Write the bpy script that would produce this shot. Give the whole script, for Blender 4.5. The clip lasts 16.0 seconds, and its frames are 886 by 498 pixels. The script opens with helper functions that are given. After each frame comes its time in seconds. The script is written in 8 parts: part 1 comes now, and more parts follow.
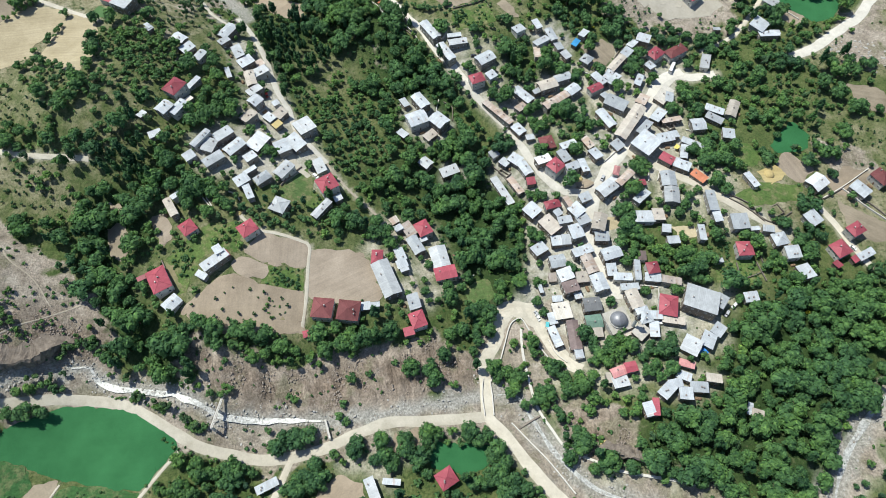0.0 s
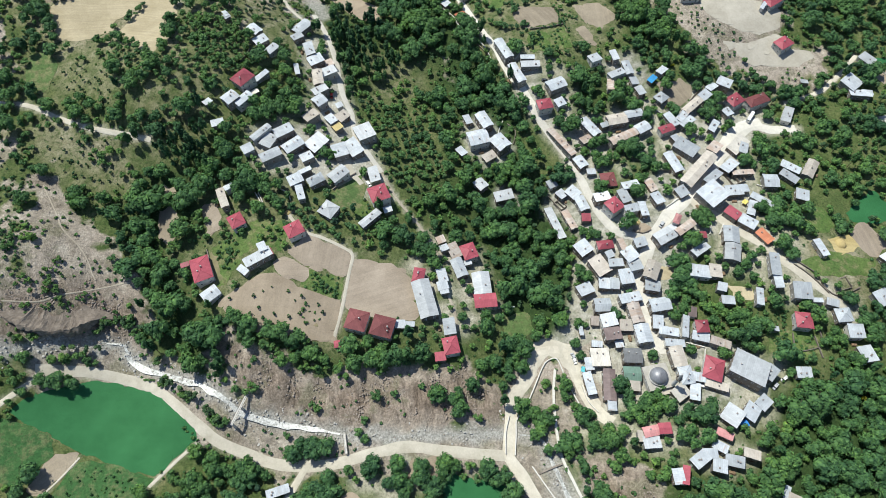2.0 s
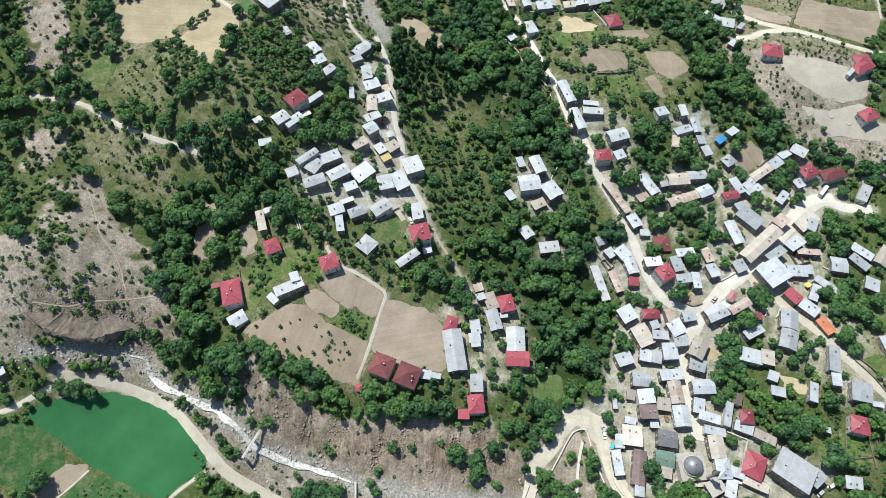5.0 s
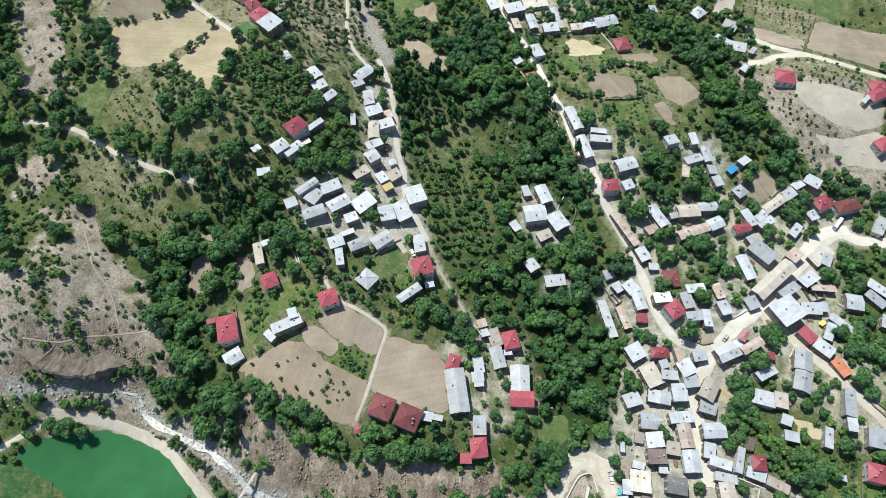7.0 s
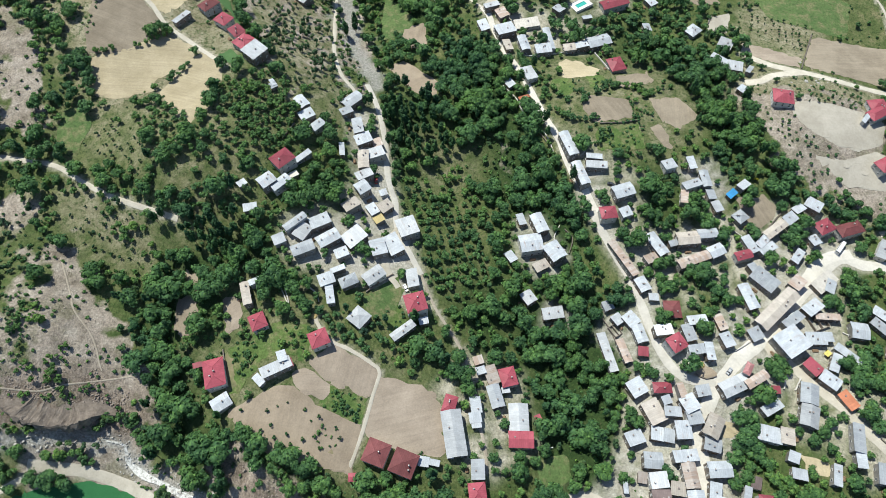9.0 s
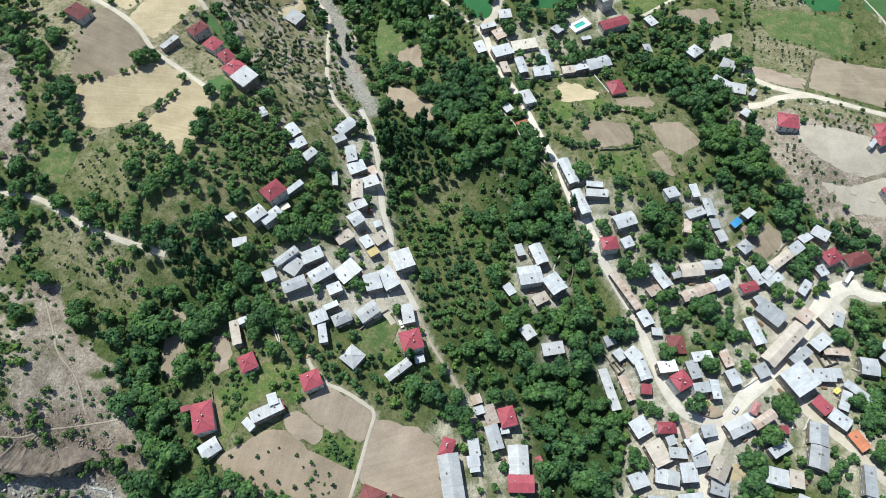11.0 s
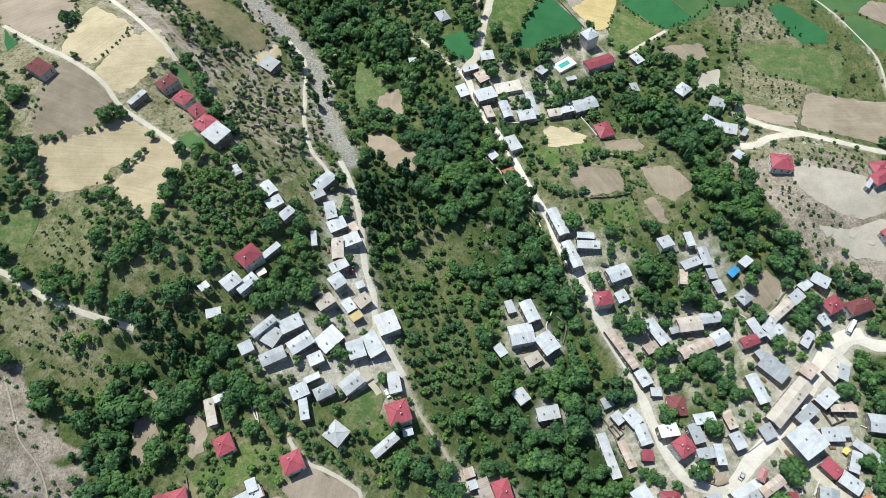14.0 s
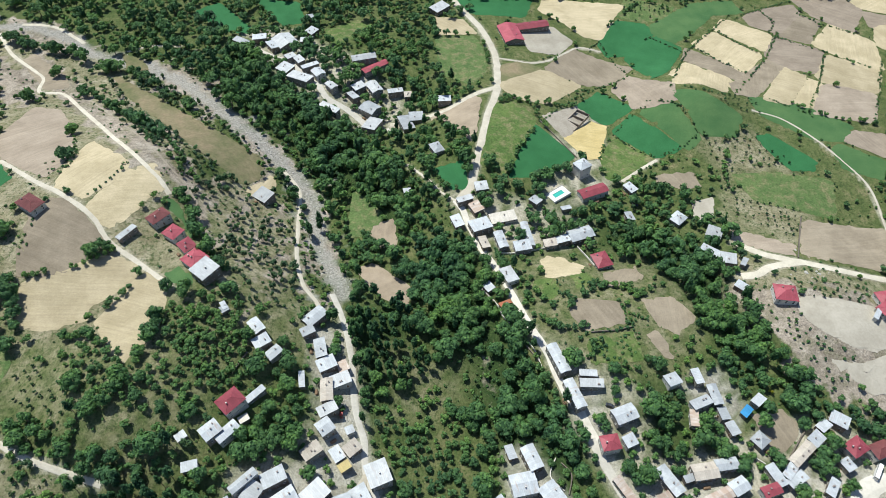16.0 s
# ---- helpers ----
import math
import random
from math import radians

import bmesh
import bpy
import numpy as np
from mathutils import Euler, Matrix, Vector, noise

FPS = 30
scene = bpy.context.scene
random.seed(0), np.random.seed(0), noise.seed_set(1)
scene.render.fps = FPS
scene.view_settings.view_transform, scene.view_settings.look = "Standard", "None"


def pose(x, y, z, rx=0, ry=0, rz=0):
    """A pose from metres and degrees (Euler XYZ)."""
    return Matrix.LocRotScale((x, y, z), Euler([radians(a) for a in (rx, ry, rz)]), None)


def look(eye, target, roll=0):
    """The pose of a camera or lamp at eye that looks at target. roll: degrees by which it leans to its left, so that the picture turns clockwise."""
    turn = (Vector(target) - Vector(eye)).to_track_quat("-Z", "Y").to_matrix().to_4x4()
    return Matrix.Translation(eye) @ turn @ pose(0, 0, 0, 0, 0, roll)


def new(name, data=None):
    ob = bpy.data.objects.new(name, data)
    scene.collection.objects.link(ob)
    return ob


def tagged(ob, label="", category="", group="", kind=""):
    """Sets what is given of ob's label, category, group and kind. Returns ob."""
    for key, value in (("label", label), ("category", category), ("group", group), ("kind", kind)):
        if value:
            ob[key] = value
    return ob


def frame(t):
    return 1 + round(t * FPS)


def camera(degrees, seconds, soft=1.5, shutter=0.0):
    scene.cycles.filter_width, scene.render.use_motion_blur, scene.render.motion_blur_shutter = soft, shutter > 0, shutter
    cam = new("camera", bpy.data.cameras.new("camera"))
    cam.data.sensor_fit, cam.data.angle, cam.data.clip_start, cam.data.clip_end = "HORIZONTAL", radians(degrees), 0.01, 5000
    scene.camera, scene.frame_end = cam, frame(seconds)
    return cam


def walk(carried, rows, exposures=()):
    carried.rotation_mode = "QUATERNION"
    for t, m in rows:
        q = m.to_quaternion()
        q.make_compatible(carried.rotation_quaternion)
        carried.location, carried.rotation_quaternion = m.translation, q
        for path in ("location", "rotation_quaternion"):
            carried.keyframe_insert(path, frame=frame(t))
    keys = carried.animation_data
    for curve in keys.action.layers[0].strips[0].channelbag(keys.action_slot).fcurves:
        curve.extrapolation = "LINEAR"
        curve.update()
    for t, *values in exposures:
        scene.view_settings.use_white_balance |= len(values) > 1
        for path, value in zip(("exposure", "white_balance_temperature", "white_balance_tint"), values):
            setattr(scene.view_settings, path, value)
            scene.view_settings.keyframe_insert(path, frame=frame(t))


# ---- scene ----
cam = camera(69.87, 16.0, soft=0.8)
PATH = [
    (0.0, look((-0.60, -1.09, 301.96), (27.61, 140.76, 39.13), -0.82)),
    (0.5, look((-0.28, 2.59, 301.97), (28.38, 144.00, 38.95), -0.69)),
    (1.0, look((0.05, 6.34, 301.95), (29.06, 147.49, 38.83), -0.53)),
    (1.5, look((0.39, 10.23, 301.87), (16.93, 153.63, 38.88), -0.30)),
    (2.0, look((0.70, 14.31, 301.76), (8.67, 158.58, 38.85), -0.09)),
    (2.5, look((0.93, 18.58, 301.66), (7.29, 162.97, 38.77), 0.01)),
    (3.0, look((1.03, 23.04, 301.57), (-0.15, 167.72, 38.76), 0.12)),
    (3.5, look((0.97, 27.70, 301.49), (-6.76, 172.39, 38.81), 0.22)),
    (4.0, look((0.75, 32.53, 301.42), (-8.38, 177.14, 38.74), 0.27)),
    (6.5, look((-1.18, 57.47, 301.04), (-12.15, 202.38, 38.59), 0.32)),
    (7.0, look((-1.58, 62.51, 300.92), (-12.69, 207.51, 38.53), 0.29)),
    (7.5, look((-1.98, 67.56, 300.76), (-10.83, 212.82, 38.43), 0.28)),
    (8.0, look((-2.32, 72.60, 300.57), (-11.00, 218.03, 38.32), 0.28)),
    (8.5, look((-2.58, 77.63, 300.37), (-11.14, 223.22, 38.21), 0.25)),
    (9.0, look((-2.73, 82.64, 300.18), (-11.14, 228.34, 38.08), 0.22)),
    (11.5, look((-2.89, 107.61, 299.32), (-10.46, 253.99, 37.57), 0.21)),
    (12.0, look((-2.86, 112.59, 299.12), (-10.23, 259.18, 37.48), 0.23)),
    (12.5, look((-2.79, 117.54, 298.91), (-7.30, 264.33, 37.32), 0.19)),
    (13.0, look((-2.68, 122.47, 298.68), (-6.40, 269.26, 37.07), 0.21)),
    (13.5, look((-2.55, 127.40, 298.37), (-5.66, 274.53, 36.94), 0.27)),
    (14.0, look((-2.43, 132.33, 297.98), (-5.09, 283.44, 38.83), 0.29)),
    (14.5, look((-2.31, 137.21, 297.55), (-4.88, 308.06, 50.97), 0.33)),
    (15.0, look((-2.22, 142.02, 297.13), (-4.74, 332.83, 65.65), 0.29)),
    (15.5, look((-2.13, 146.95, 296.71), (-4.25, 338.07, 65.49), 0.31)),
    (16.0, look((-2.04, 151.99, 296.29), (-3.79, 344.29, 66.04), 0.32)),
]
walk(cam, PATH)

# ---- sky and sun ----
SUN_TO = Vector((-0.34, 0.32, 0.90)).normalized()
world = bpy.data.worlds.new("sky")
scene.world = world
world.use_nodes = True
wn = world.node_tree
sky = wn.nodes.new("ShaderNodeTexSky")
sky.sky_type = "NISHITA"
sky.sun_disc = False
sky.sun_elevation = math.asin(SUN_TO.z)
sky.sun_rotation = math.atan2(SUN_TO.x, SUN_TO.y)
sky.altitude = 1600
wn.links.new(sky.outputs[0], wn.nodes["Background"].inputs[0])
wn.nodes["Background"].inputs[1].default_value = 0.098
sun = new("sun", bpy.data.lights.new("sun", "SUN"))
sun.data.energy = 3.95
sun.data.angle = radians(0.55)
sun.data.color = (0.955, 0.968, 0.88)
sun.rotation_mode = "QUATERNION"
sun.rotation_quaternion = SUN_TO.to_track_quat("Z", "Y")
sun.location = (-150, 150, 500)
scene.view_settings.exposure = 0.42

# ---- the lie of the land ----
# Each form: its middle east and north, its spread and its height.
BASE = -5.0
WEST_FORMS = [
    (-280, 360, 150, 27.9),
    (0, 10, 150, -13.2),
    (-95, 465, 45, -14.8),
    (-120, 290, 45, 18.6),
    (-160, 120, 28, -12.7),
    (-20, 315, 45, -5.1),
    (-195, 390, 45, 10.2),
    (-220, 180, 28, 17.6),
    (-70, 190, 45, 10.9),
    (-220, 20, 80, -11.5),
    (-380, 380, 80, 8.6),
    (0, 140, 28, 7.3),
    (-80, 400, 28, -8.5),
    (-120, 360, 28, 11.1),
    (-40, 540, 28, -10.2),
    (-340, 700, 80, 8.6),
    (-270, 565, 45, -5.5),
    (-180, 220, 28, -5.2),
    (-160, 280, 28, 10.7),
    (-220, 440, 45, 9.2),
    (-80, 80, 28, -9.3),
    (-80, 140, 28, 4.8),
    (-180, 440, 28, 8.6),
    (-340, 340, 80, 9.5),
    (-80, 600, 28, 4.9),
]
EAST_FORMS = [
    (180, 365, 45, 7.5),
    (420, 640, 150, -11.5),
    (350, 10, 150, -12.6),
    (180, 560, 28, 10.4),
    (130, 615, 45, -9.6),
    (30, 490, 45, 10.9),
    (55, 190, 45, -12.0),
    (80, 340, 45, 12.4),
    (120, 60, 28, 7.3),
    (120, 200, 28, 7.9),
    (280, 565, 45, 7.7),
    (220, 280, 28, -5.6),
    (280, 420, 28, -6.1),
    (200, 160, 28, 7.1),
    (120, 520, 28, -6.6),
    (30, 565, 45, 5.1),
    (100, 400, 28, -5.0),
    (60, 100, 28, -4.8),
    (20, 300, 28, -9.3),
    (220, 360, 28, 7.1),
    (180, 540, 28, 9.9),
]


def inside(px, py, poly):
    """For arrays of points: 1 where they lie in the polygon."""
    px, py = np.asarray(px, float), np.asarray(py, float)
    hit = np.zeros(px.shape, bool)
    n = len(poly)
    for i in range(n):
        x1, y1 = poly[i]
        x2, y2 = poly[(i + 1) % n]
        if y1 != y2:
            hit ^= ((y1 > py) != (y2 > py)) & (px < (x2 - x1) * (py - y1) / (y2 - y1) + x1)
    return hit


def edge_distance(px, py, pts, closed=False):
    """For arrays of points: how far they lie from a line."""
    px, py = np.asarray(px, float), np.asarray(py, float)
    far = np.full(px.shape, 1e9)
    for (x1, y1), (x2, y2) in zip(pts, pts[1:] + (pts[:1] if closed else [])):
        dx, dy = x2 - x1, y2 - y1
        u = np.clip(((px - x1) * dx + (py - y1) * dy) / max(dx * dx + dy * dy, 1e-9), 0, 1)
        far = np.minimum(far, np.hypot(px - x1 - u * dx, py - y1 - u * dy))
    return far


def zone_mask(px, py, polys, soft):
    """How deep points lie in any of the polygons, 0 to 1 over the soft width."""
    out = np.zeros(np.shape(px))
    for poly in polys:
        d = edge_distance(px, py, poly, True) * np.where(inside(px, py, poly), 1, -1)
        out = np.maximum(out, np.clip(0.5 + d / soft, 0, 1))
    return out


def wobble(px, py, scale, seed):
    """Smooth uneven values between about -1 and 1."""
    r = np.random.RandomState(seed)
    out = 0
    for k in range(6):
        a, ph, f = r.rand() * 6.28, r.rand() * 6.28, (0.6 + 0.9 * r.rand()) / scale
        out = out + np.sin((np.cos(a) * px + np.sin(a) * py) * f * 6.28 + ph + 1.3 * np.sin((np.sin(a) * px - np.cos(a) * py) * f * 4.1 + ph))
    return out / 3.2


def ground_z(px, py):
    px, py = np.asarray(px, float), np.asarray(py, float)
    z = np.full(np.broadcast(px, py).shape, BASE)
    for x, y, s, h in WEST_FORMS + EAST_FORMS:
        z = z + h * np.exp(-((px - x) ** 2 + (py - y) ** 2) / (2 * s * s))
    return z


def gz(x, y):
    return float(ground_z(x, y))


# ---- the plan: zones ----
ZONES = []


def zone(sort, *poly):
    ZONES.append((sort, list(poly)))


zone("bare", (-214, 230), (-204, 229), (-179, 197), (-155, 167), (-149, 154), (-162, 144), (-212, 143), (-213, 156), (-201, 170), (-209, 190), (-211, 209))
zone("scrub", (-246, 249), (-215, 233), (-211, 202), (-205, 169), (-213, 163))
zone("bare", (-108, 135), (-67, 116), (-33, 113), (14, 115), (33, 103), (36, 88), (-9, 86), (-49, 89), (-91, 110), (-115, 128))
zone("bare", (-197, 146), (-157, 142), (-110, 116), (-38, 86), (35, 86), (51, 85), (66, 54), (79, 38), (79, 27), (54, 36), (34, 67), (-11, 75), (-51, 70), (-95, 80), (-124, 99), (-162, 118), (-200, 123))
zone("bare", (164, 373), (255, 364), (239, 299), (212, 305), (187, 314), (179, 332))
zone("bare", (201, 327), (275, 319), (264, 302), (245, 294), (219, 304))
zone("bare", (333, 272), (371, 276), (350, 239), (330, 254))
zone("bare", (95, 61), (106, 50), (97, 41), (84, 45), (74, 64), (73, 80))
zone("bare", (58, 127), (80, 124), (85, 99), (67, 81), (45, 89), (47, 111))
zone("scrub", (-273, 593), (-210, 581), (-125, 482), (-65, 373), (-58, 347), (-79, 350), (-106, 332), (-149, 384), (-197, 452), (-260, 548))
zone("scrub", (9, 332), (22, 342), (27, 314), (22, 298), (13, 301))
zone("dust", (88, 194), (133, 194), (153, 222), (186, 257), (215, 273), (209, 251), (170, 205), (130, 155), (135, 126), (117, 99), (113, 75), (88, 74), (80, 107), (77, 139), (82, 168))
zone("dust", (-81, 349), (-66, 357), (-48, 320), (-38, 263), (-23, 237), (-17, 217), (-35, 213), (-39, 227), (-75, 221), (-94, 234), (-97, 255), (-71, 272), (-61, 294))
zone("dust", (-2, 447), (22, 446), (89, 426), (87, 406), (29, 396), (8, 419))
zone("dust", (-184, 644), (-136, 647), (-44, 566), (-16, 528), (-66, 518), (-102, 539), (-150, 592))
zone("dust", (54, 334), (99, 303), (98, 280), (124, 229), (106, 223), (87, 244), (68, 280))
zone("dust", (171, 228), (204, 217), (211, 154), (235, 133), (223, 124), (194, 146), (163, 162), (151, 196))
zone("dust", (104, 86), (159, 69), (144, 56), (99, 72))
zone("dust", (3, 197), (31, 189), (40, 152), (18, 134), (7, 133), (-12, 174))
zone("open", (16, 703), (415, 729), (234, 327), (184, 350), (174, 403), (173, 462), (103, 482), (77, 470), (38, 450), (16, 464))
zone("open", (-403, 680), (-354, 639), (-276, 589), (-160, 425), (-144, 380), (-109, 346), (-133, 307), (-155, 296), (-216, 316), (-226, 327))
zone("open", (47, 396), (118, 398), (138, 357), (123, 321), (75, 317), (48, 339))
zone("open", (216, 186), (313, 177), (276, 111), (232, 113), (227, 148), (199, 168))
zone("open", (-135, 183), (-82, 193), (-69, 197), (-9, 174), (-4, 142), (-47, 127), (-109, 152))
zone("open", (-220, 261), (-176, 247), (-152, 223), (-200, 219))
zone("open", (-246, 394), (-202, 358), (-194, 303), (-222, 315))
zone("open", (-200, 126), (-145, 117), (-113, 90), (-132, 69), (-199, 83))
zone("open", (-38, 300), (-4, 324), (-3, 307), (-12, 276), (-27, 280))
zone("wood", (174, 94), (215, 106), (271, 101), (238, 44), (200, 20), (179, 3), (115, 21), (99, 46), (112, 53), (148, 53), (170, 73))
zone("wood", (19, 224), (56, 234), (76, 222), (84, 198), (85, 163), (77, 131), (42, 128), (40, 149), (34, 196))
zone("wood", (37, 239), (56, 247), (74, 228), (56, 222))
zone("wood", (-169, 617), (-101, 533), (-64, 502), (-38, 473), (-21, 448), (-34, 406), (-58, 434), (-94, 479), (-158, 530), (-199, 590))
zone("wood", (-55, 355), (-28, 360), (-17, 308), (-36, 291), (-50, 307))
zone("wood", (-150, 236), (-140, 231), (-116, 226), (-118, 200), (-154, 177), (-157, 217))
zone("olive", (-147, 270), (-114, 306), (-114, 276), (-124, 245), (-144, 239), (-168, 262))
zone("wood", (-154, 177), (-130, 189), (-123, 147), (-102, 145), (-47, 127), (-62, 121), (-125, 125), (-147, 147))
zone("wood", (95, 424), (158, 408), (169, 358), (176, 337), (153, 330), (100, 374))
zone("cliff", (-107, 139), (-83, 126), (-62, 115), (-33, 114), (-3, 114), (18, 116), (35, 104), (35, 91), (4, 90), (-25, 94), (-54, 93), (-86, 109), (-96, 116))
zone("dust", (-106.7, 96.5), (-92.9, 97.6), (-82.4, 84.1), (-85.6, 77.6), (-101.1, 84.8))
zone("paved", (27, 276), (40, 282), (58, 254), (53, 244), (38, 242), (28, 253))
zone("paved", (66, 311), (76, 312), (79, 287), (71, 282), (60, 288))
zone("paved", (102, 273), (120, 271), (143, 261), (126, 246), (110, 249), (96, 246), (91, 253))
zone("paved", (153, 267), (183, 278), (186, 263), (173, 245), (155, 250))
zone("paved", (87, 241), (101, 246), (107, 233), (100, 217), (93, 223))
zone("paved", (118, 310), (142, 320), (151, 301), (141, 282), (128, 290))
zone("paved", (46, 231), (59, 227), (60, 216), (42, 214))
zone("cliff", (-213, 163), (-200, 167), (-186, 158), (-160, 164), (-149, 153), (-159, 143), (-190, 141), (-212, 144))
zone("cliff", (-194, 167), (-174, 170), (-155, 155), (-153, 147), (-175, 144), (-197, 145))
zone("cliff", (74, 67), (98, 61), (104, 46), (89, 43), (77, 49))
zone("dust", (-43, 72), (-13, 78), (35, 72), (40, 65), (4, 68), (0, 62), (-12, 59), (-18, 49), (-29, 56), (-41, 64))
zone("dust", (119, 278), (151, 287), (184, 296), (229, 293), (220, 259), (172, 214), (141, 229), (113, 253))
zone("dust", (185, 180), (231, 141), (225, 127), (192, 140))
zone("open", (-214, 310), (-182, 315), (-175, 289), (-210, 284))
zone("open", (-40, 72), (0, 74), (-3, 55), (-36, 57))
zone("dry", (-406, 625), (-351, 631), (-271, 589), (-173, 466), (-159, 420), (-159, 391), (-141, 375), (-144, 341), (-141, 304), (-215, 316), (-257, 362))
zone("dry", (179, 507), (219, 516), (239, 499), (237, 479), (192, 473))
zone("dry", (186, 460), (235, 444), (217, 409), (180, 428))
zone("dry", (169, 388), (260, 383), (245, 354), (165, 344), (157, 358))
zone("olive", (-200, 303), (-184, 315), (-150, 305), (-145, 285), (-168, 277), (-192, 285))
zone("olive", (-220, 263), (-175, 248), (-151, 221), (-181, 221), (-205, 231))
zone("olive", (-247, 314), (-202, 314), (-170, 290), (-169, 271), (-210, 283), (-240, 290))
zone("dry", (216, 186), (254, 164), (231, 141), (204, 163))
zone("dry", (263, 175), (307, 166), (278, 114), (258, 136))
zone("dry", (-200, 123), (-145, 117), (-124, 100), (-186, 132), (-199, 134))
zone("meadow", (21, 693), (415, 729), (267, 394), (211, 393), (190, 468), (103, 482), (77, 465), (38, 450), (18, 468))
zone("meadow", (-200, 107), (-119, 88), (-132, 67), (-199, 81))
zone("olive", (-135, 183), (-82, 193), (-69, 197), (-9, 174), (-4, 142), (-47, 127), (-109, 152))
zone("meadow", (-53, 224), (-31, 232), (-28, 198), (-35, 185), (-55, 193))
zone("olive", (-34, 333), (6, 320), (-3, 299), (-29, 293))
zone("meadow", (-249, 365), (-236, 362), (-215, 317), (-205, 286), (-227, 287), (-239, 326))
zone("open", (139, 480), (175, 468), (170, 451), (148, 453), (128, 467))
zone("clear", (58, 455), (80, 470), (99, 474), (110, 464), (104, 450), (78, 438), (61, 435))
zone("clear", (109, 117), (130, 114), (134, 96), (114, 95), (102, 100))
zone("yard", (26, 286), (43, 286), (59, 264), (56, 248), (40, 241), (22, 251))
zone("clear", (64, 319), (81, 320), (80, 291), (69, 291))
zone("yard", (-118, 285), (-99, 304), (-88, 300), (-91, 273), (-112, 263))
zone("clear", (115, 204), (136, 202), (129, 182), (111, 188))
zone("clear", (153, 122), (184, 112), (167, 79), (136, 79))
zone("clear", (52, 135), (81, 130), (85, 92), (90, 84), (81, 87), (71, 117), (62, 124), (50, 107), (37, 100))
zone("clear", (82, 540), (110, 552), (112, 484), (75, 450), (60, 447))
zone("clear", (174, 246), (206, 236), (195, 209), (163, 198), (146, 201))
zone("yard", (-85, 352), (-65, 363), (-40, 270), (-58, 265), (-75, 305))
zone("yard", (-103, 257), (-34, 275), (-31, 242), (-54, 234), (-100, 233))
zone("olive", (43, 398), (118, 398), (139, 357), (124, 319), (72, 316), (45, 339))
zone("olive", (-208, 337), (-172, 326), (-120, 296), (-121, 265), (-146, 262), (-182, 285))
zone("olive", (-122, 226), (-75, 221), (-62, 204), (-109, 187))
zone("bare", (-289, 381), (-261, 360), (-240, 300), (-259, 295))
zone("dry", (166, 396), (202, 391), (198, 350), (181, 343), (164, 371))
zone("dust", (46, 82), (57, 69), (70, 52), (82, 38), (126, 19), (124, 14), (77, 23), (63, 37), (51, 56), (40, 70))
zone("dust", (238, 41), (224, 32), (205, 19), (189, 0), (202, -3), (223, 15))
zone("olive", (-144, 341), (-115, 361), (-73, 351), (-73, 314), (-112, 304), (-135, 313))
zone("olive", (-226, 327), (-187, 315), (-126, 308), (-127, 284), (-168, 268), (-208, 281))
zone("bare", (-263, 192), (-225, 186), (-206, 186), (-211, 152), (-217, 128), (-245, 129))
zone("meadow", (-234, 103), (-208, 105), (-133, 73), (-145, 57), (-218, 52))
zone("wood", (-15, 249), (8, 256), (23, 231), (18, 193), (9, 204), (-2, 214))
zone("olive", (287, 223), (327, 198), (310, 168), (272, 184))
zone("open", (289, 218), (327, 198), (311, 169), (274, 185))

zone("paved", (63, 129), (78, 149), (85, 162), (90, 177), (112, 180), (134, 165), (135, 151), (131, 134), (156, 123), (164, 110), (153, 92), (120, 87), (103, 100), (84, 89), (75, 108), (69, 121))
zone("paved", (65, 294), (74, 296), (89, 257), (102, 221), (112, 212), (126, 216), (155, 244), (176, 273), (199, 273), (220, 275), (227, 261), (204, 252), (193, 233), (192, 208), (172, 197), (164, 185), (143, 170), (129, 136), (93, 134), (85, 163), (89, 192), (82, 204), (72, 210), (74, 222), (82, 224), (92, 228), (86, 252), (64, 290))
zone("paved", (-96, 249), (-92, 256), (-72, 258), (-59, 276), (-66, 293), (-72, 324), (-76, 332), (-64, 339), (-48, 303), (-39, 270), (-29, 265), (-27, 243), (-21, 230), (-24, 223), (-35, 221), (-53, 224), (-65, 232), (-77, 230), (-92, 237))
zone("bare", (-331, 595), (-275, 543), (-235, 505), (-191, 458), (-165, 433), (-154, 418), (-158, 416), (-172, 426), (-195, 444), (-231, 480), (-278, 524), (-306, 553))
zone("bare", (-265, 590), (-240, 592), (-213, 577), (-185, 557), (-166, 524), (-144, 503), (-120, 496), (-105, 471), (-111, 464), (-129, 481), (-149, 508), (-176, 522), (-203, 544), (-233, 569))
zone("bare", (-388, 648), (-354, 639), (-324, 628), (-302, 613), (-292, 599), (-311, 601), (-344, 614), (-375, 621))
zone("bare", (-356, 581), (-337, 578), (-314, 560), (-306, 535), (-309, 522), (-327, 524))
zone("bare", (-102, 455), (-89, 440), (-74, 405), (-62, 379), (-68, 378), (-80, 396), (-91, 424))
zone("dry", (-166, 426), (-130, 455), (-100, 421), (-85, 366), (-98, 346), (-114, 357), (-130, 384), (-150, 410))
zone("scrub", (-164, 440), (-122, 447), (-94, 411), (-82, 358), (-95, 343), (-121, 364), (-143, 396))
zone("meadow", (-21, 295), (-24, 304), (-14, 319), (-1, 326), (12, 336), (14, 302), (0, 300), (-10, 294))
zone("open", (-21, 295), (-24, 304), (-14, 319), (-1, 326), (12, 336), (14, 302), (0, 300), (-10, 294))
zone("meadow", (-29, 289), (10, 301), (15, 230), (-18, 226), (-29, 265))
zone("open", (-213, 283), (-212, 302), (-206, 304), (-185, 292), (-170, 283), (-170, 275), (-195, 274))
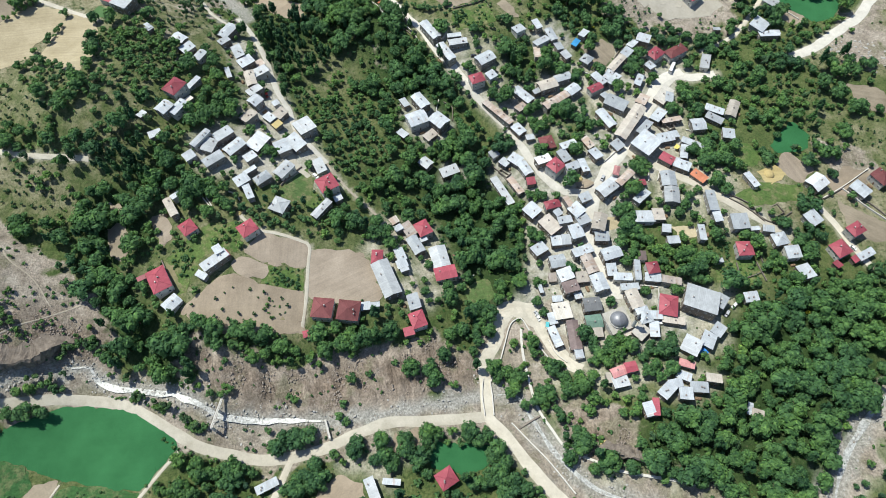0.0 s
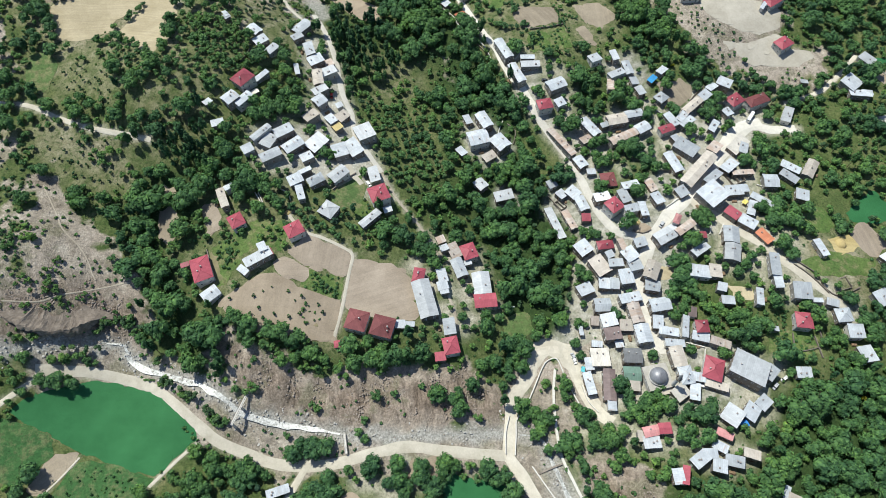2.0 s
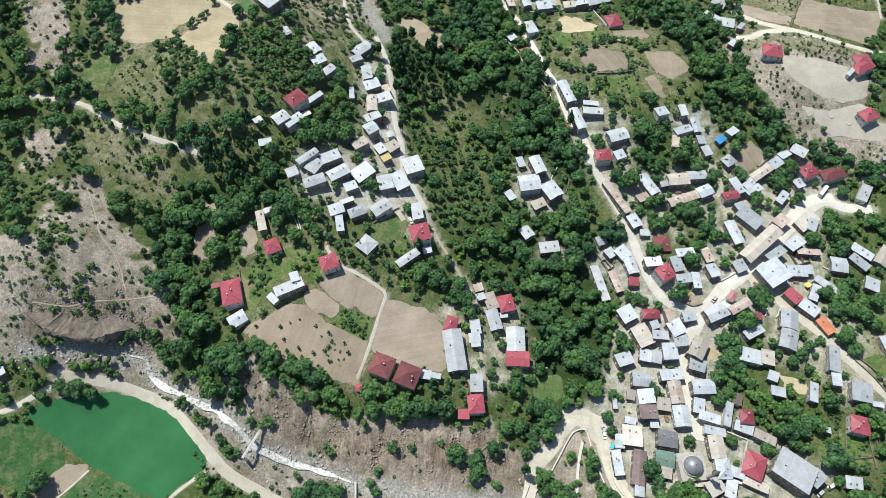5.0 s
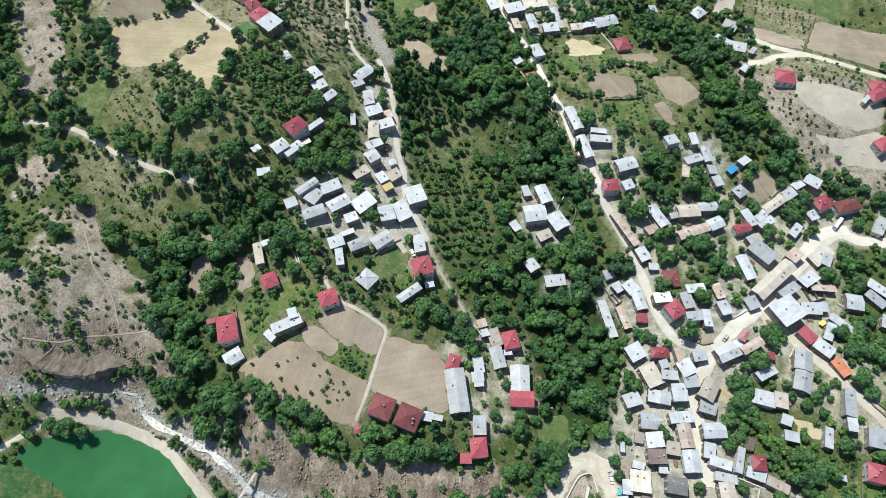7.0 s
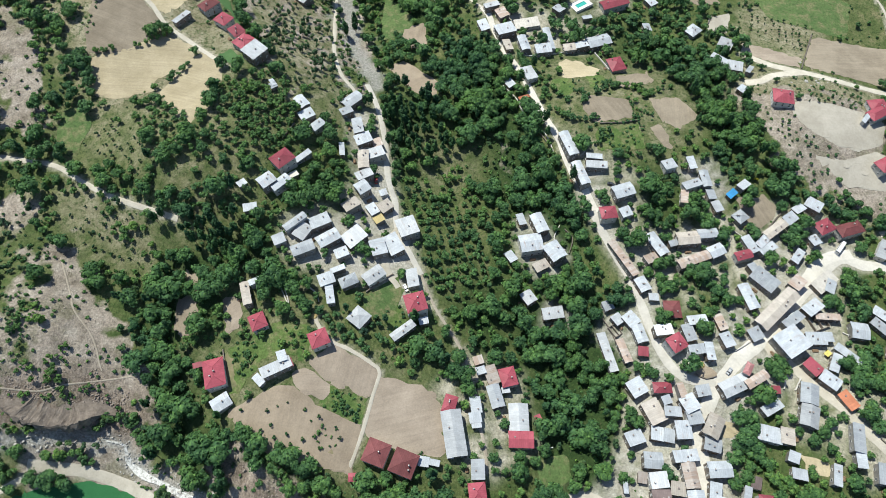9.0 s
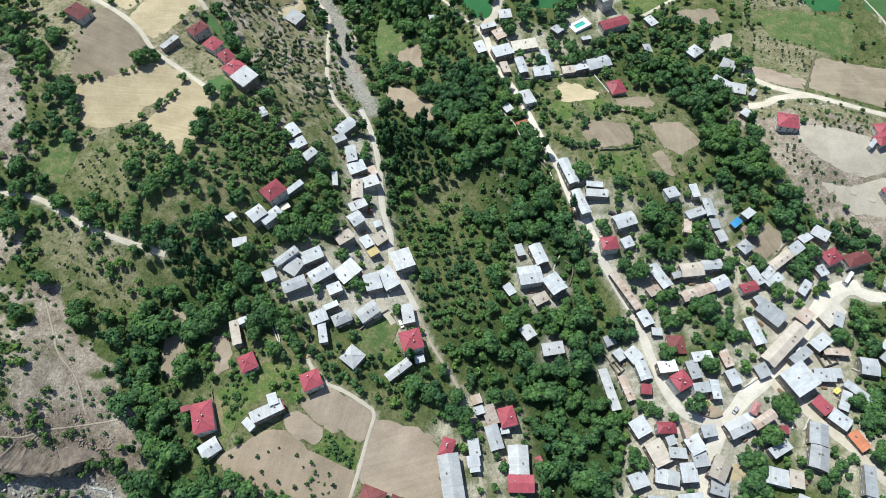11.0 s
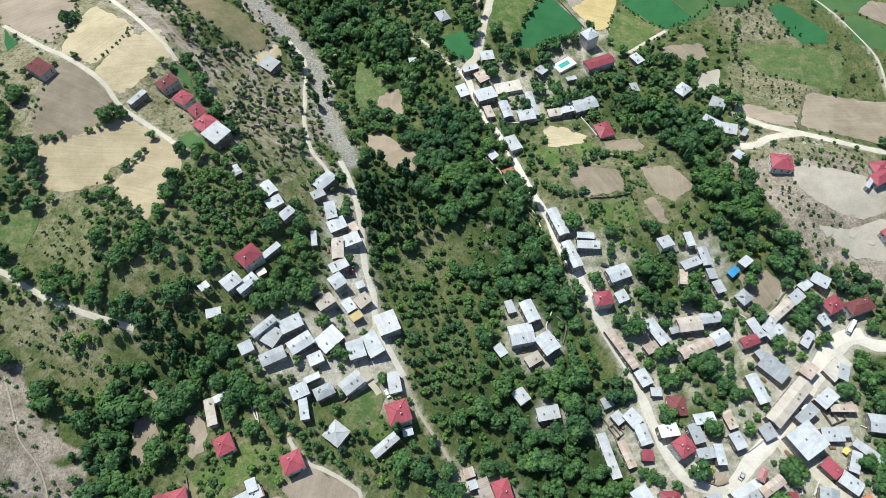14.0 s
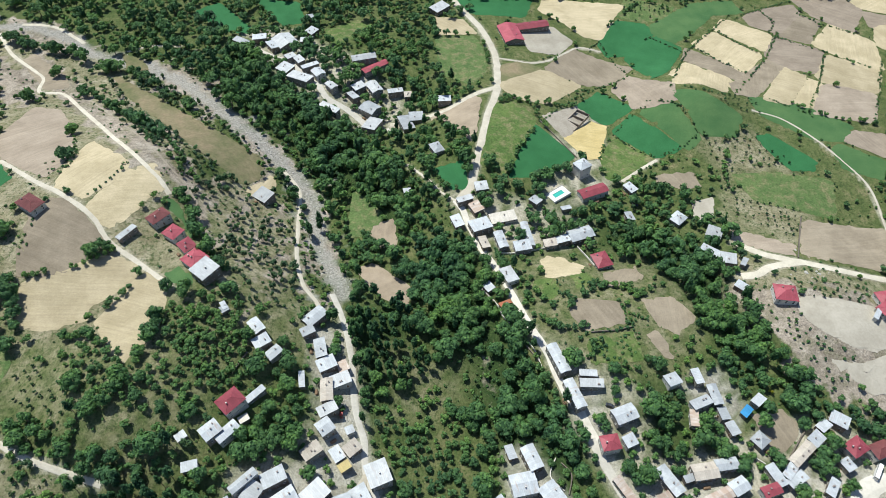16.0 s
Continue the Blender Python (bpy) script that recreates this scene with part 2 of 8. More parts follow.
zone("dry", (-216, 260), (-204, 262), (-190, 254), (-165, 247), (-166, 235), (-181, 232), (-187, 242), (-201, 247), (-216, 250))
zone("open", (-216, 260), (-204, 262), (-190, 254), (-165, 247), (-166, 235), (-181, 232), (-187, 242), (-201, 247), (-216, 250))
zone("open", (-160, 274), (-143, 271), (-133, 262), (-141, 257), (-157, 262))
zone("open", (-160, 244), (-133, 247), (-123, 237), (-131, 228), (-156, 231))
zone("dry", (-248, 254), (-237, 256), (-230, 247), (-232, 241), (-243, 240))
zone("bare", (-247, 252), (-237, 256), (-230, 246), (-244, 241))
zone("bare", (320, 263), (332, 279), (380, 297), (350, 244), (326, 251))
zone("dry", (303, 254), (326, 275), (380, 297), (347, 239), (314, 244))
zone("open", (303, 254), (326, 275), (380, 297), (350, 244), (319, 253))
zone("dry", (241, 295), (218, 301), (226, 324), (275, 318), (261, 295))
zone("bare", (220, 306), (226, 324), (259, 321), (256, 291), (236, 292))
zone("open", (235, 227), (245, 206), (232, 184), (214, 182))
zone("open", (303, 208), (325, 199), (307, 166), (296, 172), (285, 188))
zone("open", (278, 204), (293, 210), (287, 191), (275, 190))
zone("dry", (272, 192), (300, 180), (295, 164), (272, 169))
zone("bare", (272, 192), (300, 180), (295, 164), (272, 169))
zone("dust", (73, 95), (80, 98), (77, 75), (74, 58), (69, 62), (71, 80))
zone("bare", (74, 64), (94, 57), (98, 44), (107, 37), (90, 38), (82, 45), (73, 53))
zone("cliff", (73, 63), (94, 56), (98, 43), (91, 39), (80, 48))
zone("clear", (41, 84), (58, 80), (64, 61), (72, 39), (79, 27), (52, 31), (44, 62))
zone("bare", (46, 82), (58, 80), (64, 61), (72, 42), (84, 26), (62, 28), (53, 54), (45, 71))
zone("bare", (86, 31), (104, 27), (131, 18), (135, 12), (86, 23))
zone("dry", (87, 36), (104, 28), (132, 21), (137, 12), (86, 23))
zone("bare", (199, 29), (206, 30), (203, 20), (194, 17))
zone("bare", (234, 41), (238, 44), (224, 20), (197, 2), (177, 3), (196, 13))
zone("wood", (-10, 405), (10, 409), (19, 382), (30, 344), (43, 309), (52, 291), (6, 294), (-8, 342))
zone("wood", (-52, 356), (-28, 360), (-22, 327), (-29, 305), (-38, 294), (-45, 321))
zone("wood", (7, 380), (56, 298), (68, 273), (56, 247), (24, 282), (12, 331))
zone("wood", (97, 307), (117, 309), (116, 282), (96, 277))
zone("wood", (-121, 240), (-101, 239), (-93, 228), (-76, 227), (-76, 208), (-101, 224), (-122, 226))

# ---- materials ----
def material(name, rough=0.9, metal=0.0, spec=0.3):
    m = bpy.data.materials.new(name)
    m.use_nodes = True
    b = m.node_tree.nodes["Principled BSDF"]
    b.inputs["Roughness"].default_value = rough
    b.inputs["Metallic"].default_value = metal
    b.inputs["Specular IOR Level"].default_value = spec
    return m, m.node_tree, b


def node(t, kind, **values):
    n = t.nodes.new(kind)
    for key, v in values.items():
        n.inputs[key.replace("_", " ")].default_value = v
    return n


def noise_of(t, coord, scale, detail=4.0, rough=0.6):
    n = node(t, "ShaderNodeTexNoise", Scale=scale, Detail=detail, Roughness=rough)
    t.links.new(coord, n.inputs["Vector"])
    return n.outputs["Fac"]


def ramp(t, fac, *stops):
    r = t.nodes.new("ShaderNodeValToRGB")
    while len(r.color_ramp.elements) < len(stops):
        r.color_ramp.elements.new(0.5)
    for e, (p, c) in zip(r.color_ramp.elements, stops):
        e.position = p
        e.color = (*c, 1) if len(c) == 3 else c
    t.links.new(fac, r.inputs[0])
    return r.outputs[0]


def grey(v):
    return (v, v, v)


def mix(t, fac, a, b, how="MIX"):
    m = t.nodes.new("ShaderNodeMix")
    m.data_type, m.blend_type = "RGBA", how
    for socket, v in ((m.inputs[0], fac), (m.inputs[6], a), (m.inputs[7], b)):
        if isinstance(v, bpy.types.NodeSocket):
            t.links.new(v, socket)
        else:
            socket.default_value = (*v, 1) if isinstance(v, tuple) else v
    return m.outputs[2]


def bump(t, b, height, strength, distance):
    n = node(t, "ShaderNodeBump", Strength=strength, Distance=distance)
    t.links.new(height, n.inputs["Height"])
    t.links.new(n.outputs[0], b.inputs["Normal"])


def place_of(t):
    return t.nodes.new("ShaderNodeNewGeometry").outputs["Position"]


def attribute(t, name):
    a = t.nodes.new("ShaderNodeAttribute")
    a.attribute_name = name
    return a.outputs["Fac"]


def random_of(t):
    return t.nodes.new("ShaderNodeObjectInfo").outputs["Random"]


def soil(name, dark, light, scale=0.12, fine=1.6, strength=0.5):
    m, t, b = material(name, 0.95)
    p = place_of(t)
    c = ramp(t, noise_of(t, p, scale, 5, 0.65), (0.3, dark), (0.7, light))
    f = noise_of(t, p, fine, 4, 0.7)
    c = mix(t, 1.0, c, ramp(t, f, (0.25, grey(0.72 if strength > 0.2 else 0.88)), (0.75, grey(1.18 if strength > 0.2 else 1.08))), "MULTIPLY")
    r = ramp(t, random_of(t), (0.0, grey(0.88)), (1.0, grey(1.1)))
    t.links.new(mix(t, 1.0, c, r, "MULTIPLY"), b.inputs["Base Color"])
    bump(t, b, f, strength, 0.3)
    return m


def ploughed(name, dark, light, step=1.4):
    m, t, b = material(name, 0.95)
    co = t.nodes.new("ShaderNodeTexCoord").outputs["Object"]
    p = place_of(t)
    turn = t.nodes.new("ShaderNodeVectorRotate")
    turn.rotation_type = "Z_AXIS"
    ang = node(t, "ShaderNodeMath")
    ang.operation = "MULTIPLY"
    ang.inputs[1].default_value = 3.14
    t.links.new(random_of(t), ang.inputs[0])
    t.links.new(ang.outputs[0], turn.inputs["Angle"])
    t.links.new(co, turn.inputs["Vector"])
    long = node(t, "ShaderNodeMapping")
    long.inputs["Scale"].default_value = (0.035, 0.75 / step, 0.1)
    t.links.new(turn.outputs[0], long.inputs["Vector"])
    furrow = noise_of(t, long.outputs[0], 1.0, 4, 0.7)
    c = ramp(t, noise_of(t, p, 0.06, 6, 0.68), (0.32, dark), (0.68, light))
    c = mix(t, ramp(t, noise_of(t, p, 0.03, 4, 0.6), (0.52, grey(0)), (0.62, grey(0.45))), c, light)
    c = mix(t, 1.0, c, ramp(t, furrow, (0.3, grey(0.86)), (0.7, grey(1.09))), "MULTIPLY")
    c = mix(t, 1.0, c, ramp(t, noise_of(t, p, 1.2, 4, 0.7), (0.2, grey(0.8)), (0.8, grey(1.15))), "MULTIPLY")
    c = mix(t, 1.0, c, ramp(t, random_of(t), (0.0, grey(0.85)), (1.0, grey(1.12))), "MULTIPLY")
    t.links.new(c, b.inputs["Base Color"])
    bump(t, b, furrow, 0.25, 0.3)
    return m


def ground_material():
    m, t, b = material("valley_ground", 0.95, spec=0.15)
    p = place_of(t)
    big, mid, fine = noise_of(t, p, 0.018, 5), noise_of(t, p, 0.12, 6, 0.65), noise_of(t, p, 0.9, 5, 0.7)
    grass = ramp(t, mid, (0.3, (0.052, 0.086, 0.027)), (0.52, (0.100, 0.130, 0.046)), (0.76, (0.165, 0.180, 0.075)))
    grass = mix(t, ramp(t, big, (0.45, grey(0)), (0.62, grey(1))), grass, ramp(t, mid, (0.35, (0.080, 0.118, 0.038)), (0.72, (0.18, 0.182, 0.085))))
    stretch = node(t, "ShaderNodeMapping")
    stretch.inputs["Scale"].default_value = (0.80, 0.20, 0.5)
    stretch.inputs["Rotation"].default_value = (0, 0, 0.25)
    t.links.new(p, stretch.inputs["Vector"])
    gully = noise_of(t, stretch.outputs[0], 0.7, 6, 0.7)
    rock = ramp(t, mid, (0.3, (0.17, 0.142, 0.108)), (0.5, (0.305, 0.262, 0.212)), (0.7, (0.44, 0.392, 0.328)))
    rock = mix(t, ramp(t, big, (0.46, grey(0)), (0.62, grey(0.6))), rock, (0.47, 0.40, 0.335))
    scarp = ramp(t, mid, (0.3, (0.15, 0.115, 0.088)), (0.52, (0.275, 0.215, 0.168)), (0.72, (0.42, 0.35, 0.282)))
    rock = mix(t, attribute(t, "cliff"), rock, scarp)
    scored = mix(t, 1.0, rock, ramp(t, gully, (0.35, grey(0.46)), (0.5, grey(0.93)), (0.64, grey(1.32))), "MULTIPLY")
    rock = mix(t, 1.0, rock, ramp(t, noise_of(t, p, 0.35, 6, 0.75), (0.32, grey(0.68)), (0.5, grey(1.0)), (0.66, grey(1.18))), "MULTIPLY")
    rock = mix(t, attribute(t, "cliff"), rock, scored)
    rock = mix(t, 1.0, rock, ramp(t, noise_of(t, p, 1.1, 6, 0.8), (0.36, grey(0.70)), (0.48, grey(0.98)), (0.62, grey(1.16))), "MULTIPLY")
    rock = mix(t, ramp(t, noise_of(t, p, 0.05, 5, 0.7), (0.52, grey(0)), (0.60, grey(0.65))), rock, ramp(t, fine, (0.3, (0.13, 0.125, 0.075)), (0.7, (0.27, 0.25, 0.17))))
    dust = ramp(t, mid, (0.3, (0.44, 0.395, 0.315)), (0.7, (0.64, 0.59, 0.495)))
    gravel = ramp(t, fine, (0.3, (0.24, 0.23, 0.205)), (0.7, (0.44, 0.425, 0.39)))
    # Undergrowth green, darkened so that shade between the trees is in its colour.
    shaded_undergrowth = ramp(t, mid, (0.3, (0.022, 0.050, 0.016)), (0.7, (0.052, 0.085, 0.028)))
    c = mix(t, attribute(t, "grove"), grass, shaded_undergrowth)
    c = mix(t, attribute(t, "meadow"), c, ramp(t, mid, (0.3, (0.075, 0.108, 0.036)), (0.52, (0.135, 0.155, 0.062)), (0.72, (0.255, 0.22, 0.125))))
    c = mix(t, attribute(t, "dry"), c, ramp(t, mid, (0.3, (0.17, 0.155, 0.088)), (0.5, (0.29, 0.262, 0.17)), (0.75, (0.42, 0.38, 0.28))))
    tuft = noise_of(t, p, 0.42, 5, 0.7)
    c = mix(t, ramp(t, tuft, (0.50, grey(0)), (0.62, grey(0.8))), c, ramp(t, fine, (0.3, (0.030, 0.060, 0.018)), (0.7, (0.075, 0.115, 0.036))))
    c = mix(t, ramp(t, tuft, (0.34, grey(0.35)), (0.42, grey(0))), c, (0.21, 0.20, 0.11))
    worn = node(t, "ShaderNodeMath")
    worn.operation = "MULTIPLY"
    t.links.new(attribute(t, "dust"), worn.inputs[0])
    t.links.new(ramp(t, tuft, (0.5, grey(1.0)), (0.66, grey(0.45))), worn.inputs[1])
    c = mix(t, worn.outputs[0], c, dust)
    c = mix(t, attribute(t, "paved"), c, ramp(t, mid, (0.3, (0.31, 0.285, 0.235)), (0.5, (0.46, 0.435, 0.38)), (0.7, (0.59, 0.565, 0.51))))
    rough_edge = node(t, "ShaderNodeMath")
    rough_edge.operation = "ADD"
    t.links.new(attribute(t, "bare"), rough_edge.inputs[0])
    t.links.new(mid, rough_edge.inputs[1])
    c = mix(t, ramp(t, rough_edge.outputs[0], (0.75, grey(0)), (1.0, grey(1))), c, rock)
    c = mix(t, attribute(t, "river"), c, gravel)
    c = mix(t, 1.0, c, ramp(t, fine, (0.28, grey(0.6)), (0.72, grey(1.28))), "MULTIPLY")
    t.links.new(c, b.inputs["Base Color"])
    relief = mix(t, 0.5, fine, gully)
    bump(t, b, relief, 0.8, 1.5)
    return m


def crop(name, dark, light, fine=2.5, streak=0.0):
    m, t, b = material(name, 0.9, spec=0.2)
    p = place_of(t)
    f = noise_of(t, p, fine, 4, 0.75)
    c = ramp(t, noise_of(t, p, 0.06, 5, 0.6), (0.3, dark), (0.7, light))
    if streak:
        c = mix(t, ramp(t, noise_of(t, p, 0.16, 6, 0.72), (0.48, grey(0)), (0.62, grey(0.75 * streak))), c, (0.22, 0.20, 0.105))
        c = mix(t, 1.0, c, ramp(t, noise_of(t, p, 0.7, 5, 0.75), (0.32, grey(0.6)), (0.5, grey(1.0)), (0.68, grey(1.3))), "MULTIPLY")
    c = mix(t, 1.0, c, ramp(t, f, (0.25, grey(0.75)), (0.75, grey(1.2))), "MULTIPLY")
    t.links.new(c, b.inputs["Base Color"])
    bump(t, b, f, 0.6, 0.3)
    return m


def sheet_metal(name, light, dark, rust=0.0, rough=0.66, metal=0.05):
    """Painted or galvanised roofing sheet with seams down the slope, stains and rust."""
    m, t, b = material(name, rough, metal, 0.22)
    co = t.nodes.new("ShaderNodeTexCoord").outputs["Object"]
    p = place_of(t)
    w = node(t, "ShaderNodeTexWave", Scale=0.36, Distortion=0.0)
    w.bands_direction = "X"
    t.links.new(co, w.inputs["Vector"])
    seam = ramp(t, w.outputs["Fac"], (0.0, grey(0.80)), (0.12, grey(1.0)))
    lay = node(t, "ShaderNodeTexBrick", Scale=1.0, Color1=(0.80, 0.80, 0.80, 1), Color2=(1.12, 1.12, 1.12, 1), Mortar=(0.62, 0.62, 0.62, 1))
    for key, v in (("Mortar Size", 0.03), ("Brick Width", 2.6), ("Row Height", 0.95), ("Bias", 0.1)):
        lay.inputs[key].default_value = v
    turn = t.nodes.new("ShaderNodeVectorRotate")
    turn.rotation_type = "Z_AXIS"
    turn.inputs["Angle"].default_value = 1.5708
    t.links.new(co, turn.inputs["Vector"])
    t.links.new(turn.outputs[0], lay.inputs["Vector"])
    c = ramp(t, noise_of(t, p, 0.22, 4, 0.6), (0.3, dark), (0.7, light))
    c = mix(t, 1.0, c, ramp(t, noise_of(t, p, 1.7, 5, 0.75), (0.25, grey(0.84)), (0.7, grey(1.06))), "MULTIPLY")
    c = mix(t, 0.35, c, seam, "MULTIPLY")
    c = mix(t, 0.5, c, lay.outputs["Color"], "MULTIPLY")
    spread = max(0.02, 0.75 - rust)
    wear = node(t, "ShaderNodeMath")
    wear.operation = "MULTIPLY_ADD"
    wear.inputs[1].default_value = 0.09 if rust else 0.0
    t.links.new(random_of(t), wear.inputs[0])
    streak = node(t, "ShaderNodeMapping")
    streak.inputs["Scale"].default_value = (0.9, 0.16, 0.3)
    t.links.new(co, streak.inputs["Vector"])
    shift = t.nodes.new("ShaderNodeVectorMath")
    t.links.new(streak.outputs[0], shift.inputs[0])
    t.links.new(t.nodes.new("ShaderNodeObjectInfo").outputs["Location"], shift.inputs[1])
    t.links.new(noise_of(t, shift.outputs[0], 0.6, 6, 0.72), wear.inputs[2])
    stain = ramp(t, wear.outputs[0], (spread, grey(0)), (spread + 0.12, grey(0.6)))
    c = mix(t, stain, c, (0.36, 0.245, 0.18))
    c = mix(t, 1.0, c, ramp(t, random_of(t), (0.0, grey(0.72)), (0.4, grey(0.97)), (1.0, grey(1.14))), "MULTIPLY")
    t.links.new(c, b.inputs["Base Color"])
    bump(t, b, w.outputs["Fac"], 0.25, 0.05)
    return m


def plaster(name, a, c2):
    m, t, b = material(name, 0.9)
    p = place_of(t)
    c = ramp(t, noise_of(t, p, 0.5, 5, 0.65), (0.3, a), (0.7, c2))
    c = mix(t, 1.0, c, ramp(t, random_of(t), (0.0, grey(0.75)), (1.0, grey(1.15))), "MULTIPLY")
    t.links.new(c, b.inputs["Base Color"])
    bump(t, b, noise_of(t, p, 4, 4), 0.3, 0.05)
    return m


def leaves(name, dark, light):
    m, t, b = material(name, 0.75, spec=0.25)
    g = t.nodes.new("ShaderNodeNewGeometry")
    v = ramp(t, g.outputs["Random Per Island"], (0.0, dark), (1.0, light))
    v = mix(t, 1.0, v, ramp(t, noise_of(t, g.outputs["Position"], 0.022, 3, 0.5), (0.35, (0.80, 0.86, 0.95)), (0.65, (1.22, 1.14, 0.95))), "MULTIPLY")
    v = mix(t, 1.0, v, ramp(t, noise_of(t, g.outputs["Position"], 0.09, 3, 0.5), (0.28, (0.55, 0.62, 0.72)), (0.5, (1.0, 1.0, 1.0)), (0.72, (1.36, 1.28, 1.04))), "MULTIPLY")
    # This mottle puts bluish shadow and yellowish highlight tones into the leaf colour.
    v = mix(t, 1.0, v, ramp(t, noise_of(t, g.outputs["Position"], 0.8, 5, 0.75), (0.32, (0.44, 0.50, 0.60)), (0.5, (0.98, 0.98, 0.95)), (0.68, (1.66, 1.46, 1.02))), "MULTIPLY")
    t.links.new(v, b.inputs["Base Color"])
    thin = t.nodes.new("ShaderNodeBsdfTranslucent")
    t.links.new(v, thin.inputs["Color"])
    both = t.nodes.new("ShaderNodeMixShader")
    both.inputs[0].default_value = 0.16
    t.links.new(b.outputs[0], both.inputs[1])
    t.links.new(thin.outputs[0], both.inputs[2])
    t.links.new(both.outputs[0], t.nodes["Material Output"].inputs["Surface"])
    return m


def plain(name, c, rough=0.7, metal=0.0):
    m, t, b = material(name, rough, metal)
    k = ramp(t, noise_of(t, place_of(t), 1.5, 4), (0.3, tuple(v * 0.85 for v in c)), (0.7, tuple(min(1, v * 1.1) for v in c)))
    t.links.new(k, b.inputs["Base Color"])
    return m


GROUND = ground_material()
ROAD = soil("pale_dirt_road", (0.46, 0.415, 0.335), (0.62, 0.57, 0.48), 0.15, 1.4, 0.2)
TRACK = soil("trodden_brown_earth", (0.30, 0.255, 0.20), (0.44, 0.385, 0.31), 0.12, 1.2, 0.3)
STREET = soil("worn_concrete_street", (0.50, 0.468, 0.41), (0.65, 0.615, 0.55), 0.12, 0.9, 0.15)
GRAVEL = soil("river_gravel", (0.36, 0.34, 0.31), (0.62, 0.59, 0.55), 0.10, 0.8, 0.8)
FIELD = {
    "p": ploughed("ploughed_tan_soil", (0.265, 0.215, 0.165), (0.37, 0.305, 0.24)),
    "q": ploughed("dry_orchard_soil", (0.265, 0.212, 0.155), (0.37, 0.30, 0.225), 3.0),
    "w": ploughed("cut_wheat_stubble", (0.39, 0.325, 0.205), (0.53, 0.445, 0.30), 1.0),
    "y": ploughed("ripe_wheat", (0.47, 0.365, 0.16), (0.57, 0.455, 0.23), 1.0),
    "b": ploughed("dry_brown_fallow", (0.225, 0.185, 0.135), (0.335, 0.28, 0.21)),
    "o": soil("dry_grass_strip", (0.115, 0.14, 0.055), (0.30, 0.235, 0.15), 0.045, 0.5, 0.6),
    "e": soil("pale_bare_earth", (0.35, 0.315, 0.255), (0.52, 0.475, 0.40), 0.05, 0.7, 0.2),
    "r": soil("grey_dug_soil", (0.33, 0.29, 0.235), (0.46, 0.41, 0.345), 0.15),
    "g": crop("lush_green_crop", (0.025, 0.118, 0.042), (0.038, 0.160, 0.060)),
    "h": crop("young_green_crop", (0.050, 0.125, 0.045), (0.090, 0.170, 0.064)),
    "G": crop("green_meadow", (0.070, 0.125, 0.040), (0.12, 0.175, 0.062), streak=1.0),
    "k": crop("flowering_green_crop", (0.030, 0.094, 0.030), (0.056, 0.128, 0.040), 1.6, streak=0.6),
    "m": crop("vegetable_plot", (0.060, 0.115, 0.030), (0.13, 0.185, 0.055), 1.2, streak=1.0),
}
FIELD["d"] = ROAD
FIELD_WORDS = {
    "d": "open yard of pale trodden dust",
    "p": "bare ploughed field of pale tan soil", "q": "dry orchard plot on brown tilled soil", "w": "harvested wheat field of pale straw stubble",
    "y": "golden ripe wheat field", "b": "fallow field of dry brown earth", "o": "strip of dry brownish grass beside the stream bed",
    "e": "open patch of bare pale earth", "r": "dug building plot of grey soil", "g": "dense dark green crop field",
    "h": "even green field of young crop", "G": "green meadow with dry patches", "m": "vegetable plot with mixed green growth",
    "k": "green low crop field flecked with yellow flowers",
}
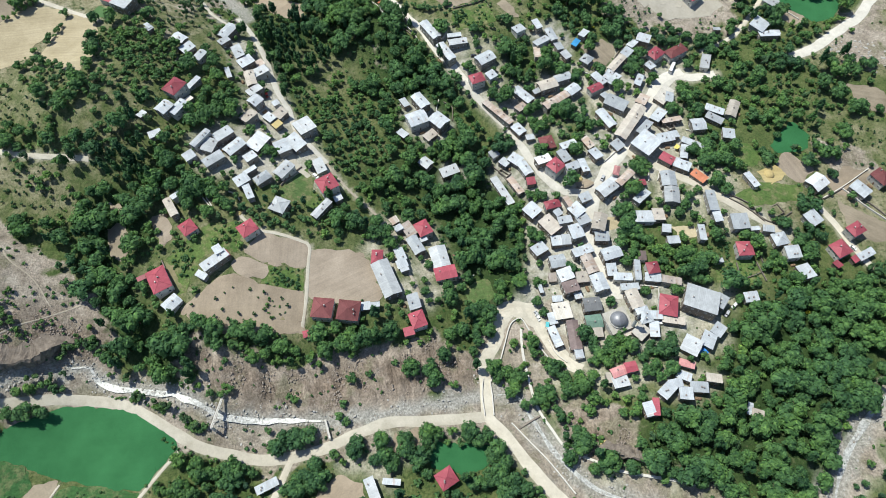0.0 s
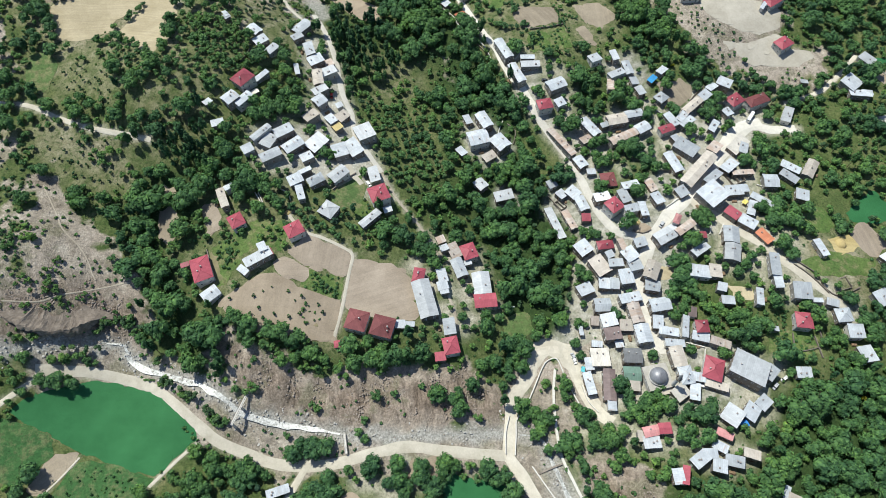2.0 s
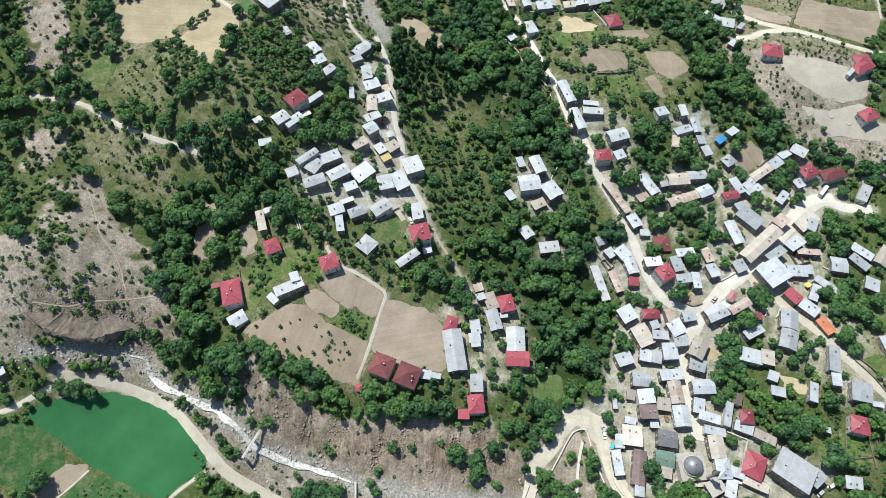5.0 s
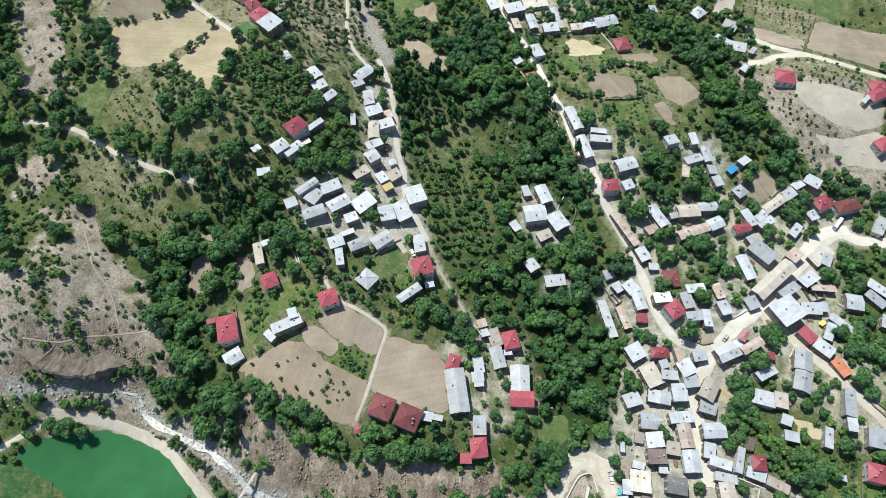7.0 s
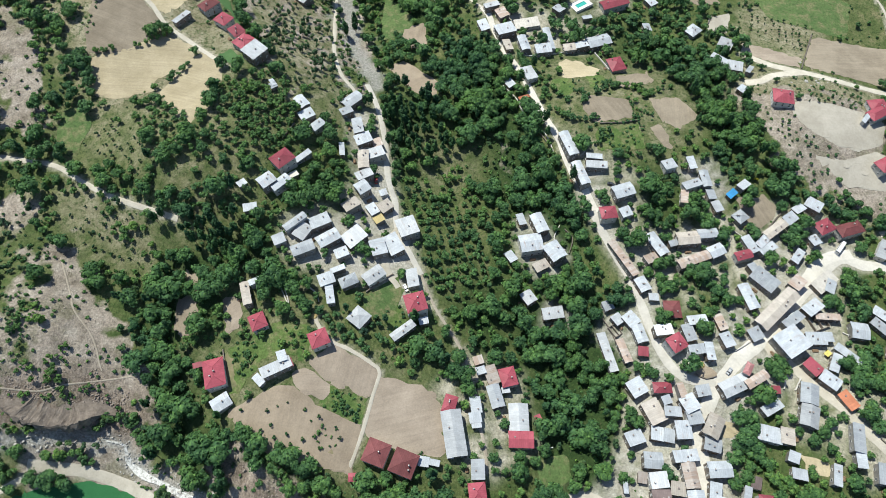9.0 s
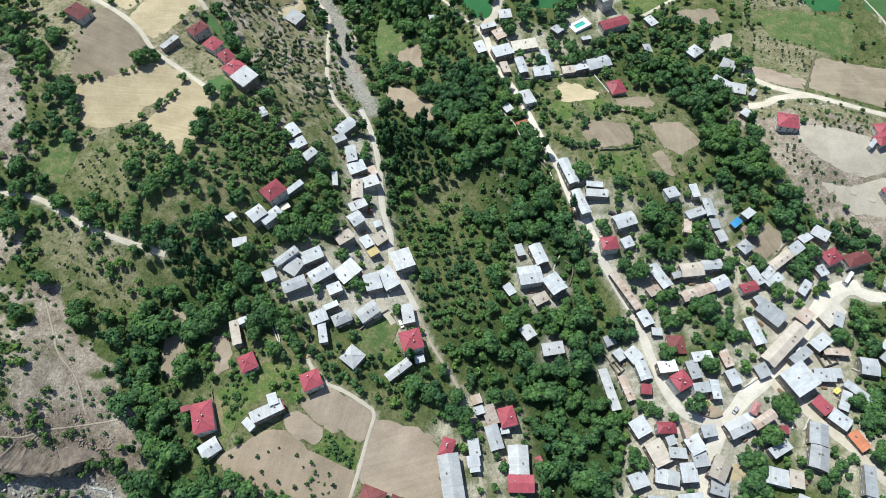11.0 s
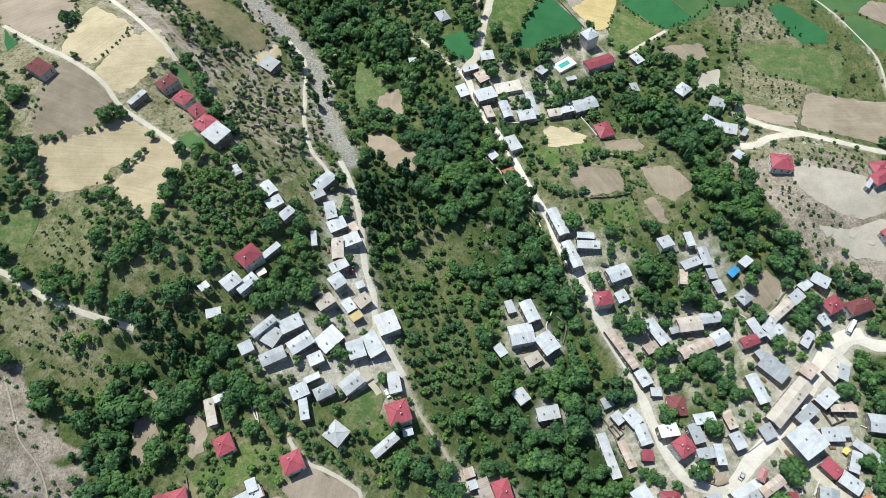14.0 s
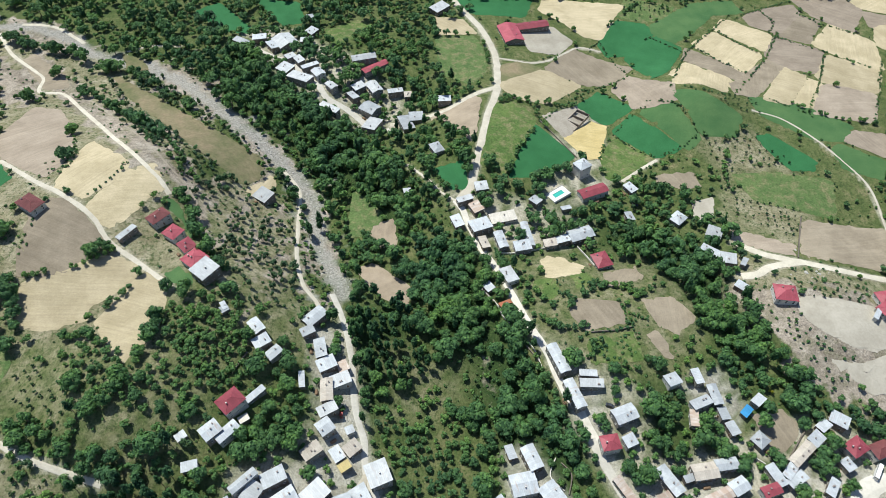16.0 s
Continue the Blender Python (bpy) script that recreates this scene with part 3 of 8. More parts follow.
ROOF = {
    "g": sheet_metal("galvanised_roof_sheet", (0.53, 0.558, 0.585), (0.40, 0.425, 0.455), 0.11),
    "w": sheet_metal("bright_zinc_roof_sheet", (0.52, 0.535, 0.55), (0.41, 0.425, 0.44), 0.07),
    "W": sheet_metal("white_roof_sheet", (0.74, 0.75, 0.76), (0.64, 0.65, 0.66), 0.0),
    "s": sheet_metal("rusty_roof_sheet", (0.55, 0.50, 0.46), (0.42, 0.34, 0.29), 0.25, 0.7, 0.1),
    "r": sheet_metal("red_painted_roof_sheet", (0.40, 0.092, 0.118), (0.31, 0.068, 0.088), 0.0, 0.5, 0.0),
    "k": sheet_metal("faded_pink_roof_sheet", (0.60, 0.30, 0.29), (0.50, 0.21, 0.21), 0.0, 0.6, 0.0),
    "m": sheet_metal("maroon_tile_roof", (0.25, 0.085, 0.085), (0.18, 0.060, 0.062), 0.0, 0.7, 0.0),
    "n": sheet_metal("dull_brown_roof_sheet", (0.23, 0.175, 0.165), (0.16, 0.12, 0.115), 0.0, 0.7, 0.0),
    "o": sheet_metal("orange_clay_roof", (0.55, 0.22, 0.125), (0.45, 0.16, 0.09), 0.0, 0.8, 0.0),
    "t": sheet_metal("weathered_mud_roof", (0.55, 0.50, 0.44), (0.43, 0.375, 0.32), 0.08, 0.9, 0.0),
    "c": sheet_metal("concrete_flat_roof", (0.62, 0.58, 0.52), (0.52, 0.48, 0.42), 0.0, 0.9, 0.0),
    "b": sheet_metal("faded_blue_roof_sheet", (0.22, 0.34, 0.50), (0.15, 0.25, 0.40), 0.02, 0.5, 0.1),
    "B": sheet_metal("bright_blue_sheet", (0.06, 0.31, 0.60), (0.05, 0.25, 0.51), 0.0, 0.5, 0.0),
    "d": sheet_metal("dark_grey_roof_sheet", (0.22, 0.22, 0.225), (0.15, 0.155, 0.16), 0.0, 0.7, 0.1),
    "v": sheet_metal("green_painted_roof_sheet", (0.16, 0.25, 0.20), (0.12, 0.19, 0.15), 0.0, 0.6, 0.0),
    "y": sheet_metal("straw_covered_roof", (0.58, 0.47, 0.22), (0.50, 0.40, 0.19), 0.0, 0.9, 0.0),
}
ROOF_WORDS = {
    "g": "grey galvanised sheet", "w": "bright pale metal sheet", "W": "clean white sheet", "s": "rust-streaked metal sheet", "r": "red painted sheet", "k": "faded pink sheet",
    "m": "dark maroon", "n": "dull brown sheet", "o": "orange clay", "t": "weathered tan earth", "c": "pale concrete", "b": "faded blue sheet",
    "B": "bright blue sheet", "d": "dark grey sheet", "v": "dull green sheet", "y": "straw-covered",
}
WALL = {
    "stone": plaster("rubble_stone_wall", (0.14, 0.118, 0.098), (0.26, 0.222, 0.185)),
    "white": plaster("whitewashed_wall", (0.42, 0.40, 0.365), (0.58, 0.56, 0.52)),
    "ochre": plaster("ochre_plaster_wall", (0.46, 0.36, 0.22), (0.58, 0.46, 0.29)),
}
WALL["plaster"] = plaster("grey_cement_wall", (0.18, 0.168, 0.15), (0.30, 0.283, 0.258))
WALL_WORDS = {"plaster": "grey cement walls", "stone": "rough stone walls", "white": "whitewashed walls", "ochre": "ochre plastered walls"}
GLASS = plain("dark_window_glass", (0.03, 0.035, 0.04), 0.15)
FRAME = plain("white_window_frame", (0.70, 0.70, 0.68))
DOOR = plain("brown_wooden_door", (0.16, 0.09, 0.05))
CHIMNEY = plain("sooty_chimney_brick", (0.30, 0.26, 0.24), 0.9)
BARK = plain("grey_brown_bark", (0.13, 0.10, 0.075), 0.95)
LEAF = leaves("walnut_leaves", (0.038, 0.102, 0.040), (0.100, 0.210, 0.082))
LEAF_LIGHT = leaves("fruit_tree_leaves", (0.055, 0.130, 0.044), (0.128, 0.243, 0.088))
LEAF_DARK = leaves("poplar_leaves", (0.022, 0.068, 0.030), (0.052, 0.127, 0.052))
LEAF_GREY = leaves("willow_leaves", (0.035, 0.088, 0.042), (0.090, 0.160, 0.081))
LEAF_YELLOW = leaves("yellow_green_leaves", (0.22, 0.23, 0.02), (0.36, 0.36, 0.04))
CONCRETE = plain("pale_concrete", (0.58, 0.55, 0.50), 0.9)
STONE = WALL["stone"]


# ---- mesh helpers ----
def mesh(name, verts, faces, mats=(), picks=None, smooth=False):
    me = bpy.data.meshes.new(name)
    me.from_pydata([tuple(map(float, v)) for v in verts], [], [tuple(map(int, f)) for f in faces])
    for m in mats:
        me.materials.append(m)
    if picks is not None:
        me.polygons.foreach_set("material_index", np.asarray(picks, "i"))
    if smooth:
        me.polygons.foreach_set("use_smooth", np.ones(len(me.polygons), bool))
    me.update()
    return me


def part(name, me, parent, label="", m=None):
    ob = new(name, me)
    ob.parent = parent
    if m is not None:
        ob.matrix_basis = m
    if label:
        ob["label"] = label
    return ob


def box(x0, y0, z0, x1, y1, z1):
    v = [(x, y, z) for z in (z0, z1) for x, y in ((x0, y0), (x1, y0), (x1, y1), (x0, y1))]
    return v, [(3, 2, 1, 0), (4, 5, 6, 7), (0, 1, 5, 4), (1, 2, 6, 5), (2, 3, 7, 6), (3, 0, 4, 7)]


def joined(*pieces):
    verts, faces = [], []
    for v, f in pieces:
        n = len(verts)
        verts += v
        faces += [tuple(i + n for i in face) for face in f]
    return verts, faces


def smooth_line(pts, step):
    """A rounded line through the points, one point every step."""
    p = [np.array(q, float) for q in pts]
    p = [2 * p[0] - p[1]] + p + [2 * p[-1] - p[-2]]
    out = []
    for a, b, c, d in zip(p, p[1:], p[2:], p[3:]):
        n = max(1, int(np.linalg.norm(c - b) / step))
        for k in range(n):
            u = k / n
            out.append(0.5 * (2 * b + (c - a) * u + (2 * a - 5 * b + 4 * c - d) * u * u + (3 * b - a - 3 * c + d) * u ** 3))
    out.append(p[-2])
    return np.array(out)


def strip(name, pts, width, mat, lift, ragged=0.5, seed=0, level=False):
    """A band that lies on the land along a line."""
    line = smooth_line(pts, 2.5)
    tan = np.gradient(line, axis=0)
    tan /= np.linalg.norm(tan, axis=1)[:, None] + 1e-9
    side = np.stack([-tan[:, 1], tan[:, 0]], 1)
    across = np.linspace(-0.5, 0.5, 7)
    i = np.arange(len(line))
    wl = 1 + ragged * 0.2 * wobble(i * 2.5, i * 0.0, 14, seed)
    wr = 1 + ragged * 0.2 * wobble(i * 2.5, i * 0.0 + 50, 14, seed + 1)
    verts = []
    for k, a in enumerate(across):
        off = a * width * (wl if a < 0 else wr)
        if level:
            off = off * np.clip(np.minimum(i + 2, len(i) + 1 - i) / 12, 0.15, 1)
        xy = line + side * off[:, None]
        z = ground_z(*(line if level else xy).T) + lift - (0.16 if k in (0, 6) and not level else 0)
        verts += [(x, y, h) for (x, y), h in zip(xy, z)]
    n = len(line)
    faces = [(k * n + j, (k) * n + j + 1, (k + 1) * n + j + 1, (k + 1) * n + j) for k in range(6) for j in range(n - 1)]
    faces = [f[::-1] for f in faces]
    return new(name, mesh(name, verts, faces, [mat], smooth=True))


# ---- roads and streams ----
WAYS = []


def way(name, label, width, mat, *pts):
    WAYS.append((width, list(pts)))
    tagged(strip(name, pts, width, mat, 0.22 + 0.015 * len(WAYS) % 0.1, seed=len(WAYS)), label, "road", kind="structure")


STREAMS = []


def stream(width, *pts):
    STREAMS.append((width, list(pts)))


way("road", "pale dusty dirt road along the valley", 5.4, ROAD, (-199.7, 126.9), (-186.3, 126.8), (-172.1, 126), (-144.5, 117.6), (-123.7, 101.8), (-108, 89), (-95.2, 83.1), (-76.6, 76.2), (-50.9, 74.3), (-27.3, 78.3), (-12.8, 79.8), (6.7, 76.7), (35.1, 73.3))
way("road", "pale dusty dirt road along the valley", 6, ROAD, (35.9, 71.9), (38.5, 87), (41.2, 100.5), (51.3, 113.1), (56.9, 125.3), (67.6, 126.9), (74.2, 121.6), (77.4, 107.4), (82.7, 92.7), (89.4, 85.9))
way("road", "pale dusty dirt road along the valley", 6, ROAD, (36.2, 73.1), (45.2, 56.3), (52.3, 41.1), (59.8, 28.4), (64.6, 21.6))
way("road", "pale dusty dirt road along the valley", 3.5, ROAD, (-64.1, 73.4), (-69.1, 65), (-75.3, 54.4))
way("road", "pale worn concrete village street between houses", 7, STREET, (120.9, 119.4), (121.3, 129.8), (118.7, 144.6), (118.1, 158.9), (120.6, 168.7), (126.3, 181.4), (139.3, 197.6), (157.9, 214), (176.8, 233.9), (193.1, 250.8), (208.6, 263.7), (221.2, 260.3), (236.6, 259.5))
way("road", "pale worn concrete village street between houses", 4.4, STREET, (127.5, 185.5), (117, 186.8), (108.5, 192.2), (101.8, 204.5), (96.5, 223.3), (90.7, 242.1), (78, 265.5), (70.6, 281.7))
way("road", "pale worn concrete village street between houses", 3.8, STREET, (74.1, 278.7), (66.6, 294.7), (59.4, 306.7), (52.2, 327.6), (44.6, 342.8), (37, 361.3), (29, 381.6), (18.7, 400.1), (11.5, 418.6), (7, 432.6), (2.5, 438.4))
way("road", "pale dusty dirt road along the valley", 5.5, ROAD, (6.5, 439.5), (13.1, 449.4), (15.1, 458.8), (17.9, 473.6), (22.3, 495.5), (27.1, 522), (33.7, 549.5), (36.1, 571.2), (35.4, 613.1), (24.8, 654.8), (7.7, 687.8), (-2.7, 712.8))
way("road", "pale dusty dirt road along the valley", 4.5, ROAD, (35, 558), (19.7, 549.8), (-3.6, 533.5), (-24.7, 530.6), (-45.9, 528.4))
way("road", "pale worn concrete village street between houses", 5, STREET, (-45.5, 522.3), (-57.8, 518.8), (-67.3, 530.9), (-78.7, 540.6), (-94.3, 549.3), (-102.1, 560.6), (-114.8, 573.3), (-131.4, 592.6), (-146.7, 600.8), (-163.1, 613.1), (-171.9, 621.6))
way("road", "trodden earth path between ploughed fields", 1.6, ROAD, (-30.2, 475.5), (-14.1, 457), (-6.4, 446.1), (4, 437.4))
way("road", "pale dusty dirt road along the valley", 5, ROAD, (273.3, 384.9), (250.4, 385), (228, 386.8), (210.4, 390.6), (189.6, 397.1), (174.4, 408.4))
way("road", "pale dusty dirt road along the valley", 5, ROAD, (209.7, 390.6), (190.2, 386.5), (179.2, 380.2), (169.7, 378.7))
way("road", "narrow dirt track between fields", 2.6, ROAD, (116.1, 464.6), (132.9, 480.1), (145.5, 489.4))
way("road", "narrow dirt track between fields", 1.7, ROAD, (285.5, 425.6), (287.6, 466), (277.3, 492), (264.5, 514), (245.6, 534.1), (225.3, 540.1))
way("road", "pale worn concrete village street between houses", 3.2, STREET, (-66.7, 362.4), (-58.2, 343.9), (-51.9, 323.1), (-48.5, 303), (-45.1, 287.8), (-40.9, 277.2), (-38.8, 262.4), (-32, 249.2), (-23.2, 234.5))
way("road", "narrow dirt track between fields", 1.6, TRACK, (-23.2, 234.5), (-14.5, 217.1), (-3.3, 201.9), (3.1, 190.8), (7.4, 176.4), (9.9, 162.2), (13.8, 149), (15.3, 136.2))
way("road", "narrow pale village lane", 4, ROAD, (-37.7, 260.8), (-41.3, 250.8), (-42.2, 236.5), (-34.3, 224.7))
way("road", "narrow dirt track between fields", 2.7, ROAD, (-254.8, 278.5), (-241.1, 277.7), (-223.8, 275.7), (-205.4, 266.3), (-187.3, 258.2), (-167, 251.8), (-149.5, 247))
way("road", "trodden earth path between ploughed fields", 1.8, ROAD, (-74, 202.8), (-65.6, 192), (-54.1, 187.7), (-42.6, 182.1), (-39, 178.4), (-41, 167.1), (-44.4, 148.6), (-48.6, 133.6))
way("road", "pale dusty dirt road along the valley", 2.8, ROAD, (-376, 622.9), (-353, 593.5), (-325.3, 571.1), (-313.2, 560.2), (-307.3, 541.2), (-289.3, 539.8), (-268, 519.7), (-235.1, 485.3), (-207, 455.1), (-182.4, 431.4), (-173.2, 423.4), (-165.8, 413.9))
way("road", "narrow pale village lane", 2.8, ROAD, (-278.1, 440.6), (-243.3, 416.5), (-220.5, 403.3), (-198.5, 388.5), (-187.1, 375), (-168.9, 363), (-143.8, 345.5))
way("road", "pale dusty dirt road along the valley", 2.4, ROAD, (-116.2, 473.9), (-101.9, 454.7), (-97, 421.9), (-92.5, 393.7), (-83.7, 366.9), (-73.8, 353.6), (-68.8, 343.8))
way("road", "narrow pale village lane", 5, ROAD, (157.5, 212.7), (166.6, 198), (175.4, 188.7), (187.4, 176), (192, 169.3), (199.7, 160.8), (207.6, 151.9), (215.5, 145), (223.4, 136.3))
way("road", "narrow pale village lane", 4, ROAD, (252.8, 154.4), (254.6, 148.4), (258.4, 136.4), (261.7, 122.2), (265.5, 109.6))
way("road", "trodden earth path between ploughed fields", 0.8, TRACK, (-207.6, 225.2), (-196.4, 205.9), (-191.8, 197.3), (-182.6, 187.9), (-177.6, 179.8), (-175.5, 174), (-173.7, 170.6))
way("road", "narrow dirt track between fields", 0.8, TRACK, (-213, 156.9), (-198.2, 157.6), (-188.9, 161.8), (-176.7, 165.3), (-157.8, 170.3))
way("road", "pale dusty dirt road along the valley", 1.6, ROAD, (-117.1, 88), (-125.6, 80.3), (-137.2, 68.3))
way("road", "narrow dirt track between fields", 1.6, ROAD, (-264.7, 603.6), (-246.7, 612.4), (-223.3, 612.2))
way("road", "narrow pale village lane", 2.6, ROAD, (-229.4, 102.5), (-216.3, 108.5), (-207.5, 115.7), (-198.2, 122.8))
way("road", "trodden earth path between ploughed fields", 1, ROAD, (-188, 65.9), (-180.2, 74.5), (-173.4, 84.2))
way("road", "pale worn concrete road above the village", 7, STREET, (388, 308), (369.4, 299), (353.1, 285.4), (336.3, 277.9), (322.3, 271.2), (308.8, 265.1), (290.1, 260.4))
way("road", "pale worn concrete village street between houses", 7.5, STREET, (216.7, 267.1), (202.4, 262.9), (191.9, 253.6), (182, 242), (171.7, 230.2), (160.9, 217.7), (150.6, 207.1), (139.1, 197.9))
way("road", "narrow dirt track between fields", 2.2, ROAD, (37.4, 605.8), (49, 604.4), (65.5, 604.5), (80.6, 613.2), (97, 629.1), (110.6, 639.8), (128.5, 636.5))
way("road", "pale dusty dirt road along the valley", 3, ROAD, (-362.7, 636.1), (-334.9, 632.8), (-313.8, 620.2), (-301.4, 611.2))
way("road", "trodden earth path between ploughed fields", 1.3, TRACK, (-265.3, 531.3), (-236, 503.3), (-204.1, 471.5), (-174.2, 438.9), (-164.8, 430), (-153.6, 417.3), (-143.4, 396.5), (-130.1, 377.7))
way("road", "narrow pale village lane", 3, ROAD, (293.2, 315.2), (281.4, 303.5), (268.6, 293), (262.6, 288.3), (248.5, 283.2), (235.7, 280.9))
stream(5.5, (-214.9, 135.5), (-201.2, 136.8), (-189.3, 138.7), (-169, 140.8), (-160, 139.4), (-157.6, 133.3), (-148.9, 127.9), (-136.7, 123.1), (-118.4, 116.4), (-107, 110.1), (-100.7, 104.8), (-96.4, 101.3), (-85.9, 98.1), (-75.4, 95.2), (-59.2, 91.6), (-46.6, 88), (-32.5, 85.2), (-9, 84.7), (14, 83.9), (34.9, 84.6))
stream(7, (40.1, 83.7), (52.1, 81.3), (56.7, 71.1), (60.3, 58.6), (65.2, 46.3), (70.8, 37), (79, 27.8), (88.2, 22.2), (104, 14))
stream(9, (246.9, 41.7), (233.4, 39.2), (211.5, 25.2), (197.6, 14.2), (185.7, -0.5))
stream(9, (-381, 633.5), (-350.7, 630.8), (-317.3, 617.5), (-292.5, 598.9), (-264.2, 588.1), (-237.2, 582), (-208, 560.4), (-178.9, 533.4), (-153.9, 513.2), (-130.7, 492.4), (-108.2, 470.5), (-93.8, 450.6), (-86.2, 424.6), (-81.2, 403.8), (-69.3, 383), (-60.1, 364.1))

# ---- ground ----
def axis_steps(lo, hi, fine, far):
    mid = np.arange(lo, hi + 0.1, fine)
    step, a, b = fine, [], []
    x, y = lo, hi
    while x > -far:
        step *= 1.35
        x -= step
        y += step
        a.append(x)
        b.append(y)
    return np.array(a[::-1] + list(mid) + b)


def build_ground():
    xs, ys = axis_steps(-400, 440, 2.6, 3500), axis_steps(-40, 760, 2.6, 3500)
    gx, gy = np.meshgrid(xs, ys)
    z = ground_z(gx, gy)
    bare = zone_mask(gx, gy, [p for s, p in ZONES if s == "bare"], 26)
    bare = np.clip(bare * 1.7 - 0.35 + np.where(bare > 0, 0.45, 0) * wobble(gx, gy, 22, 21), 0, 1)
    dust = zone_mask(gx, gy, [p for s, p in ZONES if s in ("dust", "clear")], 9) * np.clip(0.56 + 0.5 * wobble(gx, gy, 15, 35), 0.05, 0.85)
    river = np.zeros(gx.shape)
    for n, (w, pts) in enumerate(STREAMS):
        far = edge_distance(gx, gy, pts) * (1 + 0.55 * wobble(gx, gy, 14, 31))
        river = np.maximum(river, np.clip(1.4 - far / (w * 0.62), 0, (1, 0.75, 0.75, 0.85)[n]))
    scrub = zone_mask(gx, gy, [p for s, p in ZONES if s == "scrub"], 16)
    bare = np.maximum(bare, np.clip(scrub * (0.22 + 0.42 * wobble(gx, gy, 17, 33)), 0, 1))
    trench = np.zeros(gx.shape)
    for w, pts in STREAMS[:3]:
        trench = np.maximum(trench, np.clip(1.5 - edge_distance(gx, gy, pts) / 3.2, 0, 1))
    for w, pts in WAYS:
        dust = np.maximum(dust, np.clip(1.3 - edge_distance(gx, gy, pts) / (w * 0.62), 0, 0.75))
    clear = np.ones(gx.shape)
    for w, pts in WAYS:
        clear = np.minimum(clear, np.clip((edge_distance(gx, gy, pts) - w / 2 - 1.5) / 4, 0, 1))
    for sort, poly in FIELDS:
        clear = np.minimum(clear, np.clip(edge_distance(gx, gy, poly, True) / 5 - 0.4, 0, 1) * ~inside(gx, gy, poly))
    cliff = zone_mask(gx, gy, [p for s, p in ZONES if s == "cliff"], 16)
    z = z - 0.55 * trench * clear + cliff * clear * (1 - trench) * (1.5 * wobble(gx, gy * 0.22, 9, 61) + 0.8 * wobble(gx, gy * 0.4, 5.5, 62))
    steep = np.clip(bare - 0.3, 0, 1) * (scrub < 0.1)
    z = z + steep * (1 - river) * clear * (1.1 * (0.4 - np.abs(wobble(gx, gy, 30, 3))) + 0.6 * (0.4 - np.abs(wobble(gx, gy, 12, 4))))
    verts = np.stack([gx, gy, z], -1).reshape(-1, 3)
    nx, ny = len(xs), len(ys)
    i = np.arange(nx * ny).reshape(ny, nx)
    faces = np.stack([i[:-1, :-1], i[:-1, 1:], i[1:, 1:], i[1:, :-1]], -1).reshape(-1, 4)
    me = bpy.data.meshes.new("ground")
    me.vertices.add(len(verts))
    me.vertices.foreach_set("co", verts.ravel())
    me.loops.add(faces.size)
    me.loops.foreach_set("vertex_index", faces.ravel())
    me.polygons.add(len(faces))
    me.polygons.foreach_set("loop_start", np.arange(len(faces)) * 4)
    me.polygons.foreach_set("use_smooth", np.ones(len(faces), bool))
    me.update(calc_edges=True)
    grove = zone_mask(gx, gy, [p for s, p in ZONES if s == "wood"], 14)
    dry = zone_mask(gx, gy, [p for s, p in ZONES if s == "dry"], 18)
    dry = np.clip(dry + 0.35 * wobble(gx, gy, 20, 51) * (dry > 0), 0, 1)
    olive = zone_mask(gx, gy, [p for s, p in ZONES if s == "olive"], 18)
    dry = np.maximum(dry, olive * np.clip(0.3 + 0.35 * wobble(gx, gy, 13, 52), 0, 0.7))
    meadow = np.maximum(zone_mask(gx, gy, [p for s, p in ZONES if s == "meadow"], 18), olive)
    meadow = meadow * np.clip(0.72 + 0.5 * wobble(gx, gy, 16, 53), 0, 1)
    bare = np.maximum(bare, np.clip(cliff * 1.5 + 0.4 * wobble(gx, gy, 14, 41) * (cliff > 0) - 0.2, 0, 1))
    paved = zone_mask(gx, gy, [p for s, p in ZONES if s == "paved"], 7) * np.clip(0.66 + 0.5 * wobble(gx, gy, 9, 71), 0.08, 0.95)
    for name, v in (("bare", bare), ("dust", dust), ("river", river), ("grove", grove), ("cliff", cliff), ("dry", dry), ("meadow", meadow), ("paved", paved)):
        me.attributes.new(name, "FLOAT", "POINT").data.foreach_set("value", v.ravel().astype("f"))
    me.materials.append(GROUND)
    return tagged(new("ground", me), "valley ground of dry grass, bare slopes and dusty yards", "ground", kind="structure")



# ---- fields ----
FIELDS = []


def rounded(poly, grow=0.9):
    """The outline, a little larger, with its corners cut twice."""
    p = [np.array(q, float) for q in poly]
    mid = np.mean(p, axis=0)
    p = [q + (q - mid) / np.linalg.norm(q - mid) * grow for q in p]
    p = [q for a, b in zip(p, p[1:] + p[:1]) for q in (a * 0.92 + b * 0.08, a * 0.5 + b * 0.5, a * 0.08 + b * 0.92)]
    return p


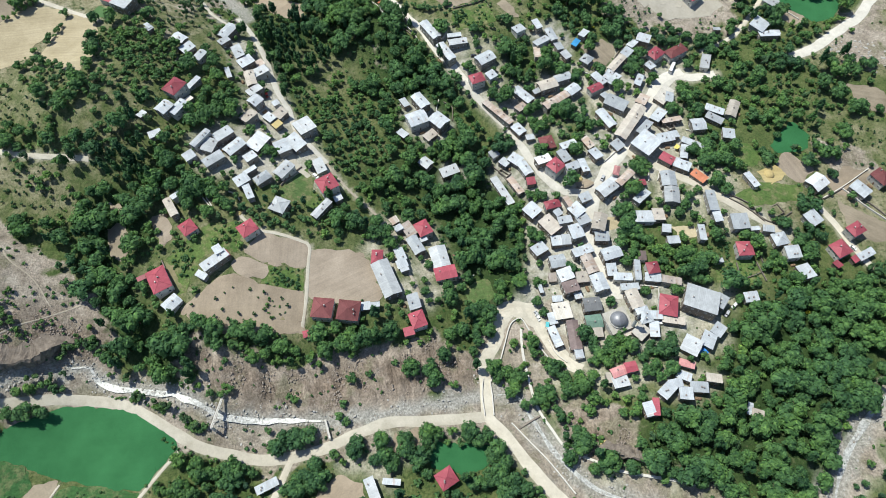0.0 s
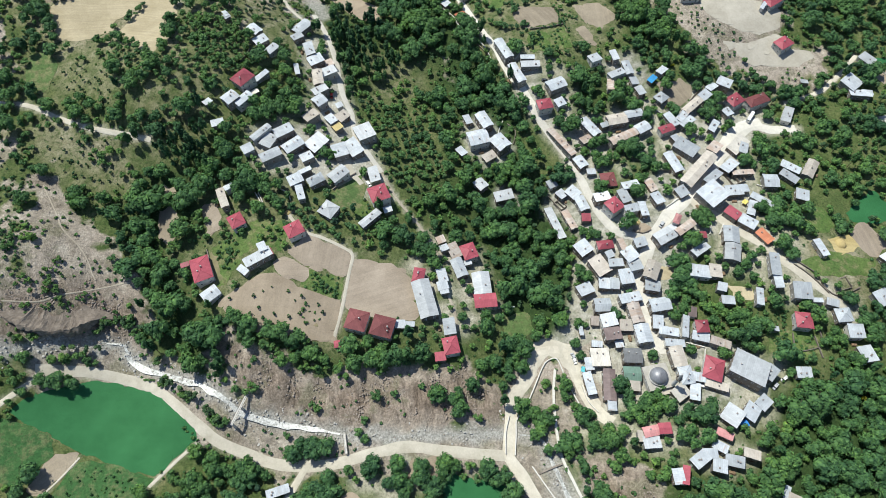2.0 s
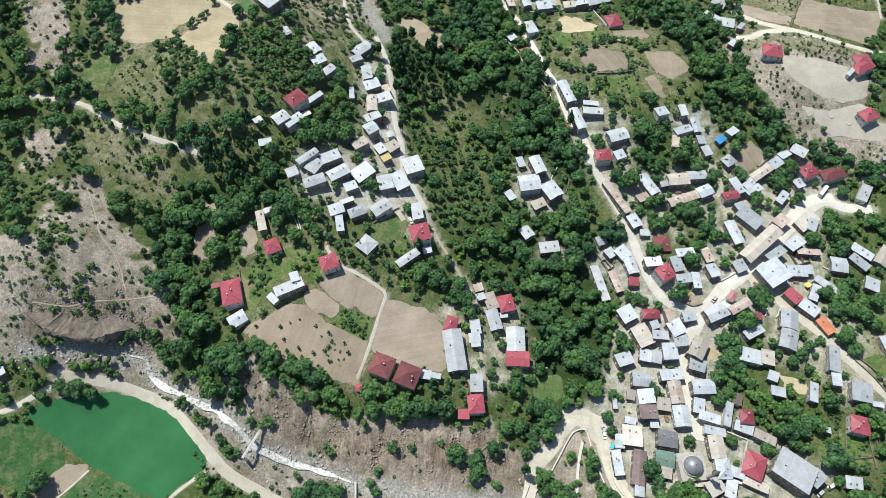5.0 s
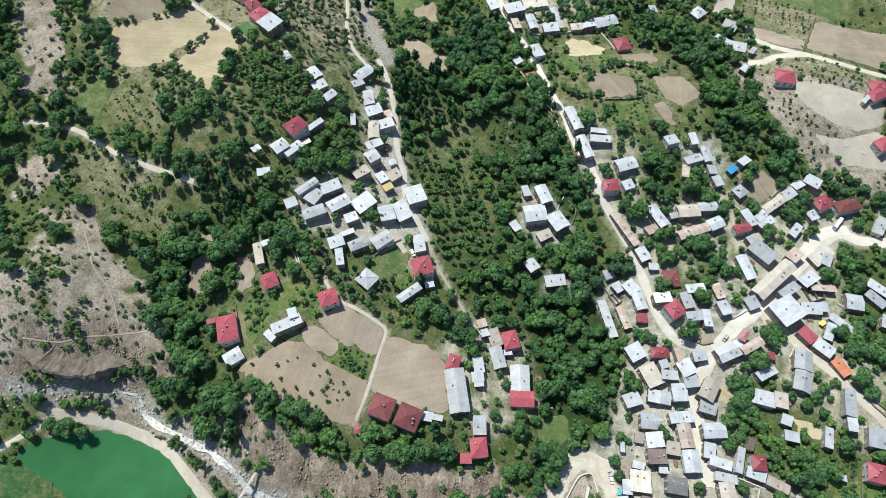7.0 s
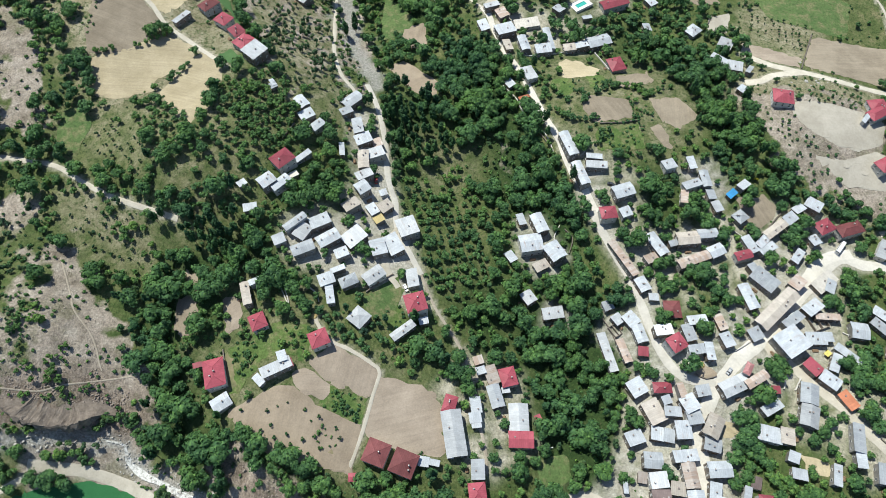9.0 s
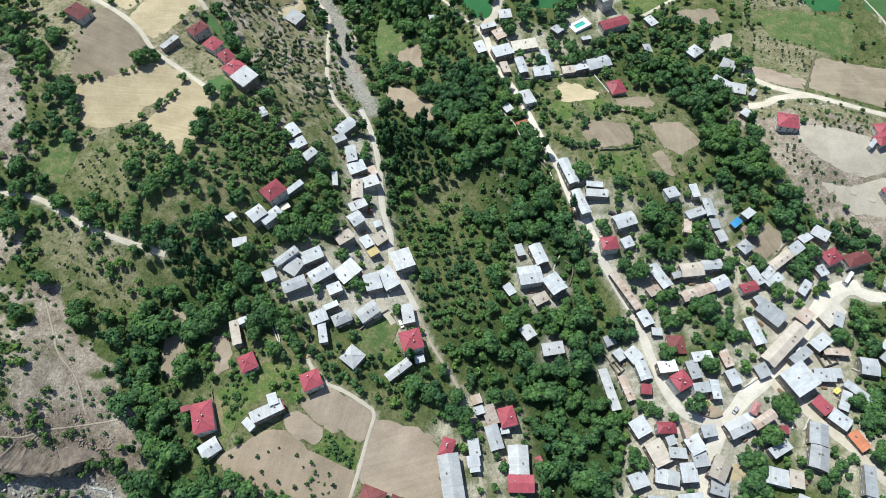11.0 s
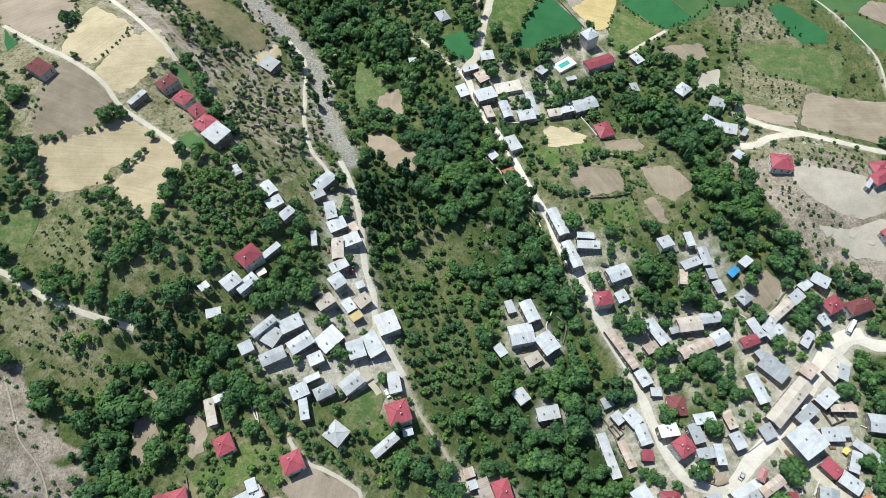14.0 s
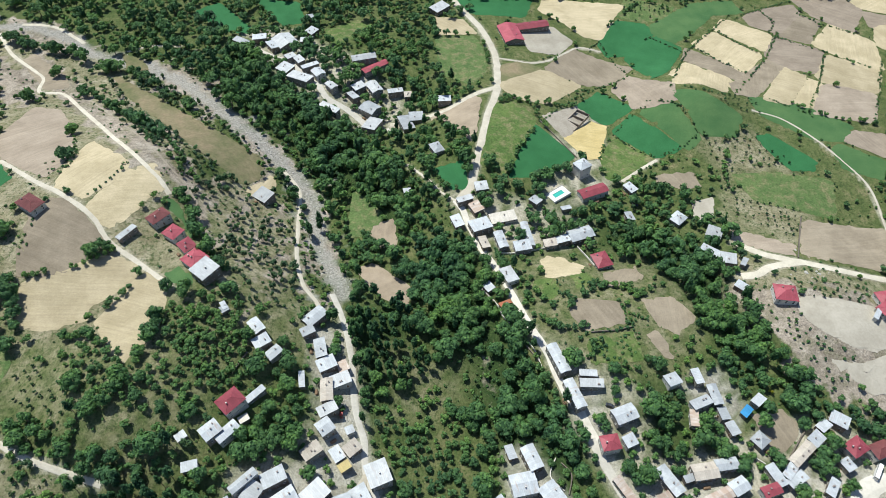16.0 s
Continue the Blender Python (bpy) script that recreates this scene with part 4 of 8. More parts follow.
def field(sort, *poly):
    FIELDS.append((sort, list(poly)))
    mx, my = np.mean(poly, axis=0)
    out = rounded(poly, 2.8 if my > 470 and mx > 30 else 0.9)
    cx, cy = np.mean(out, axis=0)
    bm = bmesh.new()
    bm.faces.new([bm.verts.new((x, y, 0)) for x, y in out])
    x0, y0 = np.min(out, axis=0)
    x1, y1 = np.max(out, axis=0)
    for n, lo, hi in (((1, 0, 0), x0, x1), ((0, 1, 0), y0, y1)):
        for c in np.arange(lo + 2, hi, 4.6):
            bmesh.ops.bisect_plane(bm, geom=bm.verts[:] + bm.edges[:] + bm.faces[:], plane_co=(c, c, 0), plane_no=n)
    edge = {v for e in bm.edges if len(e.link_faces) == 1 for v in e.verts}
    xy = np.array([v.co[:2] for v in bm.verts])
    z = ground_z(xy[:, 0], xy[:, 1]) + 0.15 + 0.03 * (len(FIELDS) % 5)
    jx, jy = 0.9 * wobble(xy[:, 0], xy[:, 1], 9, 5), 0.9 * wobble(xy[:, 0], xy[:, 1], 9, 6)
    for v, h, a, b in zip(bm.verts, z, jx, jy):
        v.co.z = h - (0.12 if v in edge else 0)
        if v in edge:
            v.co.x += a
            v.co.y += b
        v.co.x -= cx
        v.co.y -= cy
    bmesh.ops.recalc_face_normals(bm, faces=bm.faces[:])
    if sum(f.normal.z for f in bm.faces) < 0:
        bmesh.ops.reverse_faces(bm, faces=bm.faces[:])
    me = bpy.data.meshes.new("field")
    bm.to_mesh(me)
    bm.free()
    me.materials.append(FIELD[sort])
    ob = new("field", me)
    ob.location = (cx, cy, 0)
    tagged(ob, FIELD_WORDS[sort], "field", group="fields in the valley", kind="structure")


field("p", (-38, 177), (-14, 173), (-7, 163), (-6, 142), (-28, 144), (-43, 149))
field("p", (-63, 189), (-44, 182), (-39, 177), (-44, 166), (-61, 171), (-73, 179))
field("p", (-73, 176), (-62, 170), (-64, 163), (-76, 166), (-80, 174))
field("q", (-109, 154), (-84, 168), (-72, 164), (-67, 159), (-45, 152), (-48, 131), (-69, 135), (-88, 138))
field("m", (-61, 169), (-44, 166), (-46, 153), (-66, 159))
field("w", (-223, 347), (-182, 366), (-166, 360), (-165, 351), (-183, 333), (-181, 326), (-201, 320), (-216, 322))
field("w", (-162, 356), (-147, 347), (-144, 332), (-144, 316), (-152, 297), (-174, 321), (-176, 327))
field("b", (-234, 387), (-226, 401), (-216, 399), (-189, 377), (-188, 371), (-204, 353), (-229, 367))
field("b", (-232, 367), (-204, 354), (-209, 351), (-226, 350))
field("w", (-228, 410), (-230, 461), (-194, 434), (-189, 421), (-207, 401))
field("w", (-205, 396), (-189, 427), (-179, 436), (-169, 417), (-186, 383), (-193, 384))
field("p", (-299, 475), (-299, 518), (-278, 514), (-252, 481), (-231, 441), (-237, 418), (-280, 444))
field("g", (-276, 437), (-260, 421), (-263, 413))
field("o", (-266, 574), (-183, 508), (-128, 478), (-128, 459), (-135, 445), (-176, 474), (-248, 544))
field("w", (-133, 443), (-122, 466), (-117, 456), (-126, 438))
field("g", (-12, 467), (8, 472), (12, 447), (1, 448))
field("q", (-14, 523), (17, 546), (22, 542), (18, 502), (14, 490), (-12, 530))
field("G", (-14, 639), (20, 640), (28, 607), (27, 579), (14, 563), (-9, 582))
field("w", (-18, 672), (10, 668), (22, 645), (-12, 641))
field("g", (5, 703), (73, 706), (63, 677), (20, 679))
field("g", (-227, 668), (-209, 686), (-176, 649), (-170, 635), (-192, 638))
field("g", (-180, 694), (-139, 692), (-128, 657), (-147, 651))
field("m", (-109, 643), (-80, 664), (-66, 650), (-76, 633), (-98, 617))
field("e", (59, 650), (88, 664), (104, 646), (89, 627), (67, 625))
field("q", (-12, 534), (1, 539), (-3, 518))
field("b", (68, 360), (94, 358), (96, 343), (73, 338), (67, 349))
field("b", (108, 360), (126, 363), (136, 349), (123, 338), (114, 343))
field("b", (106, 336), (113, 339), (118, 324), (113, 324))
field("m", (74, 333), (98, 338), (102, 321), (75, 319))
field("b", (91, 382), (110, 389), (113, 378), (91, 369))
field("q", (-57, 385), (-45, 390), (-23, 371), (-24, 360), (-39, 363))
field("q", (-53, 422), (-36, 427), (-33, 404), (-44, 403))
field("G", (-66, 458), (-44, 433), (-47, 418), (-65, 413))
field("g", (2, 67), (34, 59), (31, 51), (20, 48), (5, 54))
field("g", (246, 197), (266, 211), (272, 199), (265, 189), (246, 190))
field("p", (242, 182), (252, 190), (263, 175), (252, 168), (246, 170))
field("y", (227, 178), (240, 181), (245, 174), (230, 169))
field("m", (205, 164), (226, 170), (250, 165), (242, 156), (212, 156))
field("m", (179, 126), (197, 127), (202, 118), (198, 112), (177, 117))
field("q", (267, 168), (285, 173), (295, 164), (278, 152), (269, 157))
field("b", (267, 152), (288, 132), (282, 121), (265, 128))
field("e", (201, 327), (263, 320), (265, 315), (250, 308), (221, 310))
field("d", (53, 130), (63, 133), (76, 128), (78, 119), (86, 92), (82, 89), (73, 110), (69, 119), (63, 124), (57, 116), (46, 101), (38, 102), (45, 111), (52, 118))
field("d", (153, 212), (170, 226), (174, 218), (166, 210), (157, 202))
field("q", (118, 194), (124, 194), (128, 191), (126, 188), (119, 189))
field("m", (-113, 184), (-104, 187), (-99, 176), (-105, 163), (-110, 164))
field("m", (-102, 192), (-89, 199), (-75, 191), (-75, 180), (-86, 185), (-97, 179))
field("G", (-48, 219), (-36, 231), (-32, 223), (-35, 213), (-46, 211))
field("G", (40, 145), (54, 149), (56, 138), (42, 131))
field("b", (-142, 223), (-136, 220), (-136, 213), (-143, 214))
field("b", (-121, 209), (-114, 210), (-110, 196), (-115, 193))
field("q", (-50, 57), (-41, 60), (-31, 54), (-32, 46), (-54, 51))
field("q", (-11, 73), (2, 74), (-3, 63), (-16, 62))
field("e", (159, 445), (175, 451), (169, 432), (160, 426), (158, 434))
field("b", (-335, 594), (-303, 570), (-289, 551), (-305, 544), (-339, 582))
field("o", (-268, 601), (-250, 594), (-238, 578), (-253, 574))
field("e", (197, 362), (205, 363), (252, 357), (246, 338), (230, 332), (217, 334), (201, 343), (194, 354))
field("e", (221, 325), (241, 332), (247, 330), (245, 318), (232, 319), (221, 322))
field("m", (49, 374), (61, 375), (61, 363), (54, 360), (49, 367))
field("m", (71, 378), (81, 382), (84, 372), (73, 368))
field("m", (-110, 187), (-101, 188), (-96, 179), (-101, 173), (-107, 176))
field("o", (-116, 181), (-110, 181), (-106, 168), (-110, 164), (-114, 170))
field("b", (-145, 208), (-136, 210), (-132, 200), (-135, 192), (-143, 194))
field("p", (-119, 207), (-112, 208), (-109, 196), (-115, 192), (-118, 199))
field("m", (-87, 196), (-78, 198), (-72, 191), (-78, 185), (-86, 187))
field("m", (-40, 212), (-31, 215), (-28, 201), (-36, 193))
field("G", (-51, 216), (-40, 220), (-37, 211), (-48, 205))
field("o", (-68, 155), (-54, 152), (-54, 140), (-66, 142))
field("w", (86, 707), (157, 702), (146, 685), (130, 653), (115, 658), (101, 674), (80, 688))
field("G", (163, 712), (204, 702), (191, 681), (173, 678), (149, 685))
field("h", (177, 670), (217, 703), (239, 692), (207, 657), (194, 646), (178, 660))
field("h", (218, 707), (260, 716), (266, 696), (240, 691))
field("g", (129, 647), (148, 677), (172, 672), (176, 658), (150, 632), (134, 631))
field("g", (149, 627), (178, 655), (197, 635), (177, 600), (163, 585))
field("b", (202, 636), (232, 603), (235, 590), (224, 583), (195, 617))
field("w", (178, 591), (195, 613), (222, 581), (207, 555), (171, 562))
field("w", (208, 641), (231, 661), (261, 625), (237, 594))
field("w", (233, 665), (247, 683), (281, 661), (267, 630))
field("p", (267, 690), (285, 701), (318, 714), (320, 699), (290, 663), (269, 676))
field("b", (284, 663), (319, 697), (336, 687), (312, 649))
field("p", (266, 626), (284, 657), (319, 637), (296, 597), (269, 605))
field("w", (315, 647), (344, 683), (373, 657), (363, 617), (352, 609))
field("b", (218, 572), (239, 594), (262, 615), (272, 603), (236, 560), (218, 558))
field("w", (240, 557), (271, 602), (285, 589), (259, 551))
field("w", (260, 549), (285, 586), (295, 579), (275, 547))
field("w", (296, 593), (321, 631), (356, 606), (339, 576), (298, 583))
field("p", (272, 538), (296, 579), (337, 574), (319, 536))
field("p", (322, 724), (372, 727), (383, 709), (361, 672), (334, 696))
field("w", (376, 735), (422, 737), (408, 705), (384, 713))
field("w", (383, 680), (401, 689), (382, 643), (375, 655))
field("p", (383, 707), (406, 700), (402, 690), (381, 682))
field("b", (77, 599), (103, 636), (151, 611), (129, 586), (105, 583))
field("p", (129, 574), (145, 598), (168, 564), (166, 541), (140, 546))
field("w", (37, 563), (74, 595), (104, 581), (73, 546), (49, 544))
field("o", (37, 591), (58, 604), (72, 597), (38, 564))
field("g", (98, 550), (118, 572), (138, 547), (116, 533))
field("r", (68, 527), (96, 549), (103, 536), (82, 506))
field("y", (82, 505), (104, 532), (116, 528), (106, 491), (96, 487))
field("g", (121, 523), (137, 539), (164, 500), (145, 493))
field("h", (142, 540), (164, 539), (179, 507), (167, 499))
field("m", (107, 490), (120, 517), (142, 493), (121, 469), (107, 467))
field("g", (40, 459), (59, 513), (85, 485), (72, 470), (53, 460))
field("m", (20, 471), (29, 529), (45, 540), (60, 519), (57, 509), (38, 460))
field("h", (166, 551), (187, 545), (213, 531), (205, 511), (181, 510))
field("h", (228, 557), (261, 554), (298, 528), (285, 513), (264, 514), (233, 536))
field("g", (222, 511), (234, 515), (257, 491), (252, 483), (238, 482))
field("G", (193, 474), (221, 478), (264, 473), (253, 436), (203, 448))
field("h", (275, 501), (283, 507), (309, 492), (302, 475), (278, 484))
field("p", (287, 512), (299, 522), (324, 521), (314, 497))
field("p", (178, 421), (213, 407), (207, 396), (173, 407))
field("b", (228, 433), (288, 432), (269, 393), (212, 396))
field("g", (-208, 107), (-200, 115), (-188, 118), (-173, 122), (-161, 120), (-141, 114), (-128, 105), (-120, 96), (-118, 90), (-124, 85), (-134, 75), (-137, 74), (-147, 77), (-165, 84), (-177, 89), (-190, 96), (-202, 102))
field("k", (-227, 97), (-212, 103), (-198, 99), (-188, 93), (-187, 86), (-196, 75), (-198, 71), (-221, 79))
field("b", (-194, 70), (-186, 85), (-175, 86), (-174, 83), (-187, 67))
field("k", (-172, 82), (-154, 79), (-142, 74), (-136, 72), (-144, 60), (-188, 57), (-176, 77))
field("g", (305, 313), (350, 303), (333, 287), (320, 288), (312, 300))
field("b", (300, 302), (310, 300), (316, 292), (308, 287), (300, 294))
field("m", (222, 200), (230, 200), (237, 190), (228, 184), (217, 182), (216, 188))
field("b", (316, 231), (329, 226), (336, 220), (328, 205), (314, 213))
field("m", (191, 124), (205, 122), (203, 115), (189, 115))
field("w", (164, 154), (176, 150), (174, 145), (166, 147))
field("w", (130, 168), (138, 166), (135, 162), (130, 161))
field("G", (-228, 310), (-219, 314), (-212, 304), (-214, 287), (-220, 284), (-227, 291), (-229, 303))
field("b", (160, 292), (169, 298), (176, 293), (173, 284), (163, 277), (158, 281))
field("b", (-142, 190), (-138, 196), (-134, 200), (-131, 194), (-135, 191))
field("p", (153, 295), (168, 297), (170, 290), (166, 284), (157, 280), (157, 287))
field("w", (54, 391), (64, 394), (79, 388), (76, 380), (57, 376))
field("b", (141, 473), (167, 476), (169, 462), (157, 459), (141, 464))
field("h", (-166, 411), (-162, 412), (-146, 387), (-147, 384), (-155, 397), (-163, 403))
field("h", (-150, 354), (-144, 361), (-133, 349), (-137, 347), (-145, 348))
build_ground()

# ---- houses ----
HOUSES = []


def prism_roof(w, d, style, rise, over, thick):
    """The slabs of a roof over a w by d plan whose eaves lie at height 0."""
    a, b = w / 2 + over, d / 2 + over
    if style == "F":
        top = [(-a, -b, 0.0), (a, -b, 0.0), (a, b, rise), (-a, b, rise)]
        faces = [(0, 1, 2, 3)]
    elif style == "G":
        top = [(-a, -b, 0), (a, -b, 0), (a, 0, rise), (-a, 0, rise), (a, b, 0), (-a, b, 0)]
        faces = [(0, 1, 2, 3), (3, 2, 4, 5)]
    else:
        r = max(a - b, 0.25)
        top = [(-a, -b, 0), (a, -b, 0), (a, b, 0), (-a, b, 0), (-r, 0, rise), (r, 0, rise)]
        faces = [(0, 1, 5, 4), (1, 2, 5), (2, 3, 4, 5), (3, 0, 4)]
    n = len(top)
    verts = [(x, y, z + thick) for x, y, z in top] + top
    edges = {}
    for f in faces:
        for i, j in zip(f, f[1:] + f[:1]):
            edges[(i, j)] = edges.get((i, j), 0) + 1
    rim = [(j, i, i + n, j + n) for i, j in edges if (j, i) not in edges]
    return verts, faces + [tuple(i + n for i in f[::-1]) for f in faces] + rim


def wall_body(w, d, style, rise, low, h):
    a, b = w / 2, d / 2
    v, f = box(-a, -b, low, a, b, h)
    if style == "F":
        v[6] = (a, b, h + rise * 0.93)
        v[7] = (-a, b, h + rise * 0.93)
    elif style == "G":
        v += [(a, 0, h + rise * 0.96), (-a, 0, h + rise * 0.96)]
        f = [q for q in f if q != (4, 5, 6, 7)] + [(5, 6, 8), (7, 4, 9), (4, 5, 8, 9), (6, 7, 9, 8)]
    return v, f


def window_mesh():
    v, f = joined(box(-0.55, -0.07, -0.65, 0.55, 0.02, 0.65), box(-0.47, -0.075, -0.57, -0.03, 0.03, 0.57), box(0.03, -0.075, -0.57, 0.47, 0.03, 0.57), box(-0.65, -0.16, -0.73, 0.65, 0.0, -0.66))
    return mesh("window", v, f, [FRAME, GLASS], [0] * 6 + [1] * 12 + [0] * 6)


def door_mesh():
    v, f = joined(box(-0.55, -0.05, 0, 0.55, 0.02, 2.1), box(-0.45, -0.09, 0.05, 0.45, 0.02, 2.0))
    return mesh("door", v, f, [FRAME, DOOR], [0] * 6 + [1] * 6)


def chimney_mesh():
    v, f = joined(box(-0.27, -0.27, -1.2, 0.27, 0.27, 0.8), box(-0.36, -0.36, 0.8, 0.36, 0.36, 0.9), box(-0.14, -0.14, 0.9, 0.14, 0.14, 1.15))
    return mesh("chimney", v, f, [CHIMNEY])


WINDOW_MESH, DOOR_MESH, CHIMNEY_MESH = window_mesh(), door_mesh(), chimney_mesh()
WINDOW_FRAME = mesh("window_frame", *joined(box(-0.6, -0.08, -0.7, 0.6, 0.02, -0.58), box(-0.6, -0.08, 0.58, 0.6, 0.02, 0.7), box(-0.6, -0.08, -0.58, -0.48, 0.02, 0.58), box(0.48, -0.08, -0.58, 0.6, 0.02, 0.58), box(-0.05, -0.07, -0.58, 0.05, 0.02, 0.58)), [FRAME])
PANE_MESH = mesh("pane", *box(-0.48, -0.04, -0.58, 0.48, 0.03, 0.58), [GLASS])
POT_MESH = mesh("chimney_pot", *joined(box(-0.13, -0.13, 0.0, 0.13, 0.13, 0.35), box(-0.2, -0.2, 0.35, 0.2, 0.2, 0.42)), [FRAME])


def house(x, y, turn, w, d, h, style, colour, walls=""):
    k = len(HOUSES)
    r = random.Random(k * 7 + 3)
    HOUSES.append((x, y, turn, w, d))
    if colour == "w" and w * d < 40:
        colour = "g"
    ca, sa = math.cos(radians(turn)), math.sin(radians(turn))
    corners = [gz(x + ca * i * w / 2 - sa * j * d / 2, y + sa * i * w / 2 + ca * j * d / 2) for i in (-1, 1) for j in (-1, 1)]
    base = gz(x, y)
    low = min(corners) - base - 0.4
    walls = walls or ("white" if style == "H" and h > 5 else r.choice(["stone", "stone", "stone", "plaster", "plaster", "plaster", "white"]))
    w, d = w - 0.2, d - 0.2
    rise = {"F": 0.10 * d + 0.15, "G": 0.15 * d, "H": 0.19 * d + 0.3}[style]
    eave = h - rise * 0.6
    root = new("house", None)
    root.empty_display_size = 0.5
    root.matrix_basis = pose(x, y, base, 0, 0, turn + (180 if style == "F" and k % 2 else 0))
    storeys = 2 if h > 5.2 else 1
    size = "small shed" if w * d < 26 else ("two-storey house" if storeys == 2 else "low house")
    shape = {"F": "nearly flat", "G": "pitched", "H": "hipped"}[style]
    tagged(root, f"{size}, {WALL_WORDS[walls]}, {shape} {ROOF_WORDS[colour]} roof", "shed" if w * d < 26 else "house", group="houses of the village")
    part("wall", mesh("wall", *wall_body(w, d, style, rise, low, eave), [WALL[walls]]), root)
    part("roof", mesh("roof", *prism_roof(w, d, style, rise, 0.38, 0.14), [ROOF[colour]]), root, m=pose(0, 0, eave + 0.01))
    if style == "H":
        a, b = w / 2 + 0.38, d / 2 + 0.38
        q, top = max(a - b, 0.25), rise + 0.14
        for (x0, y0, z0), (x1, y1, z1) in [((-q, 0, top), (q, 0, top))] + [((sx * q, 0, top), (sx * a, sy * b, 0.14)) for sx in (-1, 1) for sy in (-1, 1)]:
            run = Vector((x1 - x0, y1 - y0, z1 - z0))
            side = Vector((-run.y, run.x, 0)).normalized() * 0.15
            rows = [Vector(p) + side * e + Vector((0, 0, h2)) for p in ((x0, y0, z0), (x1, y1, z1)) for e, h2 in ((-1, -0.05), (0, 0.09), (1, -0.05))]
            part("ridge_cap", mesh("ridge_cap", rows, [(0, 3, 4, 1), (1, 4, 5, 2), (0, 2, 5, 3), (0, 1, 2), (3, 5, 4)], [ROOF[colour]]), root, m=pose(0, 0, eave + 0.01))
    if w * d > 30:
        for _ in range(r.choice([1, 1, 2])):
            cx, cy = r.uniform(-0.32, 0.32) * w, r.uniform(-0.25, 0.25) * d
            z = eave + (rise * (0.5 + cy / (d + 0.9)) if style == "F" else rise * (1 - abs(cy) / (d / 2 + 0.45)))
            stack = part("chimney", CHIMNEY_MESH, root, m=pose(cx, cy, z))
            if h >= 6:
                part("chimney_pot", POT_MESH, stack, m=pose(0, 0, 0.9))
    if w * d > 22:
        for s, (length, off, a) in enumerate(((w, d, 0), (w, d, 180), (d, w, 90), (d, w, -90))):
            n = int(length // 3.2)
            for lev in range(storeys):
                zc = 1.55 if lev == 0 else eave - 1.15
                for q in range(n):
                    u = (q + 0.5 - n / 2) * length / max(n, 1)
                    door = lev == 0 and s == k % 2 and q == n // 2
                    m = pose(0, 0, 0, 0, 0, a) @ pose(u, -off / 2 - 0.01, 0.0 if door else zc)
                    if h >= 6 and not door:
                        part("pane", PANE_MESH, part("window", WINDOW_FRAME, root, m=m), "dark window glass")
                    else:
                        part("door" if door else "window", DOOR_MESH if door else WINDOW_MESH, root, m=m)
    return root


house(95.7, 238.0, -64, 8.0, 5.9, 4.5, "G", "g")
house(101.1, 231.1, 0, 4.7, 4.0, 3, "F", "g")
house(109.8, 224.1, -87, 9.2, 8.4, 3.5, "H", "m")
house(82.2, 219.2, -53, 5.5, 5.3, 3.5, "F", "g")
house(88.7, 218.7, -52, 7.4, 6.4, 4, "F", "g")
house(92.7, 210.8, -73, 9.5, 5.6, 4, "G", "g")
house(93.6, 201.2, -3, 4.7, 4.6, 4, "F", "r")
house(84.7, 202.2, -71, 12.7, 3.8, 3.5, "G", "s")
house(150.0, 211.9, 27, 6.5, 6.3, 3.5, "F", "g")
house(183.0, 229.2, 37, 10.5, 6.1, 5, "F", "g")
house(193.7, 245.7, 40, 14.5, 7.2, 4, "F", "c")
house(190.3, 224.7, 0, 12.6, 3.4, 4, "F", "s")
house(180.9, 211.7, 2, 10.0, 6.1, 4.5, "F", "g")
house(187.9, 213.2, -87, 4.8, 4.1, 4, "F", "g")
house(175.5, 196.1, -49, 8.0, 6.1, 5, "G", "r")
house(182.2, 189.6, -40, 9.3, 6.5, 5, "G", "g")
house(89.4, 182.9, -60, 8.3, 7.9, 5, "F", "g")
house(101.2, 182.5, 4, 8.8, 5.1, 5, "H", "r")
house(102.8, 176.6, 21, 4.1, 3.9, 4.5, "F", "w")
house(110.0, 181.2, -77, 7.1, 3.2, 4.5, "F", "s")
house(113.1, 174.8, -62, 7.8, 7.2, 5, "F", "g")
house(115.0, 168.3, 11, 6.9, 6.4, 5, "F", "g")
house(120.0, 181.2, 13, 6.6, 5.1, 4, "F", "g")
house(123.2, 164.3, 62, 10.9, 7.4, 6, "G", "t")
house(243.1, 322.0, 30, 10.9, 8.0, 6, "H", "r")
house(245.6, 357.5, 32, 15.1, 7.0, 6, "H", "r")
house(77.5, 226.7, 24, 5.2, 5.0, 3.5, "F", "g")
house(188.9, 180.0, -58, 8.9, 5.4, 3.5, "G", "o")
house(134.7, 184.0, 27, 14.3, 7.5, 5, "G", "w")
house(141.6, 191.9, 60, 6.3, 3.1, 7, "H", "k")
house(145.5, 187.2, 32, 12.6, 4.3, 6, "G", "s")
house(152.0, 174.7, 31, 10.3, 4.7, 4, "F", "g")
house(155.5, 183.6, -0, 4.0, 3.4, 3, "F", "r")
house(170.7, 182.0, 77, 10.0, 8.2, 5, "G", "g")
house(168.6, 171.2, 72, 10.5, 8.2, 5, "G", "w")
house(149.2, 162.2, -11, 11.0, 7.6, 4, "F", "g")
house(157.4, 161.5, 82, 7.5, 6.4, 4, "F", "t")
house(82.7, 116.7, 89, 6.5, 4.0, 3.5, "F", "g")
house(156.4, 85.6, 49, 8.3, 6.7, 5, "F", "g")
house(146.2, 84.3, 45, 9.4, 8.6, 5, "F", "w")
house(297.3, 159.6, -69, 9.8, 8.9, 6, "H", "m")
